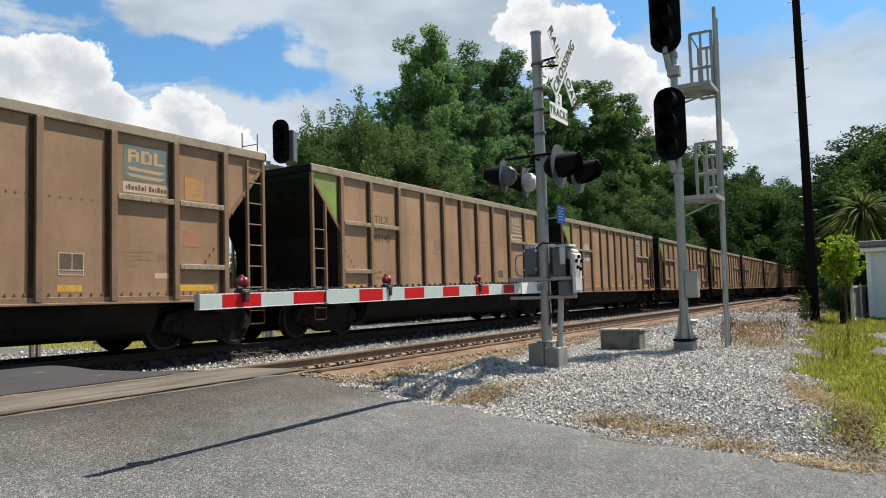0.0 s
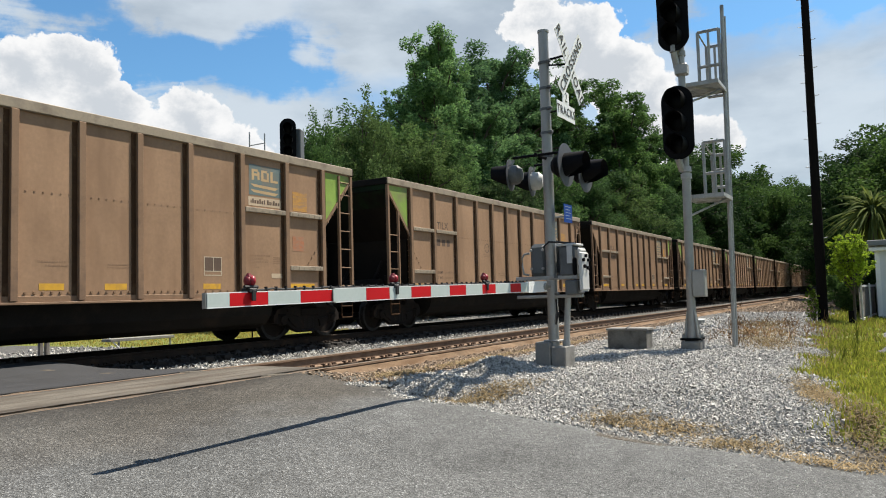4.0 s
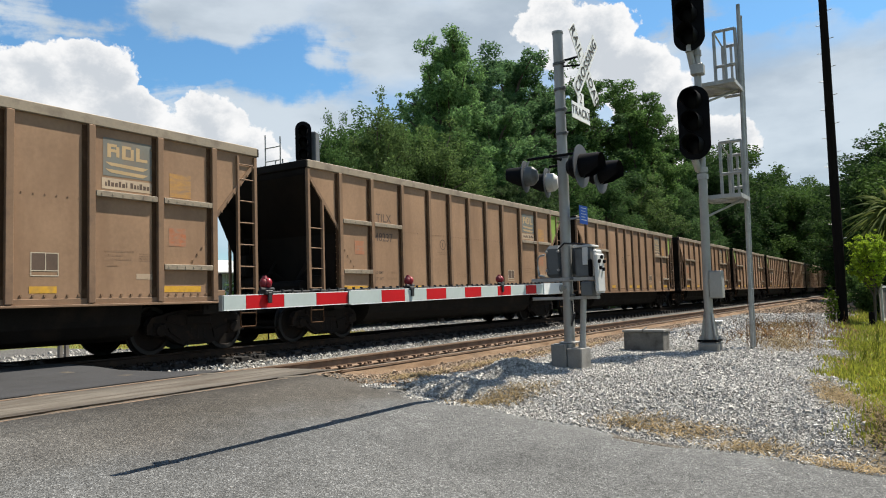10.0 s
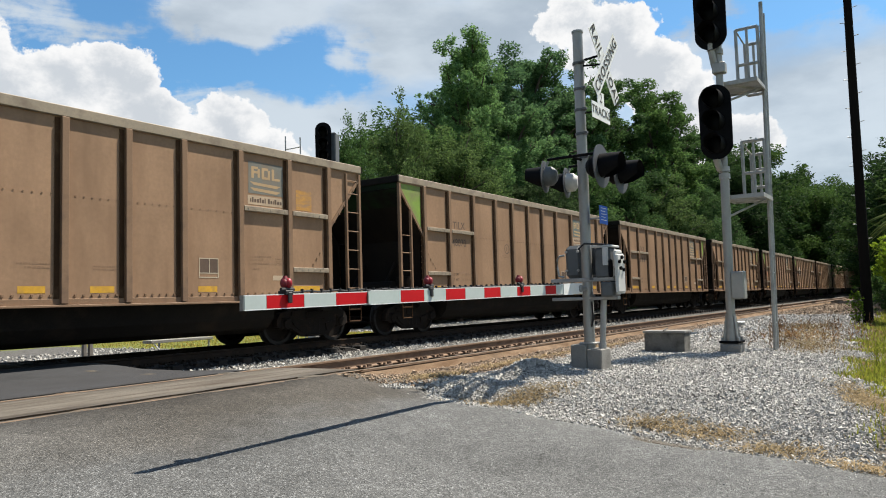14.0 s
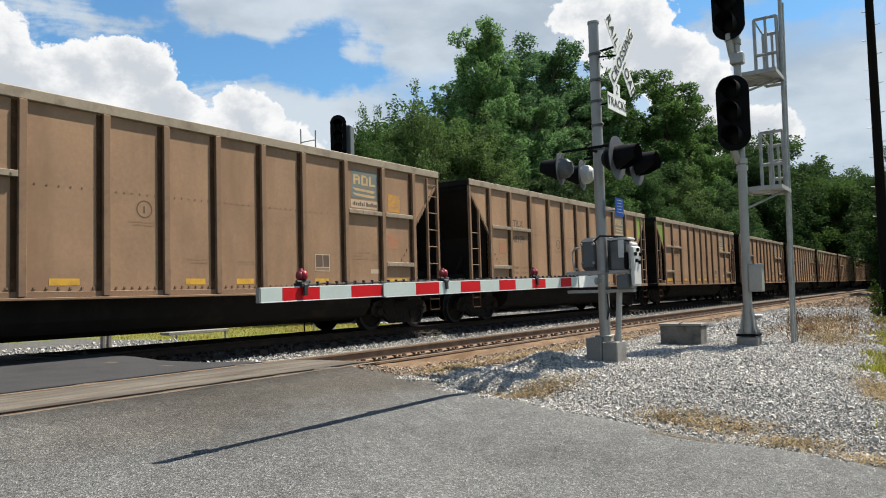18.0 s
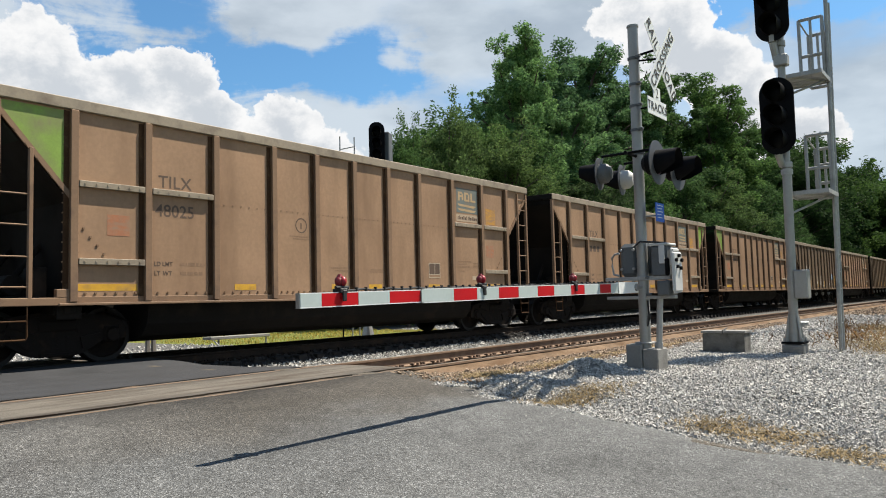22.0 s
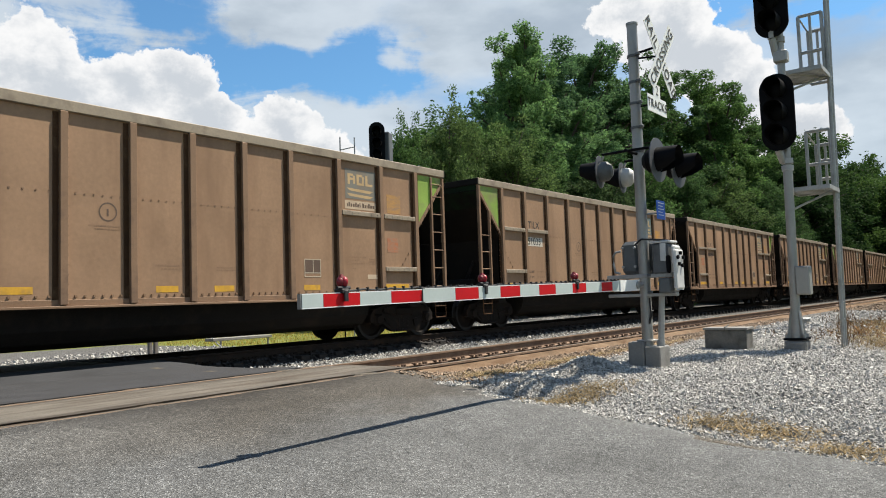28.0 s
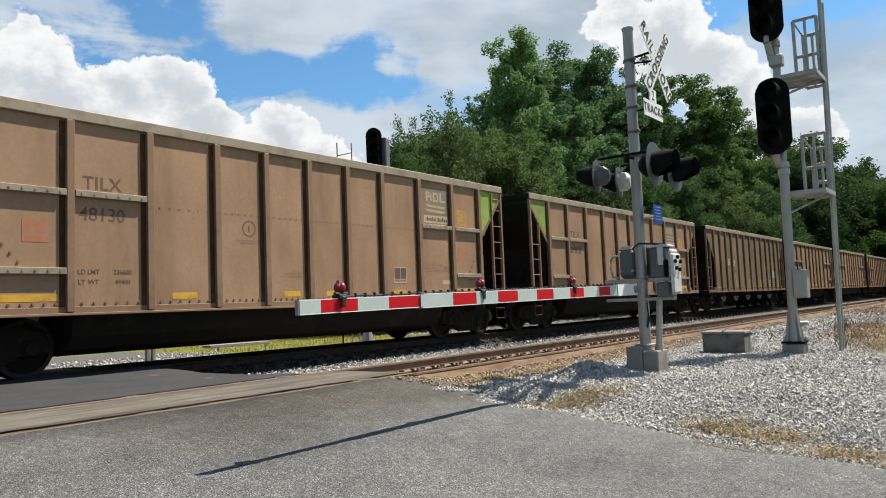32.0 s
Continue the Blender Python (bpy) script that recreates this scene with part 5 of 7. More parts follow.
def body_common(car, posts, paint, trim, chord, key, gear_left):
    end = -posts[0]

    def sheet():
        bm = bmesh.new()
        add_prism(bm, side_outline(end), -SHEET, -SHEET + 0.03)
        return to_mesh("side_sheet", bm, paint)

    for turn in (0.0, math.pi):
        for name, k, make in (("side_sheet", "sheet", sheet), ("top_rail", "rim", lambda: rim_mesh(chord)), ("side_sill", "sill", lambda: sill_mesh(trim, end)), ("riveting", "rivets", lambda: rivet_rows(posts, trim))):
            o = part(name, shared(key + k, make), None, car)
            o.rotation_euler.z = turn
            if name == "riveting":
                tagged(o, kind="stuff")
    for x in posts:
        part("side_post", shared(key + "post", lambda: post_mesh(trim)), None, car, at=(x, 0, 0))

    def far_posts():
        bm = bmesh.new()
        for x in posts:
            add_box(bm, x - 0.062, x + 0.062, SHEET - 0.01, POST_FACE, 1.0, 4.0)
        return to_mesh("far_posts", bm, trim)

    part("post_row", shared(key + "far", far_posts), None, car, "posts of the far side")
    for s in (-1, 1):
        # end parts carry the shade of the car end in their paint
        part("end_sheet", shared(key + f"end{s}", lambda: end_mesh(s, key == "gg")), None, car, "sloping end sheet, dark with soot and painted shade")
        part("end_top_rail", shared(key + f"rimend{s}", lambda: to_mesh("end_top_rail", boxes((s * (HALF - 0.08), s * (HALF + 0.05), -1.60, 1.60, 4.0, 4.17), bevel=0.01), M_SOOT_SHADE)), None, car)
        part("slope_flange", shared(key + f"flange{s}", lambda: slope_trim(s, trim)), None, car)
        c = part("coupler", shared("coupler", coupler_mesh), None, car)
        c.rotation_euler.z = 0 if s > 0 else math.pi
        c = part("air_hose", shared("hose", lambda: to_mesh("air_hose", sweep([(7.5, -0.35, 0.74), (7.62, -0.37, 0.52), (7.8, -0.37, 0.38), (8.06, -0.3, 0.36)], 0.025), M_CABLE)), None, car)
        c.rotation_euler.z = 0 if s > 0 else math.pi
        part("bulkhead", shared(f"bulk{s}", lambda: to_mesh("bulkhead", boxes((s * 6.17, s * 6.22, -1.43, 1.43, 1.03, 2.62)), M_SOOT_SHADE)), None, car, "bulkhead below the slope sheet, sooty with painted shade")
        part("corner_plate", shared(f"farcorner{s}", lambda: far_corner_mesh(s)), None, car, "corner plate of the far side, sooty with painted shade")
        part("hand_rail", shared(f"handrail{s}", lambda: hand_rail_mesh(s)), None, car)
        part("bolster_end", shared(key + f"bolster{s}", lambda: to_mesh("bolster_end", boxes((s * 5.98, s * 6.36, -1.475, -1.445, 0.74, 0.93), (s * 6.08, s * 6.26, -1.50, -1.475, 0.82, 0.93), bevel=0.006), M_UNDER)), None, car)
        far_l = part("ladder", shared(key + ("ladR" if s < 0 else "ladL"), lambda: ladder_mesh(1, (1.23, 1.68, 2.13, 2.58, 3.03, 3.48, 3.79), 3.95, trim) if s < 0 else ladder_mesh(-1, (1.23, 1.68, 2.15, 2.61), 3.32, trim)), None, car)
        far_l.rotation_euler.z = math.pi
        part("stile", shared(key + f"stile{-s}", lambda: stile_mesh(-s, 3.95 if s < 0 else 3.32, trim)), None, far_l)
    g = -1 if gear_left else 1
    part("air_reservoir", shared(f"endgear{g}", lambda: end_gear_mesh(g)), None, car, "air reservoir and valve frame, sooty with painted shade")
    part("underframe", shared(key + "under", lambda: underframe_mesh(key == "gg")), None, car, "near-black underframe")
    for s, tall, rungs in ((-1, 3.32, (1.23, 1.68, 2.15, 2.61)), (1, 3.95, (1.23, 1.68, 2.13, 2.58, 3.03, 3.48, 3.79))):
        ladder = part("ladder", shared(key + ("ladL" if s < 0 else "ladR"), lambda: ladder_mesh(s, rungs, tall, trim)), None, car)
        part("stile", shared(key + f"stile{s}", lambda: stile_mesh(s, tall, trim)), None, ladder)
        part("stirrup", shared(f"stirrup{s}", lambda: stirrup_mesh(s, M_SHADOW_BROWN)), None, ladder)
        for z in rungs:
            part("rung", shared(key + f"rung{s}", lambda: rung_mesh(s, trim)), None, ladder, at=(0, 0, z))
    for s in (-1, 1):
        part("corner_step", shared(key + f"step{s}", lambda: to_mesh("corner_step", boxes((s * 6.1, s * 7.34, -1.60, -1.30, 0.95, 1.07), (s * 6.2, s * 6.42, -1.60, -1.5, 1.07, 1.2), bevel=0.008), trim)), None, car)
    build_bogies(car)


def letter(car, name, words, size, mat, x, z, y, spacing=1.0):
    part(name, shared(("text", words, size, mat.name), lambda: text_mesh(words, size, mat, spacing, bold=0.003 * size / 0.3)), None, car, at=(x, y, z))


def hopper_tilx(number, style, green_left, mark):
    """Dusty brown steel hopper; style 0 faded letters, 1 white patch behind the number, 2 behind mark and number."""
    state = "with white number patch" if style else ("with faded orange squares" if mark else "with faded lettering")
    car = thing("coal_hopper_car", (0, CAR_Y, 0), f"brown coal hopper car {state} and lime green corner", "railway car", "cars of the coal train")
    body_common(car, TILX_POSTS, M_BROWN, M_BROWN_TRIM, M_CHORD, "tx", not green_left)
    part("discharge_trough", shared("belly", belly_mesh), None, car, "black rounded discharge trough")
    s = -1 if green_left else 1
    part("corner_paint", shared(f"gc{s}", lambda: green_corner(s)), None, car, "faded lime green corner")
    part("end_paint", shared(f"ge{s}", lambda: green_cover(s)), None, car, "sooty green end strip darkened for shade")
    P = TILX_POSTS
    for i in (0, 1, 8, 9):
        a, b = P[i] + 0.07, P[i + 1] - 0.07
        part("shelf_rib", shared(("rib", i), lambda: to_mesh("shelf_rib", rib(a, b, 2.80), M_CHORD)), None, car)
    for i in (0, 9):
        a, b = P[i] + 0.07, P[i + 1] - 0.07
        part("shelf_rib", shared(("rib2", i), lambda: to_mesh("shelf_rib", rib(a, b, 1.58), M_CHORD)), None, car)
    y = -(SHEET + 0.0012)
    if style == 2:
        part("white_patch", shared("wp2", lambda: plate(-4.83, -3.98, 2.90, 3.16, y, M_WHITE_PATCH, "white_patch")), None, car, "grubby white lettering patch")
    if style >= 1:
        part("white_patch", shared("wp1", lambda: plate(-4.88, -3.92, 2.40, 2.66, y, M_WHITE_PATCH, "white_patch")), None, car, "grubby white number patch")
    letter(car, "reporting_mark", "TILX", 0.30, M_BLACK_INK if style else M_FADED_INK, -4.40, 3.03, y - (0.0028 if style == 2 else 0.0005), 1.06)
    if number:
        letter(car, "car_number", number, 0.30, M_BLACK_INK if style else M_FADED_INK, -4.40, 2.53, y - (0.0028 if style else 0.0005), 1.02)
    else:
        blur = part("car_number", shared("numbar", lambda: bars_mesh([(-4.8, -4.0, 2.42, 0.2)], M_FADED_INK, 4)), None, car)
        tagged(blur, "illegible faded number", kind="stuff")
    for words, x, z in (("LD", -4.74, 1.62), ("LMT", -4.55, 1.62), ("LT", -4.74, 1.46), ("WT", -4.55, 1.46)):
        letter(car, "load_limit", words, 0.105, M_FADED_INK, x, z, y - 0.001)
    if number == "48130":
        letter(car, "load_limit", "236600", 0.105, M_FADED_INK, -4.07, 1.62, y - 0.001)
        letter(car, "load_limit", "49400", 0.105, M_FADED_INK, -4.07, 1.46, y - 0.001)
    else:
        tagged(part("load_print", shared("loadbars", lambda: bars_mesh([(-4.3, -3.8, 1.60, 0.055), (-4.3, -3.86, 1.44, 0.055)], M_FAINT_INK, 2)), None, car), "faded load figures", kind="stuff")
    print_rows = part("small_print", shared("print", lambda: bars_mesh([(-1.85, -1.25, 2.24, 0.022), (-1.75, -1.3, 2.19, 0.022), (-0.72, -0.05, 1.62, 0.028), (-0.6, -0.2, 1.56, 0.028), (0.5, 1.0, 1.60, 0.02), (0.5, 1.0, 1.55, 0.02),
                                                         (3.84, 4.42, 1.87, 0.030), (3.86, 4.2, 1.80, 0.030), (3.84, 4.36, 1.73, 0.030), (3.9, 4.1, 1.62, 0.025), (4.52, 4.76, 1.84, 0.018), (4.52, 4.76, 1.80, 0.018), (4.52, 4.74, 1.76, 0.018), (4.52, 4.76, 1.72, 0.018)], M_FAINT_INK, 2)), None, car, "faded stencilled small print")
    tagged(print_rows, "faded stencilled small print", kind="stuff")
    tagged(part("round_mark", shared("ring", ring_mesh), None, car), kind="stuff")
    part("notice_back", shared("nb", lambda: plate(2.61, 3.04, 1.53, 1.80, y, M_FADED_INK, "notice_back")), None, car, "dark stencilled notice")
    tagged(part("notice_outline", shared("no", notice_mesh), None, car), kind="stuff")
    part("emblem_panel", shared("teal", lambda: plate(3.82, 4.80, 3.18, 3.84, y, M_TEAL, "emblem_panel")), None, car, "faded teal emblem panel")
    part("emblem", shared("logo", logo_mesh), None, car, "cream emblem of blocks and ribbons")
    part("name_strip", shared("strip", lambda: plate(3.80, 4.78, 2.95, 3.14, y, M_STRIP, "name_strip")), None, car, "cream strip")
    tagged(part("name_print", shared("stripbars", lambda: strip_bars()), None, car), kind="stuff")
    part("stencil", shared("ystencil", lambda: plate(5.16, 5.64, 2.94, 3.38, y, M_YELLOW_MARK, "stencil")), None, car, "faded yellow stencil")
    part("paper_label", shared("label", lambda: plate(4.46, 4.78, 1.40, 1.50, y, M_STRIP, "paper_label")), None, car, "faded cream label")
    if mark:
        part("stencil", shared("ostencil", lambda: plate(5.14, 5.52, 2.02, 2.36, y, M_ORANGE_MARK, "stencil")), None, car, "faded orange square")
        part("stencil", shared("ostencil2", lambda: plate(-5.62, -5.24, 2.06, 2.40, y, M_ORANGE_MARK, "stencil")), None, car, "faded orange square")
    for x0, x1 in ((-6.08, -5.1), (-3.17, -2.68), (-0.7, -0.28), (0.45, 0.88), (2.58, 3.02), (5.02, 5.86)):
        part("reflector", shared(("refl", x0), lambda: plate(x0, x1, 1.17, 1.28, y, M_YELLOW, "reflector")), None, car, "yellow reflective strip")
    return car


def rib(a, b, z):
    bm = bmesh.new()
    add_box(bm, a, b, -(SHEET + 0.075), -SHEET, z, z + 0.10, 0.006)
    bolts(bm, [(a + (b - a) * (k + 0.5) / 6, -(SHEET + 0.075), z + 0.05) for k in range(6)], 0.026, 0.008)
    return bm


def strip_bars():
    rnd = random.Random(3)
    bm = bmesh.new()
    x, y = 3.86, -(SHEET + 0.0032)
    while x < 4.7:
        w = rnd.choice((0.03, 0.045, 0.055))
        add_box(bm, x, x + w, y - 0.001, y, 3.0, 3.07 + rnd.choice((0, 0.03)))
        x += w + (0.06 if 4.22 < x < 4.28 else 0.018)
    return to_mesh("name_bars", bm, M_FADED_INK)


def hopper_olive(patches):
    """Grey-brown hopper with close-set posts and open chutes."""
    car = thing("coal_hopper_car", (0, CAR_Y, 0), "grey-brown steel coal hopper car with close-set posts and open chutes", "railway car", "cars of the coal train")
    body_common(car, GG_POSTS, M_OLIVE, M_OLIVE, M_CHORD, "gg", patches)
    y = -(SHEET + 0.0012)
    for x in (-4.5, -2.4, -0.2, 2.1, 4.3):
        part("hopper_chute", shared("chute_far", lambda: chute_mesh(0.85)), None, car, at=(x, 0, 0))
        ch = part("hopper_chute", shared("chute", lambda: chute_mesh(-0.85)), None, car, at=(x, 0, 0))
        part("chute_gate", shared("gate", gate_mesh), None, ch, "pale galvanised gate rail")
    for x in (-3.99, -3.13):
        part("white_patch", shared(("gwp", x), lambda: plate(x - 0.24, x + 0.24, 2.32, 2.62, y, M_WHITE_PATCH, "white_patch")), None, car, "grubby white lettering patch")
    letter(car, "reporting_mark", "GG", 0.30, M_BLACK_INK, -3.99, 2.47, y - 0.0034)
    letter(car, "reporting_mark", "PX", 0.30, M_BLACK_INK, -3.13, 2.47, y - 0.0034)
    number_bars = part("small_print", shared("gprint", lambda: bars_mesh([(-3.05, -2.6, 1.95, 0.14), (-3.0, -2.6, 1.55, 0.05)], M_FADED_INK, 6)), None, car, "illegible faded number")
    tagged(number_bars, "illegible faded number", kind="stuff")
    for x0, x1 in ((-6.03, -5.93), (5.84, 5.96), (-2.78, -2.68), (-0.36, -0.25), (1.86, 1.97)):
        part("reflector", shared(("grefl", x0), lambda: plate(x0, x1, 1.14, 2.04 if abs(x0) > 5 else 1.6, y, M_YELLOW, "reflector")), None, car, "yellow reflective strip")
    if patches:
        for x0, x1, z0, z1 in ((-1.05, -0.26, 1.22, 2.0), (-0.02, 0.82, 1.2, 2.02), (1.12, 1.9, 1.08, 1.56), (-3.35, -2.8, 1.12, 1.75)):
            patch = part("paint_patch", shared(("gpp", x0), lambda: overpaint_mesh(x0, x1, z0, z1, 0.0, M_PATCH_FAINT)), None, car, "uneven thin grey overpaint")
            part("paint_drips", shared(("gpd", x0), lambda: overpaint_mesh(x0 + 0.06, x1 - 0.2, z0 + 0.05, z0 + (z1 - z0) * 0.45, 0.0016, M_WHITE_PATCH)), None, patch, "cream paint drips")
    nt = part("notice", shared("gblue", lambda: plate(4.48, 5.08, 1.70, 2.12, y, M_STICKER_BLUE, "notice")), None, car, "sky blue notice")
    tagged(part("notice_lines", shared("gbluel", lambda: lines_mesh(4.51, 5.05, 1.74, 2.10, 9, M_WHITE_SIGN)), None, nt), kind="stuff")
    part("notice_outline", shared("gno", lambda: outline_mesh(3.54, 4.12, 1.20, 1.54)), None, car, "white notice outline")
    end_print = part("small_print", shared("gprint2", lambda: bars_mesh([(-5.85, -5.4, 1.12, 0.04), (-5.8, -5.35, 1.18, 0.03), (5.3, 5.75, 1.12, 0.04), (5.3, 5.7, 1.2, 0.03)], M_CREAM, 9)), None, car)
    tagged(end_print, kind="stuff")
    return car


def overpaint_mesh(x0, x1, z0, z1, lift, mat):
    """Brushed paint: strokes side by side with ragged ends."""
    rnd = random.Random(int(x0 * 100) + int(lift * 1e4))
    bm = bmesh.new()
    y, x = -(SHEET + 0.001 + lift), x0
    while x < x1:
        w = rnd.uniform(0.02, 0.07)
        if lift == 0 or rnd.random() < 0.72:
            tall = z1 - z0
            add_box(bm, x, min(x + w, x1), y - 0.001, y, z0 + rnd.uniform(0, 0.12 if lift == 0 else 0.3) * tall, z1 - rnd.uniform(0, 0.07 if lift == 0 else 0.35) * tall)
        x += w
    return to_mesh("paint_patch", bm, mat)


def lines_mesh(x0, x1, z0, z1, n, mat):
    rnd = random.Random(11)
    bm = bmesh.new()
    y = -(SHEET + 0.0032)
    for k in range(n):
        z = z0 + (z1 - z0) * k / n
        add_box(bm, x0, x1 - rnd.uniform(0, 0.12), y - 0.001, y, z, z + (z1 - z0) / n * 0.34)
    return to_mesh("notice_lines", bm, mat)


def outline_mesh(x0, x1, z0, z1):
    y, w = -(SHEET + 0.001), 0.018
    xm = (x0 + x1) / 2
    return to_mesh("notice_outline", boxes((x0, x1, y - 0.001, y, z1 - w, z1), (x0, x1, y - 0.001, y, z0, z0 + w), (x0, x0 + w, y - 0.001, y, z0, z1), (x1 - w, x1, y - 0.001, y, z0, z1), (xm, xm + w, y - 0.001, y, z0 + 0.1, z1), (x0, x1, y - 0.001, y, z0 + 0.09, z0 + 0.09 + w)), M_WHITE_SIGN)


# number, lettering style, green corner at the left end, orange squares
ROSTER = {
    0: ("", 0, True, True), 1: ("48140", 0, True, False), 2: ("51011", 2, True, True), 3: ("48233", 0, True, False), 4: ("47182", 0, True, False), 5: ("", 0, False, True), 6: ("", 0, True, False),
    7: ("48187", 0, False, False), 8: ("51049", 2, True, False), 9: ("50960", 1, True, False), 10: ("48167", 0, True, True), 11: ("48247", 0, False, True), 12: ("47145", 0, True, True), 13: ("48237", 0, False, True),
    14: ("48046", 0, False, True), 15: ("47425", 0, False, True), 16: ("48256", 0, True, False), 17: ("51013", 1, True, False), 18: ("48070", 0, True, False), 19: ("", 0, False, False), 20: ("", 0, False, False),
    21: ("48139", 0, True, True), 22: ("51004", 2, True, True), 23: ("48179", 0, False, True), 24: ("48242", 0, True, True), 25: ("48204", 0, False, True), 26: ("", 0, False, False), 27: ("48025", 0, True, True),
    28: ("", 0, False, False), 29: ("48098", 0, True, True), 31: ("47415", 0, False, True), 34: ("", 0, False, True), 35: ("51035", 1, True, False), 36: ("48039", 0, False, True), 37: ("51006", 2, False, True),
    38: ("48145", 0, True, True), 39: ("48130", 0, False, True), 40: ("", 0, True, False), 42: ("", 0, False, True), 43: ("", 0, True, False),
}
OLIVE = {30: True, 32: False, 33: True, 41: False}
TRAIN = []
for n in range(0, 54):
    if n in OLIVE:
        one = hopper_olive(OLIVE[n])
    else:
        one = hopper_tilx(*ROSTER.get(n, ("", 0, n % 3 != 0, n % 2 == 0)))
    TRAIN.append((n, one))


# how far the train lies ahead of an even speed, in metres
SWAY = ((0, -0.03), (3, 0.03), (6, 0.16), (8, 0.2), (10, 0.32), (13, 0.34), (17, 0.24), (20, 0.2), (23, 0.10), (25, 0.10), (28, 0.02), (30, 0.14), (32, 0.12))


def motions():
    for n, one in TRAIN:
        x0 = FIRST - HALF + PITCH * n
        walk(one, [(t, pose(x0 + d - SPEED * t, CAR_Y, 0)) for t, d in SWAY])
    # every axle turns at the same rate: two keyed axles, whose turning the others take over
    made = {}
    for _, one in TRAIN:
        for bogie in one.children:
            if not bogie.name.startswith("bogie"):
                continue
            for w in bogie.children:
                if not w.name.startswith("wheelset"):
                    continue
                key = w.location.x > 0
                if key not in made:
                    x = w.location.x
                    rows = [(k / FPS, pose(x, 0, 0.457, 0, -math.degrees(SPEED / 0.457) * k / FPS, 0)) for k in range(0, 32 * FPS + 1)]
                    walk(w, rows)
                    made[key] = w.animation_data
                else:
                    w.rotation_mode = "QUATERNION"
                    keys = w.animation_data_create()
                    keys.action, keys.action_slot = made[key].action, made[key].action_slot

# ---- the crossing's signals ----
MAST = Vector((9.9, 4.13, 0))


def build_crossing_signal():
    sig = thing("crossing_signal", (MAST.x, MAST.y, -0.16), "aluminium railroad crossing signal mast with crossbuck and flashing lights on gravel", "crossing signal")

    def at(x, y, z):
        return (x - MAST.x, y - MAST.y, z + 0.16)

    def box(x0, x1, y0, y1, z0, z1, bevel=0.01):
        a, b = at(x0, y0, z0), at(x1, y1, z1)
        return boxes((a[0], b[0], a[1], b[1], a[2], b[2]), bevel=bevel)

    part("mast", rods((at(9.9, 4.13, 0.1), at(9.93, 4.13, 4.72), 0.078, 0.074), (at(9.93, 4.13, 4.72), at(9.93, 4.13, 4.75), 0.084), seg=24), M_ALU, sig, smooth=True)
    for z in (2.86, 3.20, 3.55, 3.86, 4.24, 1.1, 0.86):
        clamp = rods((at(9.92, 4.13, z), at(9.92, 4.13, z + 0.036), 0.086), seg=20)
        a = at(9.84, 4.06, z)
        add_box(clamp, a[0] - 0.03, a[0] + 0.03, a[1] - 0.06, a[1], a[2], a[2] + 0.036, 0.006)
        part("clamp", clamp, M_BOX_GREY, sig)
    part("foundation", box(9.72, 10.08, 4.125, 4.35, -0.4, 0.20, 0.015), M_CONCRETE, sig, "weathered concrete foundation")
    part("foundation", box(9.74, 10.10, 3.90, 4.12, -0.4, 0.14, 0.015), M_CONCRETE, sig, "weathered concrete foundation")
    part("foundation_cap", box(9.80, 10.02, 4.03, 4.25, 0.20, 0.225, 0.006), M_GALV, sig)
    part("conduit", rods((at(9.92, 3.95, 0.1), at(9.92, 3.90, 0.86), 0.042), (at(9.92, 3.952, 0.14), at(9.92, 3.948, 0.22), 0.055), seg=14), M_GALV, sig)
    # gate machine, left and right of the mast
    part("gate_machine", box(10.0, 10.24, 4.02, 4.50, 1.13, 1.62, 0.05), M_BOX_GREY, sig, "dark grey gate machine housing", smooth=True)
    part("machine_cover", box(9.90, 10.0, 4.22, 4.46, 1.15, 1.60, 0.04), M_BOX_GREY, sig, smooth=True)
    part("conduit_loop", sweep([at(9.94, 4.50, 1.16), at(9.94, 4.58, 1.18), at(9.94, 4.60, 1.30), at(9.94, 4.60, 1.42), at(9.94, 4.56, 1.47), at(9.94, 4.48, 1.48)], 0.016), M_GALV, sig)
    for dy, dz in ((4.25, 1.52), (4.43, 1.52), (4.25, 1.25), (4.43, 1.25)):
        part("bolt", rods((at(9.90, dy, dz), at(9.87, dy, dz), 0.02), seg=6), M_GALV, sig)
    part("gate_machine", box(9.80, 10.12, 3.74, 3.97, 1.12, 1.55, 0.03), M_BOX_GREY, sig, "grey gate machine housing", smooth=True)
    part("housing_panel", box(9.775, 9.80, 3.76, 3.84, 1.30, 1.55, 0.006), M_PALE_METAL, sig)
    part("crank", box(9.76, 9.82, 3.70, 3.76, 1.13, 1.38, 0.02), M_BLACK, sig)
    part("machine_lid", box(9.80, 10.14, 3.72, 3.99, 1.55, 1.585, 0.01), M_PALE_METAL, sig)
    part("lower_housing", box(9.76, 10.08, 3.70, 3.88, 0.86, 1.07, 0.02), M_BOX_GREY, sig)
    part("counterweight", box(9.70, 10.02, 3.60, 3.645, 0.90, 1.46, 0.03), M_PALE_METAL, sig, "pale counterweight plate")
    part("counterweight", box(9.78, 10.05, 3.645, 3.69, 1.25, 1.52, 0.03), M_PALE_METAL, sig)
    for k, (dx, dz) in enumerate(((9.76, 1.34), (9.86, 1.40), (9.96, 1.34), (9.80, 1.25), (9.92, 1.23))):
        part("bolt", rods((at(dx, 3.60, dz), at(dx, 3.57, dz), 0.026), seg=6), M_BLACK, sig)
    part("channel", box(9.82, 9.92, 3.70, 4.66, 1.08, 1.135, 0.006), M_GALV, sig)
    part("channel", box(9.84, 9.94, 3.66, 4.66, 0.82, 0.865, 0.006), M_GALV, sig)
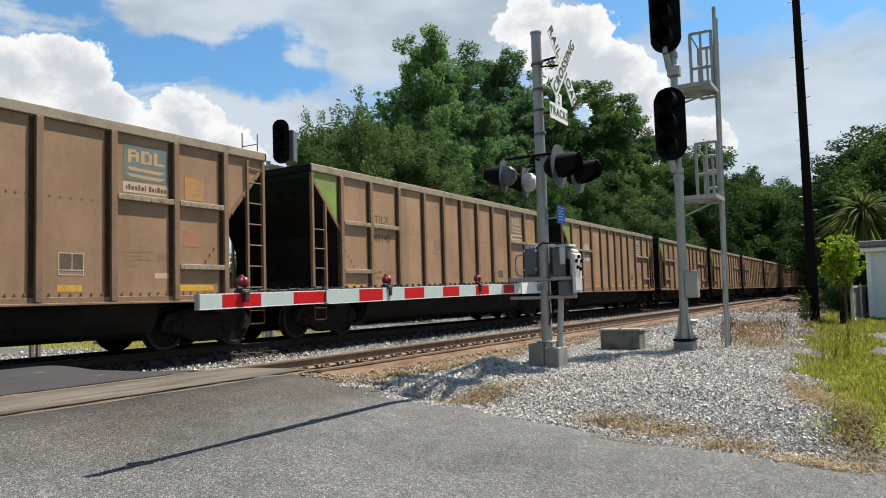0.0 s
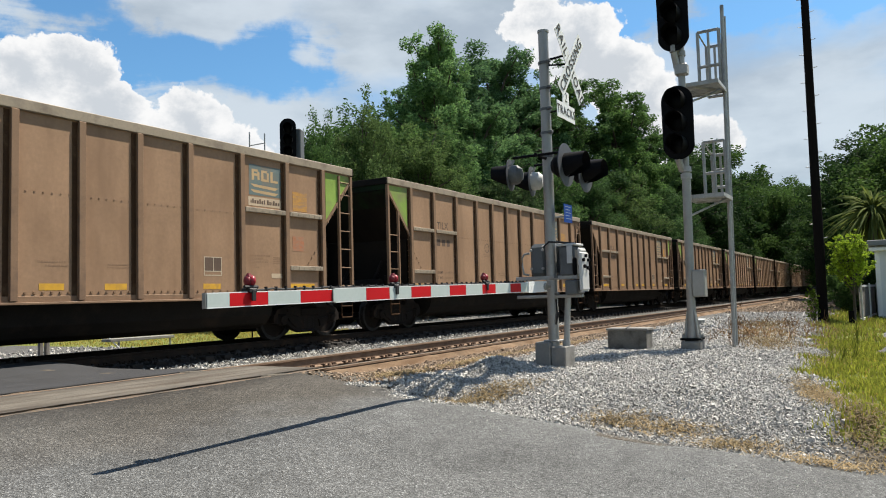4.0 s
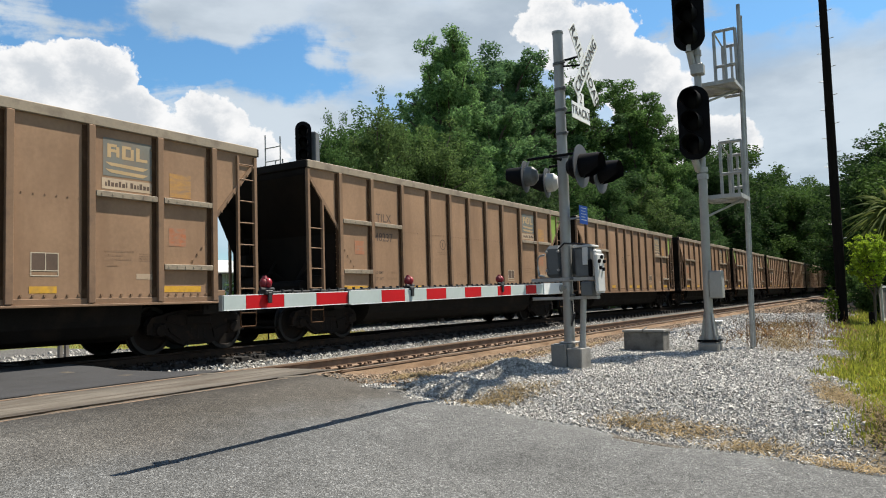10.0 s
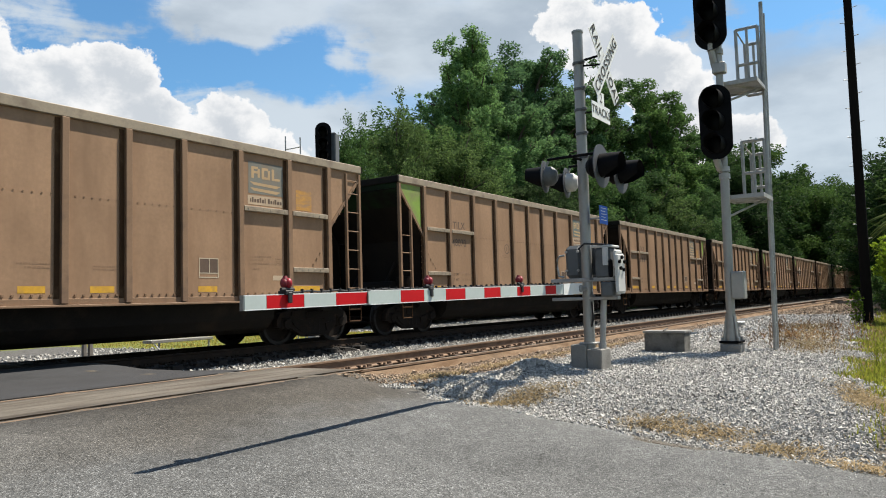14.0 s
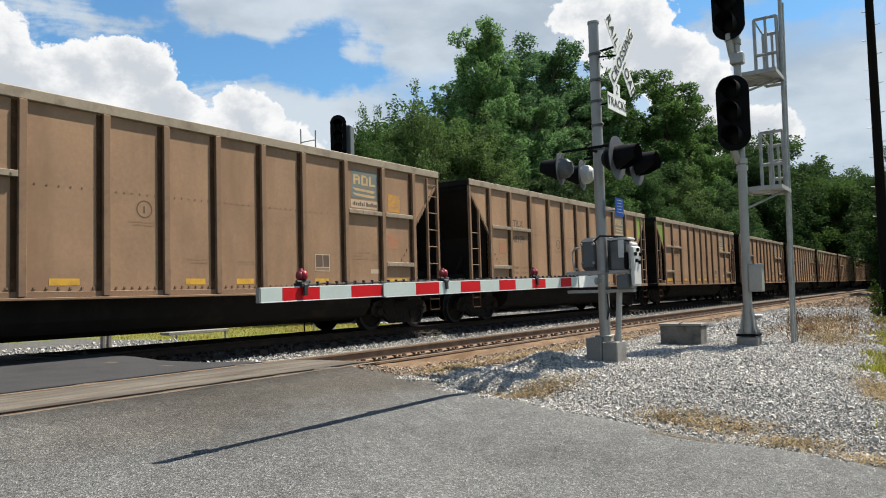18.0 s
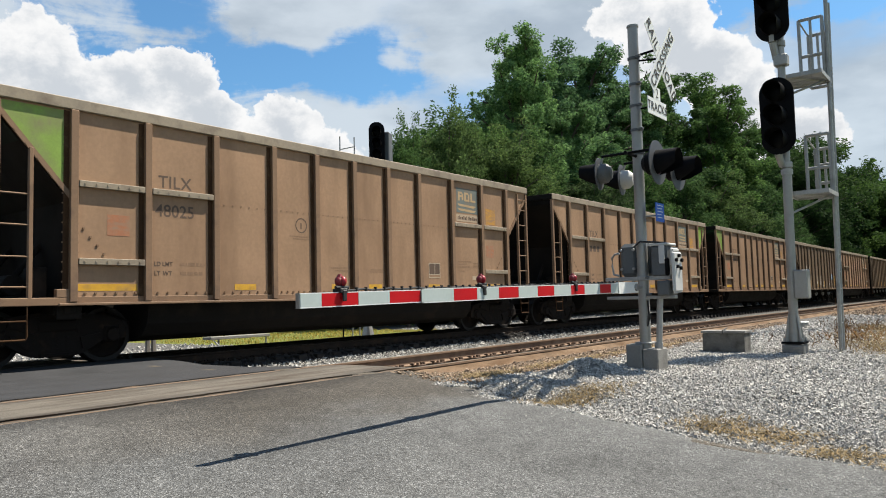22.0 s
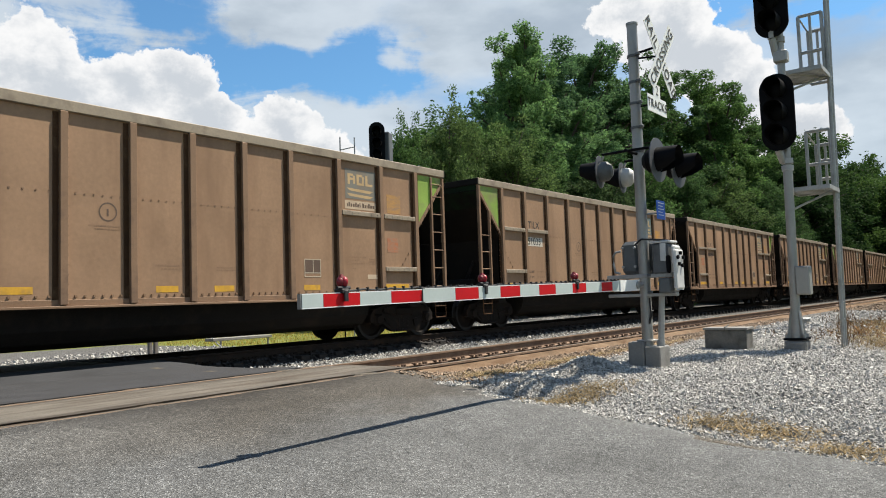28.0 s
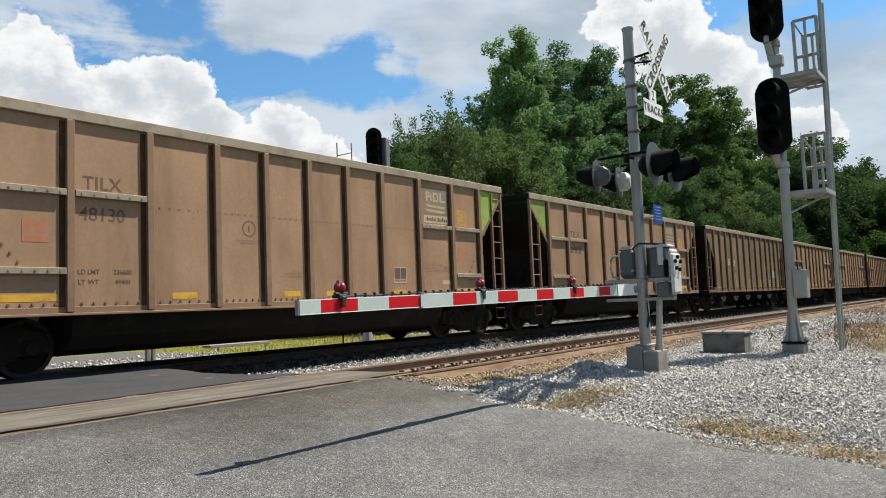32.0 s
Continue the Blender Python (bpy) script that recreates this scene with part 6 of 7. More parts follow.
    part("cable", bent(sig, [at(9.8, 4.2, 1.55), at(9.78, 4.1, 1.62), at(9.8, 3.9, 1.6), at(9.85, 3.75, 1.58)], 0.014), M_CABLE, sig)
    part("cable", bent(sig, [at(9.84, 4.05, 0.8), at(9.82, 4.03, 0.6), at(9.83, 4.06, 0.45), at(9.86, 4.02, 0.62)], 0.012), M_CABLE, sig)
    # crossbuck
    cy = 3.74
    part("bracket", rods((at(9.93, 4.07, 4.30), at(9.92, cy + 0.02, 4.32), 0.018), (at(9.93, 4.07, 4.22), at(9.92, cy + 0.02, 4.18), 0.014)), M_BLACK, sig)
    for words, turn, dy in (("RAIL      ROAD", 50, 0.0), ("CROSSING", -50, -0.022)):
        blade = part("crossbuck_blade", boxes((-0.61, 0.61, -0.004, 0.004, -0.114, 0.114), bevel=0.0), M_WHITE_SIGN, sig, "white reflective crossbuck blade", at(9.93, cy + dy, 4.17))
        blade.rotation_euler = (0, radians(turn), -0.045)
        if turn > 0:
            part("lettering", text_mesh("RAIL", 0.205, M_BLACK_INK, 1.14, bold=0.003), None, blade, "black lettering", (-0.385, -0.009, -0.005))
            part("lettering", text_mesh("ROAD", 0.205, M_BLACK_INK, 1.10, bold=0.003), None, blade, "black lettering", (0.375, -0.009, -0.005))
        else:
            part("lettering", text_mesh(words, 0.205, M_BLACK_INK, 1.22, bold=0.003), None, blade, "black lettering", (0, -0.009, -0.005))
    tr = part("track_count_sign", boxes((-0.33, 0.33, -0.004, 0.004, -0.115, 0.115), (-0.12, 0.12, -0.005, 0.003, 0.115, 0.29)), M_WHITE_SIGN, sig, "white sign that counts the tracks", at(9.72, cy, 3.43))
    part("lettering", text_mesh("TRACKS", 0.165, M_BLACK_INK, 1.16, bold=0.002), None, tr, "black lettering", (0, -0.008, 0.0))
    part("lettering", text_mesh("2", 0.19, M_BLACK_INK), None, tr, "black numeral", (0, -0.008, 0.20))
    part("bracket", rods((at(9.93, 4.07, 3.52), at(9.8, cy + 0.01, 3.5), 0.012)), M_BLACK, sig)
    # flashing lights on a cross arm
    part("cross_arm", rods((at(9.48, 4.13, 2.84), at(10.38, 4.13, 2.84), 0.024)), M_BLACK, sig)
    for x, side in ((9.55, -1), (10.30, -1), (9.55, 1), (10.30, 1)):
        lamp = part("flashing_light", lamp_body(side), M_BLACK if side < 0 else M_BOX_GREY if x < 10 else M_PALE_METAL, sig, "round flashing light unit", at(x, 4.13 + side * 0.42, 2.60 if side > 0 else 2.65), smooth=True)
        lamp.rotation_euler.z = 0.17 if side > 0 else 0.0
        lamp.scale = (0.88, 0.88, 0.88) if side > 0 else (1, 1, 1)
        part("background_disc", disc(side, 0.30 if side < 0 else 0.26), M_DISC, lamp, "black background disc")
        part("hood", hood(side), M_BLACK, lamp, "black hood", smooth=True)
        part("lens", lens(side), M_LENS, lamp, "dark red lens", smooth=True)
        part("hanger", rods(((0, 0, 0.12), (0, -side * 0.06, 0.25), 0.02)), M_GALV, lamp)
        part("lamp_arm", rods((at(x, 4.13, 2.84), at(x, 4.13 + side * 0.38, 2.84), 0.02)), M_BLACK, sig)
    # blue notice
    bl = part("notice", boxes((-0.15, 0.15, -0.003, 0.003, -0.13, 0.13), bevel=0.0), M_BLUE, sig, "blue emergency notice", at(9.95, 3.86, 2.02))
    rows = [(-0.10, 0.10 - 0.04 * (k % 2), -0.007, -0.004, 0.09 - 0.042 * k, 0.099 - 0.042 * k) for k in range(5)]
    tagged(part("notice_lines", boxes(*rows), M_WHITE_SIGN, bl), kind="stuff")
    part("bracket", rods((at(9.93, 4.07, 1.98), at(9.95, 3.87, 1.98), 0.012)), M_GALV, sig)
    return sig


def bent(_, pts, r):
    return sweep(pts, r)


def lamp_body(side):
    bm = bmesh.new()
    add_lathe(bm, [(0.03, -side * 0.20), (0.09, -side * 0.19), (0.155, -side * 0.12), (0.165, -side * 0.02), (0.165, 0.0)], 20, "y")
    return bm


def disc(side, r):
    bm = bmesh.new()
    add_lathe(bm, [(r, 0.0), (r, side * 0.012), (0.13, side * 0.013)], 28, "y")
    return bm


def hood(side):
    """Tapered tube, open below, that shades the lens."""
    bm = bmesh.new()
    seg, rings = 18, []
    for y, r, keep in ((0.012, 0.17, 1.0), (0.14, 0.168, 0.86), (0.30, 0.16, 0.66)):
        ring = []
        for k in range(seg + 1):
            a = math.pi / 2 + (k / seg - 0.5) * 2 * math.pi * keep * 0.92
            ring.append((r * math.cos(a), side * y, r * math.sin(a)))
        rings.append(ring)
    for shell in (1.0, 0.965):
        vs = [[bm.verts.new((x * shell, y, z * shell)) for x, y, z in ring] for ring in rings]
        for p, q in zip(vs, vs[1:]):
            for k in range(seg):
                bm.faces.new((p[k], p[k + 1], q[k + 1], q[k]))
    return bm


def lens(side):
    bm = bmesh.new()
    add_lathe(bm, [(0.15, side * 0.014), (0.12, side * 0.03), (0.06, side * 0.042), (0.01, side * 0.045)], 20, "y")
    return bm


def build_gate_arm():
    """The lowered barrier: two-piece boom with striped sheeting and three red lamps."""
    arm = thing("gate_arm", (9.6, 4.13, 0.975), "lowered crossing gate arm with red and pale reflective stripes", "crossing gate")
    slope = (0.90 - 0.985) / (9.6 - 3.6)

    def zc(x):
        return 0.985 + (9.6 - x) * slope - 0.975

    def slab(x0, x1, dy0, dy1, h):
        bm = bmesh.new()
        add_prism(bm, [(x0 - 9.6, zc(x0) - h), (x1 - 9.6, zc(x1) - h), (x1 - 9.6, zc(x1) + h), (x0 - 9.6, zc(x0) + h)], dy0, dy1)
        return bm

    part("boom", slab(3.59, 5.2, -0.018, 0.018, 0.056), M_ALU, arm, "aluminium outer boom section")
    part("boom", slab(4.98, 9.42, -0.03, 0.03, 0.064), M_ALU, arm, "aluminium inner boom section")
    part("boom_root", slab(9.0, 9.62, -0.045, 0.045, 0.075), M_WHITE_SIGN, arm, "white boom root")
    part("boom_clamp", rods(((-0.06, -0.07, zc(9.55)), (-0.06, 0.07, zc(9.55)), 0.05), ((0.15, -0.02, zc(9.6)), (-0.1, -0.02, zc(9.6)), 0.035), seg=12), M_GALV, arm)
    # stripes from the tip inwards
    edges = [3.60, 3.81, 4.20, 4.57, 4.97, 5.44, 5.81, 6.19, 6.56, 6.95, 7.31, 7.71, 8.05, 8.47, 8.78, 9.08]
    for k, (a, b) in enumerate(zip(edges, edges[1:])):
        red = k % 2 == 1
        thick = -0.018 if b < 5.1 else -0.03
        h = 0.049 if b < 5.1 else 0.055
        part("red_stripe" if red else "pale_stripe", slab(a + 0.002, b - 0.002, thick - 0.004, thick - 0.001, h), M_RED if red else M_ARM_WHITE, arm)
    for k in (-1, 1):
        edge = bmesh.new()
        for x0, x1, y, h in ((3.60, 5.0, -0.019, 0.0525), (5.0, 9.08, -0.031, 0.0595)):
            add_prism(edge, [(x0 - 9.6, zc(x0) + k * h - 0.0035), (x1 - 9.6, zc(x1) + k * h - 0.0035), (x1 - 9.6, zc(x1) + k * h + 0.0035), (x0 - 9.6, zc(x0) + k * h + 0.0035)], y - 0.003, y)
        part("edge_strip", edge, M_WHITE_SIGN, arm, "thin white edge of the boom")
    for x in (4.03, 5.93, 7.83):
        z, u = zc(x) + 0.06, x - 9.6
        saddle = boxes((u - 0.045, u + 0.035, -0.046, 0.046, z - 0.012, z + 0.022), (u - 0.022, u + 0.022, -0.050, -0.036, z - 0.075, z + 0.01), bevel=0.005)
        add_rod(saddle, (u - 0.075, -0.02, z + 0.03), (u + 0.06, -0.02, z + 0.03), 0.014, seg=8)
        add_rod(saddle, (u, 0, z), (u, 0, z + 0.06), 0.02, seg=8)
        lamp = part("lamp_base", saddle, M_CABLE, arm, "black lamp saddle clamped over the boom")
        for way, mat, name in ((-1, M_RED_SHADE, "lamp_back"), (1, M_RED_LAMP, "red_lamp")):
            bm = bmesh.new()
            add_lathe(bm, [(0.037, 0.0), (0.041, 0.010), (0.040, 0.024), (0.032, 0.036), (0.016, 0.043), (0.003, 0.045)], 18, "z")
            bmesh.ops.rotate(bm, verts=bm.verts, matrix=Matrix.Rotation(radians(90 * way), 3, "Y") @ Matrix.Rotation(0.0, 3, "X"))
            bmesh.ops.rotate(bm, verts=bm.verts, matrix=Matrix.Rotation(-0.6, 3, "Z"))
            bmesh.ops.translate(bm, verts=bm.verts, vec=(u + way * 0.002, 0, z + 0.078))
            part(name, bm, mat, lamp, "red gate lamp lens", smooth=True)
        part("lamp_cap", rods(((u - 0.01, 0, z + 0.108), (u - 0.01, 0, z + 0.134), 0.026, 0.014), seg=10), M_RED_SHADE, lamp)
    pts = []
    for k in range(49):
        x = 9.3 - k * (9.3 - 4.05) / 48
        pts.append((x - 9.6, 0.0, zc(x) + 0.067 + 0.008 * (k % 3 == 1)))
    part("lamp_cable", bent(None, pts, 0.008), M_CABLE, arm)
    for x in [4.2 + 0.11 * k for k in range(45)]:
        part("cable_tie", boxes((x - 9.606, x - 9.594, -0.012, 0.012, zc(x) + 0.05, zc(x) + 0.09)), M_CABLE, arm)


def signal_head(parent, x, y, z0, z1, face, label):
    """Oval black background with three hooded lenses, facing along face * x."""
    zm, hh = (z0 + z1) / 2, (z1 - z0) / 2
    bm = bmesh.new()
    ring = []
    r = 0.275
    for k in range(32):
        a = 2 * math.pi * k / 32
        ring.append((r * math.cos(a), (hh - r) * (1 if math.sin(a) >= 0 else -1) + r * math.sin(a)))
    lo = [bm.verts.new((-0.012, c, s)) for c, s in ring]
    hi = [bm.verts.new((0.012, c, s)) for c, s in ring]
    bm.faces.new(lo)
    bm.faces.new(hi)
    for k in range(32):
        bm.faces.new((lo[k], lo[(k + 1) % 32], hi[(k + 1) % 32], hi[k]))
    head = part("signal_head", bm, M_BLACK, parent, label, (x, y, zm))
    part("housing", boxes((0.012 if face < 0 else -0.26, 0.26 if face < 0 else -0.012, -0.15, 0.15, -hh + 0.12, hh - 0.14), bevel=0.03), M_BLACK if face < 0 else M_BOX_GREY, head)
    for k in (-1, 0, 1):
        zc = k * 0.40
        h = hood(-1)
        bmesh.ops.rotate(h, verts=h.verts, matrix=Matrix.Rotation(radians(-90 if face < 0 else 90), 3, "Z"))
        bmesh.ops.scale(h, verts=h.verts, vec=(1.15, 0.95, 0.95))
        part("hood", h, M_BLACK, head, at=(face * 0.005, 0, zc), smooth=True)
        ln = lens(-1)
        bmesh.ops.rotate(ln, verts=ln.verts, matrix=Matrix.Rotation(radians(-90 if face < 0 else 90), 3, "Z"))
        part("lens", ln, M_CLEAR_LENS, head, at=(face * 0.004, 0, zc), smooth=True)
    return head


def frame_rods(x, y0, y1, z0, z1, mids=(), r=0.03):
    items = [((x, y0, z0), (x, y0, z1), r), ((x, y1, z0), (x, y1, z1), r), ((x, y0, z1), (x, y1, z1), r), ((x, y0, z0), (x, y1, z0), r)]
    items += [((x, y0, z), (x, y1, z), r) for z in mids]
    items.append(((x, (y0 + y1) / 2, z0), (x, (y0 + y1) / 2, z1), r * 0.8))
    return rods(*items, seg=8)


def build_track_signal():
    base = (13.4, 2.98, -0.15)
    sig = thing("railway_signal", base, "tall grey railway signal mast with black light heads and ladder", "railway signal", "railway signals")

    def L(x, y, z):
        return (x - base[0], y - base[1], z - base[2])

    part("foundation", boxes((-0.17, 0.17, -0.17, 0.17, -0.25, 0.14), bevel=0.02), M_CONCRETE, sig)
    part("base_plate", boxes((-0.17, 0.17, -0.18, 0.18, 0.155, 0.19), bevel=0.006), M_BLACK, sig)
    for sx in (-0.13, 0.13):
        for sy in (-0.14, 0.14):
            part("bolt", rods(((sx, sy, 0.12), (sx, sy, 0.25), 0.018), seg=6), M_GALV, sig)
    part("mast_shoe", rods(((0, 0, 0.19), (0, 0, 0.62), 0.112, 0.083), seg=20), M_ALU, sig, smooth=True)
    for a in range(4):
        c, s = math.cos(a * math.pi / 2 + 0.78), math.sin(a * math.pi / 2 + 0.78)
        bm = bmesh.new()
        add_prism(bm, [(0.085, 0.19), (0.175, 0.19), (0.09, 0.66)], -0.008, 0.008)
        fin = part("shoe_fin", bm, M_ALU, sig)
        fin.rotation_euler.z = a * math.pi / 2 + 0.78
    part("mast", rods(((0, 0, 0.5), (0.0, -0.03, 3.05), 0.075), ((0, -0.03, 3.05), (0.0, -0.05, 6.7), 0.062), seg=20), M_ALU, sig, smooth=True)
    for z in (3.0, 3.12, 5.22):
        part("collar", rods(((0, -0.03, z), (0, -0.03, z + 0.09), 0.095), seg=18), M_GALV, sig)
    part("bracket", rods(((-0.05, 0.02, 3.15), (-0.14, 0.06, 3.35), 0.06), seg=12), M_ALU, sig)
    part("bracket", rods(((-0.05, 0.02, 5.0), (-0.12, 0.05, 5.28), 0.06), ((-0.12, 0.05, 5.28), (-0.12, 0.05, 5.4), 0.075), seg=12), M_ALU, sig)
    part("bracket_box", boxes((-0.12, 0.06, -0.16, 0.06, 4.86, 5.06), bevel=0.02), M_GALV, sig)
    for z0, z1 in ((3.18, 4.50), (5.13, 6.45)):
        signal_head(sig, -0.17, 0.03, z0 + 0.15, z1 + 0.15, -1, "oval black three-lens signal head")
    part("cabinet", boxes((-0.10, 0.12, -0.27, -0.06, 0.90, 1.38), bevel=0.015), M_ALU, sig, "pale grey junction cabinet")
    part("cabinet_door", boxes((-0.115, -0.10, -0.26, -0.07, 0.92, 1.36), bevel=0.004), M_ALU, sig)
    # ladder
    lx, ly = 14.3, 2.44
    lad = part("ladder", rods((L(lx - 0.06, ly, -0.2), L(lx - 0.06, ly - 0.10, 6.15), 0.034), (L(lx + 0.30, ly + 0.02, -0.2), L(lx + 0.30, ly - 0.08, 6.05), 0.024)), M_GALV, sig)
    z = 0.3
    while z < 6.0:
        part("rung", rods((L(lx - 0.06, ly - 0.016 * z, z), L(lx + 0.30, ly - 0.016 * z + 0.02, z), 0.012)), M_GALV, lad)
        z += 0.3
    for z0, z1 in ((2.53, 3.62), (4.55, 5.72)):
        px0, px1, py0, py1, pz = L(13.5, 0, 0)[0], L(14.3, 0, 0)[0], L(0, 2.36, 0)[1], L(0, 2.98, 0)[1], z0 + 0.145
        deck = part("platform", boxes((px0, px1, py0 - 0.02, py0, pz - 0.03, pz + 0.04), (px0, px1, py1, py1 + 0.02, pz - 0.03, pz + 0.04), (px0 - 0.02, px0, py0 - 0.02, py1 + 0.02, pz - 0.03, pz + 0.04), (px1, px1 + 0.02, py0 - 0.02, py1 + 0.02, pz - 0.03, pz + 0.04)), M_GALV, sig, "steel platform frame")
        for k in range(16):
            x = px0 + (px1 - px0) * (k + 0.5) / 16
            part("slat", boxes((x - 0.014, x + 0.014, py0, py1, pz, pz + 0.02)), M_GALV, deck)
        part("brace", rods((L(13.45, 2.95, z0 - 0.35), L(14.2, 2.42, z0), 0.02), (L(13.42, 2.95, z0), L(14.25, 2.42, z0), 0.022)), M_GALV, sig)
        part("guard_frame", frame_rods(L(14.24, 0, 0)[0], L(0, 2.80, 0)[1], L(0, 2.42, 0)[1], z0 + 0.15, z1 + 0.15, (z0 + 0.65,)), M_GALV, sig)
        part("guard_frame", frame_rods(L(14.6, 0, 0)[0], L(0, 2.72, 0)[1], L(0, 2.42, 0)[1], z0 + 0.15, z1 - 0.05, (z0 + 0.75, z0 + 0.42)), M_GALV, sig)
        part("guard_rail", rods((L(14.24, 2.80, z1), L(14.6, 2.72, z1 - 0.2), 0.015), (L(14.24, 2.42, z1 - 0.1), L(14.3, 2.36, z1 - 0.1), 0.015)), M_GALV, sig)


def build_far_signal():
    base = (18.75, 17.3, -0.5)
    sig = thing("railway_signal", base, "railway signal head on a mast beyond the far track", "railway signal", "railway signals")
    part("mast", rods(((-0.3, 0.32, 0.5), (-0.3, 0.32, 6.2), 0.075), seg=16), M_ALU, sig, smooth=True)
    part("mast_shoe", rods(((-0.3, 0.32, 0.1), (-0.3, 0.32, 0.75), 0.26, 0.1), seg=12), M_ALU, sig)
    part("foundation", boxes((-0.6, 0.0, 0.02, 0.62, -0.2, 0.15), bevel=0.02), M_CONCRETE, sig)
    head = signal_head(sig, -0.12, -0.10, 6.1, 7.62, -1, "oval black three-lens signal head")
    head.rotation_euler.z = 0.70
    case = part("case", boxes((0.03, 0.5, -0.42, 0.02, 6.2, 7.3), bevel=0.03), M_BOX_GREY, sig, "grey signal case")
    case.rotation_euler.z = 0.45
    part("platform", boxes((-0.4, 0.7, 0.1, 2.6, 6.02, 6.07)), M_GALV, sig)
    for y in (1.6, 2.35):
        part("guard_post", rods(((0.5, y, 6.05), (0.5, y, 7.45 if y < 2 else 7.6), 0.025)), M_GALV, sig)
    part("guard_rail", rods(((0.5, 1.6, 7.1), (0.5, 2.35, 7.1), 0.02), ((0.5, 1.6, 6.6), (0.5, 2.35, 6.6), 0.02)), M_GALV, sig)
    part("ladder", rods(((0.1, 1.1, 0), (0.1, 1.1, 6.5), 0.025), ((0.1, 1.45, 0), (0.1, 1.45, 6.5), 0.025)), M_GALV, sig)


def build_small_things():
    box = thing("concrete_pull_box", (13.47, 4.12, -0.16), "weathered concrete equipment box on the gravel", "equipment box")
    part("body", boxes((-0.19, 0.19, -0.36, 0.36, -0.1, 0.33), bevel=0.01), M_CONCRETE_DARK, box)
    part("lid", boxes((-0.21, 0.21, -0.38, -0.005, 0.332, 0.375), bevel=0.006), M_CONCRETE, box)
    part("lid", boxes((-0.21, 0.21, 0.005, 0.38, 0.332, 0.375), bevel=0.006), M_CONCRETE, box)
    part("latch", rods(((-0.2, 0.0, 0.375), (0.05, 0.0, 0.415), 0.012)), M_CABLE, box)
    pole = thing("utility_pole", (26.3, 1.8, -0.2), "tall black creosoted utility pole with climbing pegs", "utility pole")
    lean = (-0.1, -0.05)
    part("shaft", rods(((0, 0, -0.3), (lean[0], lean[1], 13.5), 0.155, 0.105), seg=16), M_POLE, pole, smooth=True)
    z = 2.6
    k = 0
    while z < 13.2:
        s = 1 if k % 2 else -1
        part("peg", rods(((0, s * 0.12 + lean[1] * z / 13.5, z), (0, s * 0.25 + lean[1] * z / 13.5, z + 0.02), 0.012), seg=6), M_GALV, pole)
        z += 0.46
        k += 1
    cond = thing("track_wire_box", (22.0, 4.7, lie_at(22.0, 4.7)), "small white wire box lying beside the near rail", "wire box")
    part("body", boxes((-0.25, 0.25, -0.12, 0.12, -0.02, 0.14), bevel=0.02), M_ALU, cond)
    part("lid", boxes((-0.27, 0.27, -0.14, 0.14, 0.14, 0.17), bevel=0.01), M_WHITE_SIGN, cond)
    stub = thing("marker_post", (26.0, 1.0, lie_at(26, 1.0)), "short black wooden marker post in grass", "post")
    part("shaft", boxes((-0.08, 0.08, -0.08, 0.08, -0.2, 0.42), bevel=0.01), M_POLE, stub)
    # side building and board fence at the grass
    house = thing("side_building", (34.0, -3.2, -0.3), "low pale grey building with a flat grey roof", "building")
    part("wall", boxes((-3.5, 3.5, -3.6, 3.5, 0, 2.55)), M_WALL, house, "pale painted siding")
    k = 0
    while k < 14:
        part("siding_board", boxes((-3.53, -3.502, -3.6, 3.5, 0.05 + 0.18 * k, 0.05 + 0.18 * k + 0.165)), M_WALL, house)
        k += 1
    part("roof", boxes((-3.8, 3.8, -3.9, 3.75, 2.55, 2.75), bevel=0.02), M_ROOF, house)
    part("gutter", boxes((-3.72, -3.55, -3.8, 3.7, 2.36, 2.50), bevel=0.02), M_WHITE_SIGN, house)
    part("corner_board", boxes((-3.56, -3.50, 3.38, 3.53, 0, 2.36)), M_WHITE_SIGN, house)
    fence = thing("board_fence", (27.4, 0.80, lie_at(27.4, 0.8)), "short silvered wooden board fence in the grass", "fence")
    fence.rotation_euler.z = -0.065
    for k in range(19):
        part("board", boxes((k * 0.30 - 0.10, k * 0.30 + 0.10, -0.012, 0.012, 0.05, 1.16 + 0.02 * math.sin(k * 2.1))), M_WOOD_GREY, fence)
    for z in (0.06, 1.14):
        part("rail", boxes((-0.1, 5.5, -0.05, -0.013, z, z + 0.07)), M_PALE_METAL, fence, "pale grey top and bottom rail")
    for x in (-0.12, 2.7, 5.5):
        part("post", boxes((x - 0.045, x + 0.045, -0.10, -0.051, -0.1, 1.27), bevel=0.01), M_PALE_METAL, fence, "pale grey post")
    # paved apron beside the grass
    xs, ys = np.linspace(13.2, 23.0, 40), np.linspace(-14, 0.35, 60)
    me, v = grid_mesh("pavement", xs, ys, lambda x, y: lie(x, np.minimum(y, 0.35)) + 0.03 - 0.2 * ((y > 0.05 + 0.25 * np.sin(x * 1.3)) | (x < 14.4 + 0.5 * np.sin(y))), M_ASPHALT)
    tagged(new("pavement", me), "grey paved apron beside the grass", "pavement", kind="structure")
    # beyond the tracks: a long white shed, its yard fence and concrete barriers
    shed = thing("white_shed", (38.0, 42.0, -0.6), "white corrugated metal shed with a pale pitched roof", "building", "sheds beyond the tracks")
    part("wall", boxes((-11.5, 14, -0.1, 7, 0, 3.86)), M_WHITE_METAL, shed)
    rib_me = to_mesh("sheet_rib", boxes((-0.04, 0.04, -0.16, -0.1, 0.1, 3.86)), M_WHITE_METAL)
    for k in range(52):
        part("sheet_rib", rib_me, None, shed, at=(-11.5 + k * 0.5, 0, 0))
    roof = bmesh.new()
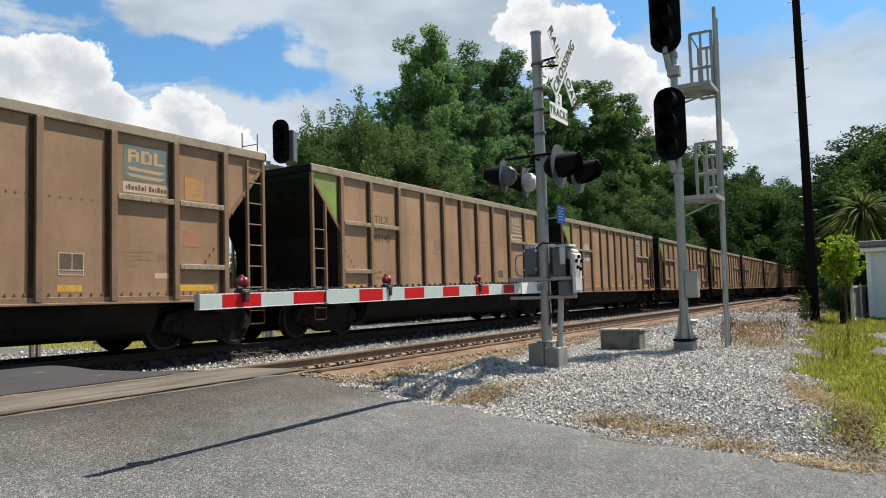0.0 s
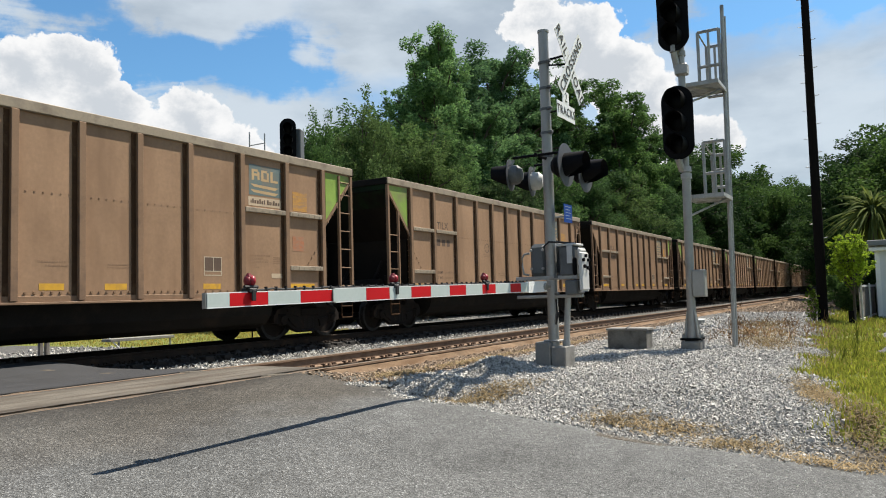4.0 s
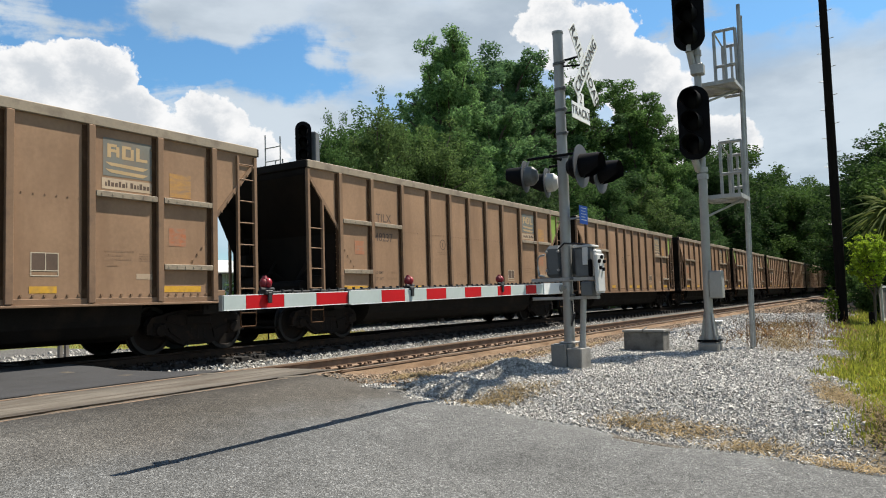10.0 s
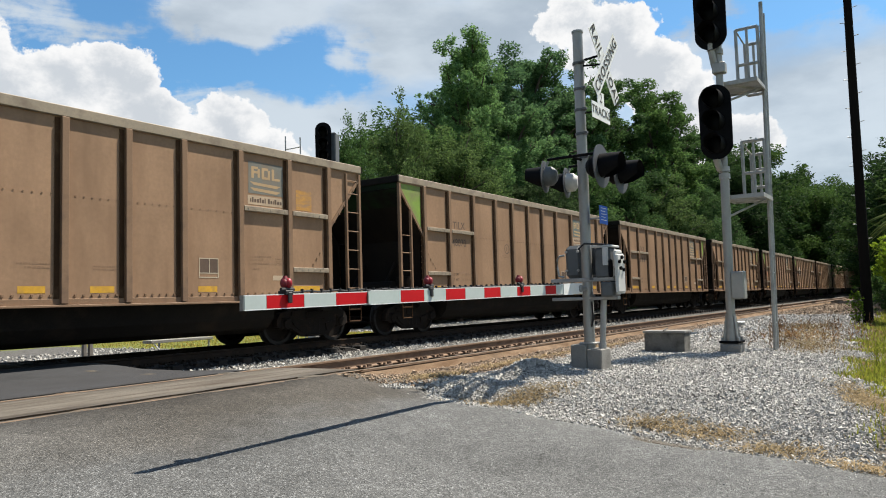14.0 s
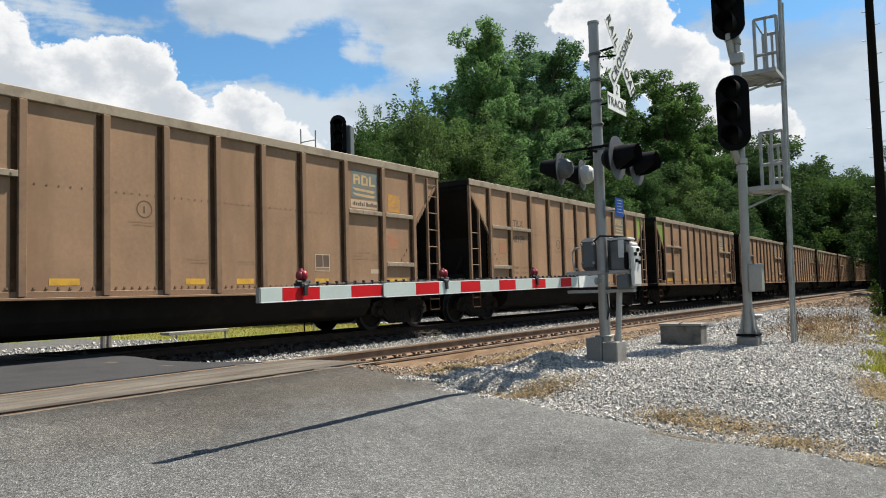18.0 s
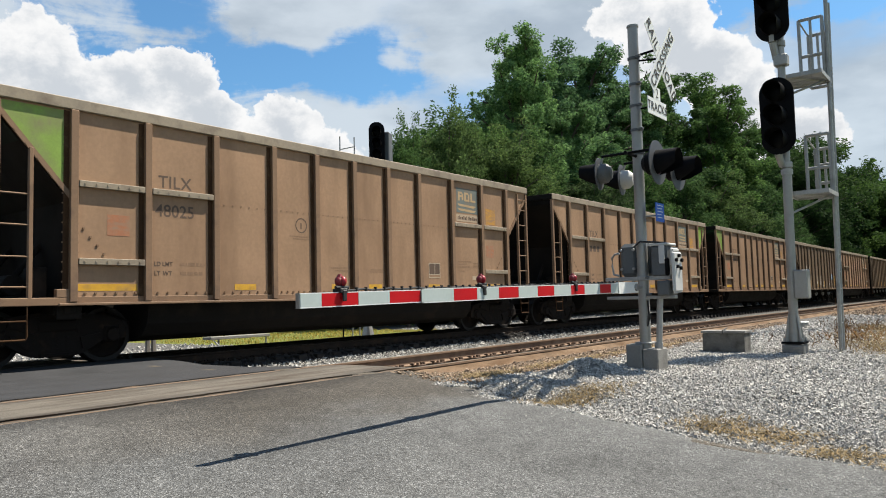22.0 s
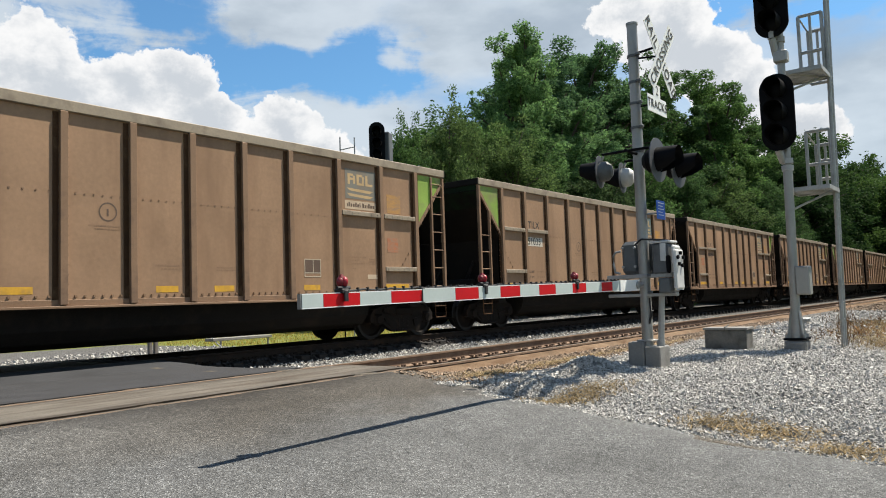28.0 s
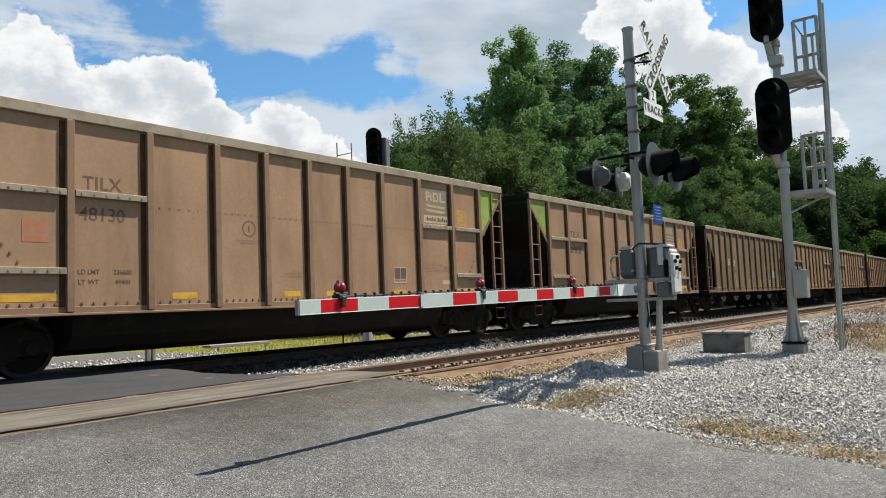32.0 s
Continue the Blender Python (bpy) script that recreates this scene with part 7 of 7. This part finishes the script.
    for a, b in ((-0.6, 3.4), (7.4, 3.4)):
        pts = [(-11.9, a, 3.86), (14.4, a, 3.86), (14.4, b, 5.0), (-11.9, b, 5.0)]
        low = [roof.verts.new(p) for p in pts]
        top = [roof.verts.new((p[0], p[1], p[2] + 0.1)) for p in pts]
        roof.faces.new(low)
        roof.faces.new(top)
        for k in range(4):
            roof.faces.new((low[k], low[(k + 1) % 4], top[(k + 1) % 4], top[k]))
    part("roof", roof, M_PALE_ROOF, shed, "pale metal roof")
    long_shed = thing("long_shed", (2.0, 50.0, -0.6), "long low pale metal shed with a flat fascia", "building", "sheds beyond the tracks")
    part("wall", boxes((-24, 21, -0.1, 6, 0, 4.2)), M_WHITE_METAL, long_shed)
    rib_tall = to_mesh("sheet_rib", boxes((-0.04, 0.04, -0.16, -0.1, 0.1, 4.2)), M_WHITE_METAL)
    for k in range(90):
        part("sheet_rib", rib_tall, None, long_shed, at=(-24 + k * 0.5, 0, 0))
    part("fascia", boxes((-24.3, 21.3, -0.5, 6.4, 4.2, 4.5), bevel=0.02), M_PALE_ROOF, long_shed)
    for x, y in ((20.4, 20.8),):
        post = thing("marker_stake", (x, y, lie_at(x, y)), "thin dark metal stake beyond the far track", "stake")
        part("shaft", rods(((0, 0, -0.1), (0, 0, 0.95), 0.03)), M_POLE, post)
    rail = thing("barrier_rail", (16.3, 22.0, lie_at(16.3, 22.0)), "low grey barrier rail on short posts beyond the far track", "barrier")
    part("beam", boxes((-1.1, 1.45, -0.06, 0.42, 0.32, 0.42), bevel=0.012), M_CONCRETE, rail)
    for x in (-0.75, 1.3):
        part("post", rods(((x, 0, -0.1), (x, 0, 0.36), 0.035)), M_GALV, rail)
    part("brace", rods(((-0.75, -0.02, 0.1), (-1.1, -0.02, 0.44), 0.025)), M_WHITE_SIGN, rail)
    for dx in (0.0, 0.2):
        stub = thing("marker_post", (12.9 + dx, 22.0, lie_at(12.9, 22.0)), "short grey timber marker post beyond the far track", "post", "posts beyond the track")
        part("shaft", boxes((-0.06, 0.06, -0.06, 0.06, -0.2, 0.48), bevel=0.015), M_WOOD_GREY, stub)


build_crossing_signal()
build_gate_arm()
build_track_signal()
build_far_signal()
build_small_things()

# ---- trees and grass ----
def leaf_cloud(rng, centres, radii, n, size, squash=0.8):
    """Leaves as small bent quads, strewn over clumps, denser towards their skin."""
    k = rng.choice(len(centres), n, p=radii ** 2 / (radii ** 2).sum())
    d = rng.normal(size=(n, 3))
    d /= np.linalg.norm(d, axis=1)[:, None]
    d *= (radii[k] * np.where(rng.uniform(0, 1, n) < 0.74, rng.uniform(0.35, 1.05, n) ** 0.6, np.minimum(np.abs(rng.normal(0, 0.8, n)), 1.35)))[:, None]
    d[:, 2] *= squash
    p = centres[k] + d
    a = rng.normal(size=(n, 3))
    a[:, 2] *= 0.5
    a /= np.linalg.norm(a, axis=1)[:, None]
    b = np.cross(a, rng.normal(size=(n, 3)) + d * 0.6)
    b /= np.linalg.norm(b, axis=1)[:, None] + 1e-9
    s = size * rng.uniform(0.6, 1.35, n)
    la, lb = a * s[:, None], b * (s * 0.55)[:, None]
    v = np.stack([p - la, p + lb * 0.9 - la * 0.1, p + la, p - lb * 0.9 + la * 0.1], 1).reshape(-1, 3)
    return v, np.arange(n * 4).reshape(n, 4)


def tree_variant(seed, height, spread, leaves, leaf, mat, bare=0.25, upright=1.0):
    """Trunk with limbs, and a lumpy crown with gaps. Returns the two meshes."""
    rng = np.random.default_rng(seed)
    bm = bmesh.new()
    p, r = Vector((0, 0, -0.3)), height * 0.022
    trunk = [p]
    for k in range(6):
        p = p + Vector((rng.normal() * 0.02 * height, rng.normal() * 0.02 * height, height * 0.13))
        trunk.append(p)
    for k, (a, b) in enumerate(zip(trunk, trunk[1:])):
        add_rod(bm, a, b, r * (1 - k * 0.14), r * (1 - (k + 1) * 0.14), seg=8)
    centres, radii = [], []
    n_limb = 38
    for k in range(n_limb):
        f = bare + (1 - bare) * (k + rng.uniform(0, 1)) / n_limb
        i = min(int(f * 6 * 0.92), 5)
        root = trunk[i].lerp(trunk[i + 1], rng.uniform(0, 1))
        ang = k * 2.4 + rng.uniform(-0.4, 0.4)
        width = spread * (math.sin(math.pi * min(1, (f - bare * 0.7) / (1.08 - bare * 0.7)) ** 0.8) ** 0.7) * rng.uniform(0.65, 1.1)
        top = Vector((math.cos(ang) * width, math.sin(ang) * width, height * f * rng.uniform(0.93, 1.03) * upright))
        mid = root.lerp(top, 0.5) + Vector((0, 0, 0.03 * height))
        add_rod(bm, root, mid, r * 0.32, r * 0.2, seg=5)
        add_rod(bm, mid, top, r * 0.2, r * 0.07, seg=5)
        centres.append(np.array(root.lerp(mid, 0.6)))
        radii.append(spread * 0.12 * rng.uniform(0.6, 1.2))
        for t, w in ((0.0, 0.8), (0.35, 0.95), (0.7, 1.0), (1.0, 0.8)):
            for _ in range(2):
                centres.append(np.array(mid.lerp(top, t)) + rng.normal(size=3) * spread * 0.11)
                radii.append(spread * 0.158 * w * rng.uniform(0.5, 1.3))
    for _ in range(10):
        centres.append(np.array(trunk[-1]) + np.array((rng.normal() * spread * 0.16, rng.normal() * spread * 0.16, height * rng.uniform(-0.02, 0.17))))
        radii.append(spread * rng.uniform(0.13, 0.2))
    v, f = leaf_cloud(rng, np.array(centres), np.array(radii), leaves, leaf)
    v[:, 2] = np.maximum(v[:, 2], 0.1)
    return to_mesh("trunk", bm, M_BARK), raw_mesh("crown", v, f, mat)


def plant(name, meshes, x, y, scale, turn, label, category, group, widen=1.0):
    ob = thing(name, (x, y, lie_at(x, y)), label, category, group)
    ob.rotation_euler.z = turn
    ob.scale = (scale * widen, scale * widen, scale)
    part("trunk", meshes[0], None, ob)
    part("crown", meshes[1], None, ob)
    return ob


TALL = [tree_variant(21 + k, 24.0, 5.4, 80000, 0.132, (M_LEAF_TALL, M_LEAF_TALL, M_LEAF)[k], 0.18) for k in range(3)]
ROUND = [tree_variant(31 + k, 14.0, 4.8, 46000, 0.108, (M_LEAF, M_LEAF_OLIVE, M_LEAF)[k], 0.12) for k in range(3)]
DARK = [tree_variant(41 + k, 12.0, 5.5, 64000, 0.118, M_LEAF_DARK, 0.10) for k in range(2)]
SHRUB = [tree_variant(51 + k, 5.0, 3.2, 11000, 0.10, M_LEAF, 0.03) for k in range(2)]

LOW_DARK = tree_variant(57, 5.0, 3.2, 11000, 0.12, M_LEAF_DARK, 0.03)

# x, y, height: the wood beyond the tracks
WOOD_TALL = ((51.9, 32.0, 25.2), (60.7, 34.5, 25.2), (58.0, 29.5, 19.5), (69.4, 33.0, 29.0), (77.0, 31.0, 26.8), (84.0, 32.0, 27.0), (90.0, 29.0, 28.5), (99.0, 29.5, 27.5), (108.0, 28.0, 25.5), (66.0, 42.0, 24.0), (92.0, 42.0, 28.0))
WOOD_ROUND = ((31.7, 27.1, 12.0), (36.2, 27.2, 13.8), (45.0, 31.0, 15.2), (40.5, 30.0, 12.6), (42.5, 27.0, 13.6), (47.0, 28.5, 14.5), (47.5, 36.0, 17.0), (53.0, 26.0, 12.0), (62.0, 26.0, 13.0), (72.0, 26.0, 14.0), (82.0, 25.5, 14.0), (93.0, 25.0, 15.0),
              (104.0, 25.0, 16.0), (118.0, 26.5, 22.0), (130.0, 28.0, 26.0), (142.0, 26.0, 22.0), (158.0, 30.0, 30.0), (175.0, 27.0, 26.0), (200.0, 30.0, 30.5), (220.0, 26.0, 29.0), (245.0, 29.0, 34.0), (262.0, 24.0, 33.0), (300.0, 28.0, 38.0), (235.0, 19.0, 28.0),
              (330.0, 22.0, 40.0), (330.0, 8.0, 36.0), (280.0, 4.0, 30.0), (40.0, 65.6, 17.0), (29.6, 59.6, 15.8), (20.8, 67.0, 21.0), (9.6, 70.0, 18.3), (27.0, 64.0, 15.0), (37.0, 62.0, 15.5), (33.0, 68.0, 14.0), (45.0, 62.0, 16.0))
WOOD_SHRUB = [(30.0 + 3.4 * k + 0.8 * math.sin(k * 3.1), 30.5 + 1.6 * math.sin(k * 1.7) + 0.05 * k, 4.2 + 1.2 * math.sin(k * 2.3)) for k in range(41)]
NEAR_DARK = ((66.0, 0.0, 12.6), (60.0, -0.4, 10.6), (55.0, -3.0, 11.8), (50.0, -4.0, 11.5), (68.0, -0.8, 12.4), (44.0, -7.5, 11.0), (84.0, -0.8, 12.0), (98.0, 3.5, 13.0), (115.0, 4.0, 16.0), (150.0, 18.0, 20.5), (200.0, 18.5, 26.0), (140.0, 4.0, 18.0), (160.0, 5.0, 22.0))

rnd = random.Random(5)
for k, (x, y, h) in enumerate(WOOD_TALL):
    plant("tall_tree", TALL[(0, 1, 0, 0, 2, 2, 2, 2, 2, 1, 2)[k]], x, y, h / 24.6, rnd.uniform(0, 6.28), "tall broadleaf tree with a full green crown beyond the tracks", "tree", "trees beyond the tracks", 0.82 if k == 0 else rnd.uniform(0.95, 1.12))
for k, (x, y, h) in enumerate(WOOD_ROUND):
    plant("broadleaf_tree", ROUND[k % 3] if x < 112 else DARK[k % 2], x, y, h / (14.4 if x < 112 else 12.3), rnd.uniform(0, 6.28), "green broadleaf tree in the wood beyond the tracks", "tree", "trees beyond the tracks", (0.48, 0.66, 0.8, 0.8)[k] if k < 4 else rnd.uniform(0.9, 1.15))
for k, (x, y, h) in enumerate(WOOD_SHRUB):
    plant("shrub", SHRUB[k % 2], x, y, h / 5.0, rnd.uniform(0, 6.28), "dense green shrub at the foot of the wood", "shrub", "shrubs below the wood", rnd.uniform(0.9, 1.2))
for k, (x, y, h) in enumerate(NEAR_DARK):
    plant("oak_tree", DARK[k % 2], x, y, h / 12.3, rnd.uniform(0, 6.28), "dark green oak tree beside the near track", "tree", "oaks beside the near track", rnd.uniform(0.95, 1.15))

for k, (x, y, h) in enumerate(((36.0, 1.1, 1.9), (41.0, 1.5, 2.4), (47.0, 0.9, 3.2), (55.0, 1.2, 3.6), (38.0, 0.2, 2.6))):
    plant("verge_shrub", LOW_DARK, x, y, h / 5.0, 1.1 * k, "dark green shrub on the verge beside the near track", "shrub", "shrubs on the verge", 0.9)

YOUNG = tree_variant(61, 2.85, 0.66, 4200, 0.05, M_LEAF_BRIGHT, 0.56)
plant("young_tree", YOUNG, 26.6, 1.02, 1.0, 0.4, "young bright green tree beside the board fence", "tree", "")
TUFT = tree_variant(62, 1.15, 0.22, 500, 0.05, M_LEAF_BRIGHT, 0.02)
plant("bush", TUFT, 25.6, 2.05, 1.0, 1.2, "small bright green bush beside the utility pole", "bush", "")


def build_palm():
    """Fan of arching fronds over a short stem."""
    palm = thing("palm_shrub", (41.0, 0.4, lie_at(41.0, 0.4)), "shaggy green palm with arching fronds", "palm")
    part("stem", rods(((0, 0, -0.2), (0.1, 0, 4.75), 0.2, 0.16), seg=10), M_BARK, palm)
    rng = np.random.default_rng(9)
    for _ in range(290):
        a, e = rng.uniform(0, 6.28), rng.uniform(-0.8, 1.45)
        n, ln = 6, rng.uniform(1.3, 2.8)
        p, way = Vector((0.1, 0, 4.75)), Vector((math.cos(a) * math.cos(e), math.sin(a) * math.cos(e), math.sin(e)))
        side = way.cross(Vector((0, 0, 1))).normalized()
        bm, row = bmesh.new(), []
        for i in range(n + 1):
            t = i / n
            w = 0.012 + 0.055 * math.sin(math.pi * min(1, t * 1.02)) * (1 - 0.3 * t)
            lift = Vector((0, 0, -1.25 * t * t))
            c = p + way * ln * t + lift
            row.append((bm.verts.new(c - side * w + Vector((0, 0, -0.05))), bm.verts.new(c), bm.verts.new(c + side * w + Vector((0, 0, -0.05)))))
        for q, s in zip(row, row[1:]):
            bm.faces.new((q[0], q[1], s[1], s[0]))
            bm.faces.new((q[1], q[2], s[2], s[1]))
        part("frond", bm, M_PALM, palm)


build_palm()


def grass_mesh(name, n, region, want, tall, mat, label, seed, lean=0.5, limit=1.0):
    """Blades of grass, single bent slips, where the zone has them."""
    rng = np.random.default_rng(seed)
    x0, x1, y0, y1 = region
    x, y = rng.uniform(x0, x1, n * 3), rng.uniform(y0, y1, n * 3)
    clump = 0.5 + 0.5 * np.sin(x * 3.1 + 1.7 * np.sin(y * 2.3)) * np.sin(y * 3.7 + 1.3 * np.sin(x * 1.9))
    z = zones(x, y)[want]
    ok = rng.uniform(0, limit, n * 3) < z * (0.35 + 0.65 * clump)
    x, y, clump = x[ok][:n], y[ok][:n], clump[ok][:n]
    n = len(x)
    h = tall * rng.uniform(0.4, 1.25, n) * (0.55 + 0.7 * clump)
    a = rng.uniform(0, 2 * math.pi, n)
    w = rng.uniform(0.0025, 0.006, n) * (1 + x / 14)
    side = np.stack([np.cos(a), np.sin(a), np.zeros(n)], 1) * w[:, None]
    b = rng.uniform(0, 2 * math.pi, n)
    out = np.stack([np.cos(b), np.sin(b), np.zeros(n)], 1) * (h * lean * rng.uniform(0.2, 1.0, n))[:, None]
    p = np.stack([x, y, lie(x, y) - 0.01], 1)
    up = np.stack([np.zeros(n), np.zeros(n), h], 1)
    v = np.stack([p - side, p + side, p + out * 0.35 + up * 0.6 + side * 0.8, p + out * 0.35 + up * 0.6 - side * 0.8, p + out + up], 1).reshape(-1, 3)
    i = np.arange(n) * 5
    f = np.concatenate([np.stack([i, i + 1, i + 2], 1), np.stack([i, i + 2, i + 3], 1), np.stack([i + 3, i + 2, i + 4], 1)])
    tagged(new(name, raw_mesh(name, v, f, mat)), label, "grass", kind="stuff")


grass_mesh("grass", 60000, (7.3, 18.0, -5.0, 2.4), 1, 0.085, M_GRASS, "green grass growing beside the gravel", 1)
grass_mesh("grass", 42000, (18.0, 48.0, -7.0, 3.4), 1, 0.14, M_GRASS, "green grass around the side building", 2)
grass_mesh("dry_grass", 9000, (6.9, 12.0, -5.0, 5.2), 2, 0.045, M_DRY_GRASS, "dry straw-coloured grass along the road edge", 3, 1.2)
grass_mesh("dry_grass", 5000, (12.0, 24.0, 0.0, 3.6), 2, 0.10, M_DRY_GRASS, "dry straw-coloured grass in the gravel", 4, 1.0)
grass_mesh("dry_grass", 9000, (14.0, 26.0, 1.2, 4.4), 2, 0.07, M_WEED, "low brown dead growth in the gravel", 8, 1.0)
grass_mesh("dry_grass", 12000, (7.0, 18.0, -5.0, 2.8), 1, 0.06, M_GRASS_PALE, "yellowing grass among the green blades", 6, 0.9)
grass_mesh("dry_grass", 9000, (18.0, 40.0, -6.0, 3.8), 1, 0.12, M_GRASS_PALE, "yellowing grass around the side building", 7, 0.8)
grass_mesh("grass", 7000, (6.0, 45.0, 22.0, 34.0), 1, 0.08, M_GRASS, "sunlit grass beyond the far track", 5)
grass_mesh("dry_grass", 14000, (6.0, 45.0, 20.0, 34.0), 1, 0.10, M_GRASS_PALE, "straw-coloured grass beyond the far track", 8)


def weeds(name, x, y, n, tall, mat, label, seed, spread=0.3):
    rng = np.random.default_rng(seed)
    ob = thing(name, (x, y, lie_at(x, y)), label, "weed", "weeds by the signals")
    bm = bmesh.new()
    for _ in range(n):
        px, py = rng.normal(0, spread, 2)
        h = tall * rng.uniform(0.5, 1.2)
        q = Vector((px, py, 0))
        for k in range(3):
            q2 = q + Vector((rng.normal(0, 0.04), rng.normal(0, 0.04), h / 3))
            add_rod(bm, q, q2, 0.006, 0.004, seg=4)
            if k:
                add_rod(bm, q2, q2 + Vector((rng.normal(0, 0.08), rng.normal(0, 0.08), 0.08)), 0.006, 0.002, seg=3)
            q = q2
    tagged(part("stem_clump", bm, mat, ob), kind="stuff")


weeds("dead_weed", 14.7, 2.5, 9, 0.85, M_WEED, "rust-brown dead weed stalks beside the ladder", 1, 0.10)
weeds("dead_weed", 17.5, 2.4, 34, 0.18, M_WEED, "low rust-brown dead weeds in the gravel", 2, 0.6)
weeds("dead_weed", 20.0, 2.6, 34, 0.20, M_WEED, "low rust-brown dead weeds in the gravel", 3, 0.8)
weeds("dead_weed", 16.2, 3.1, 40, 0.14, M_WEED, "low rust-brown dead weeds in the gravel", 6, 0.7)
weeds("dead_weed", 22.5, 2.9, 46, 0.22, M_WEED, "low rust-brown dead weeds in the gravel", 7, 0.9)
weeds("green_weed", 12.6, 0.75, 10, 0.42, M_GRASS, "thin green weed at the grass edge", 4, 0.10)
weeds("green_weed", 14.2, 0.55, 8, 0.55, M_GRASS, "thin green weed at the grass edge", 5, 0.08)


motions()
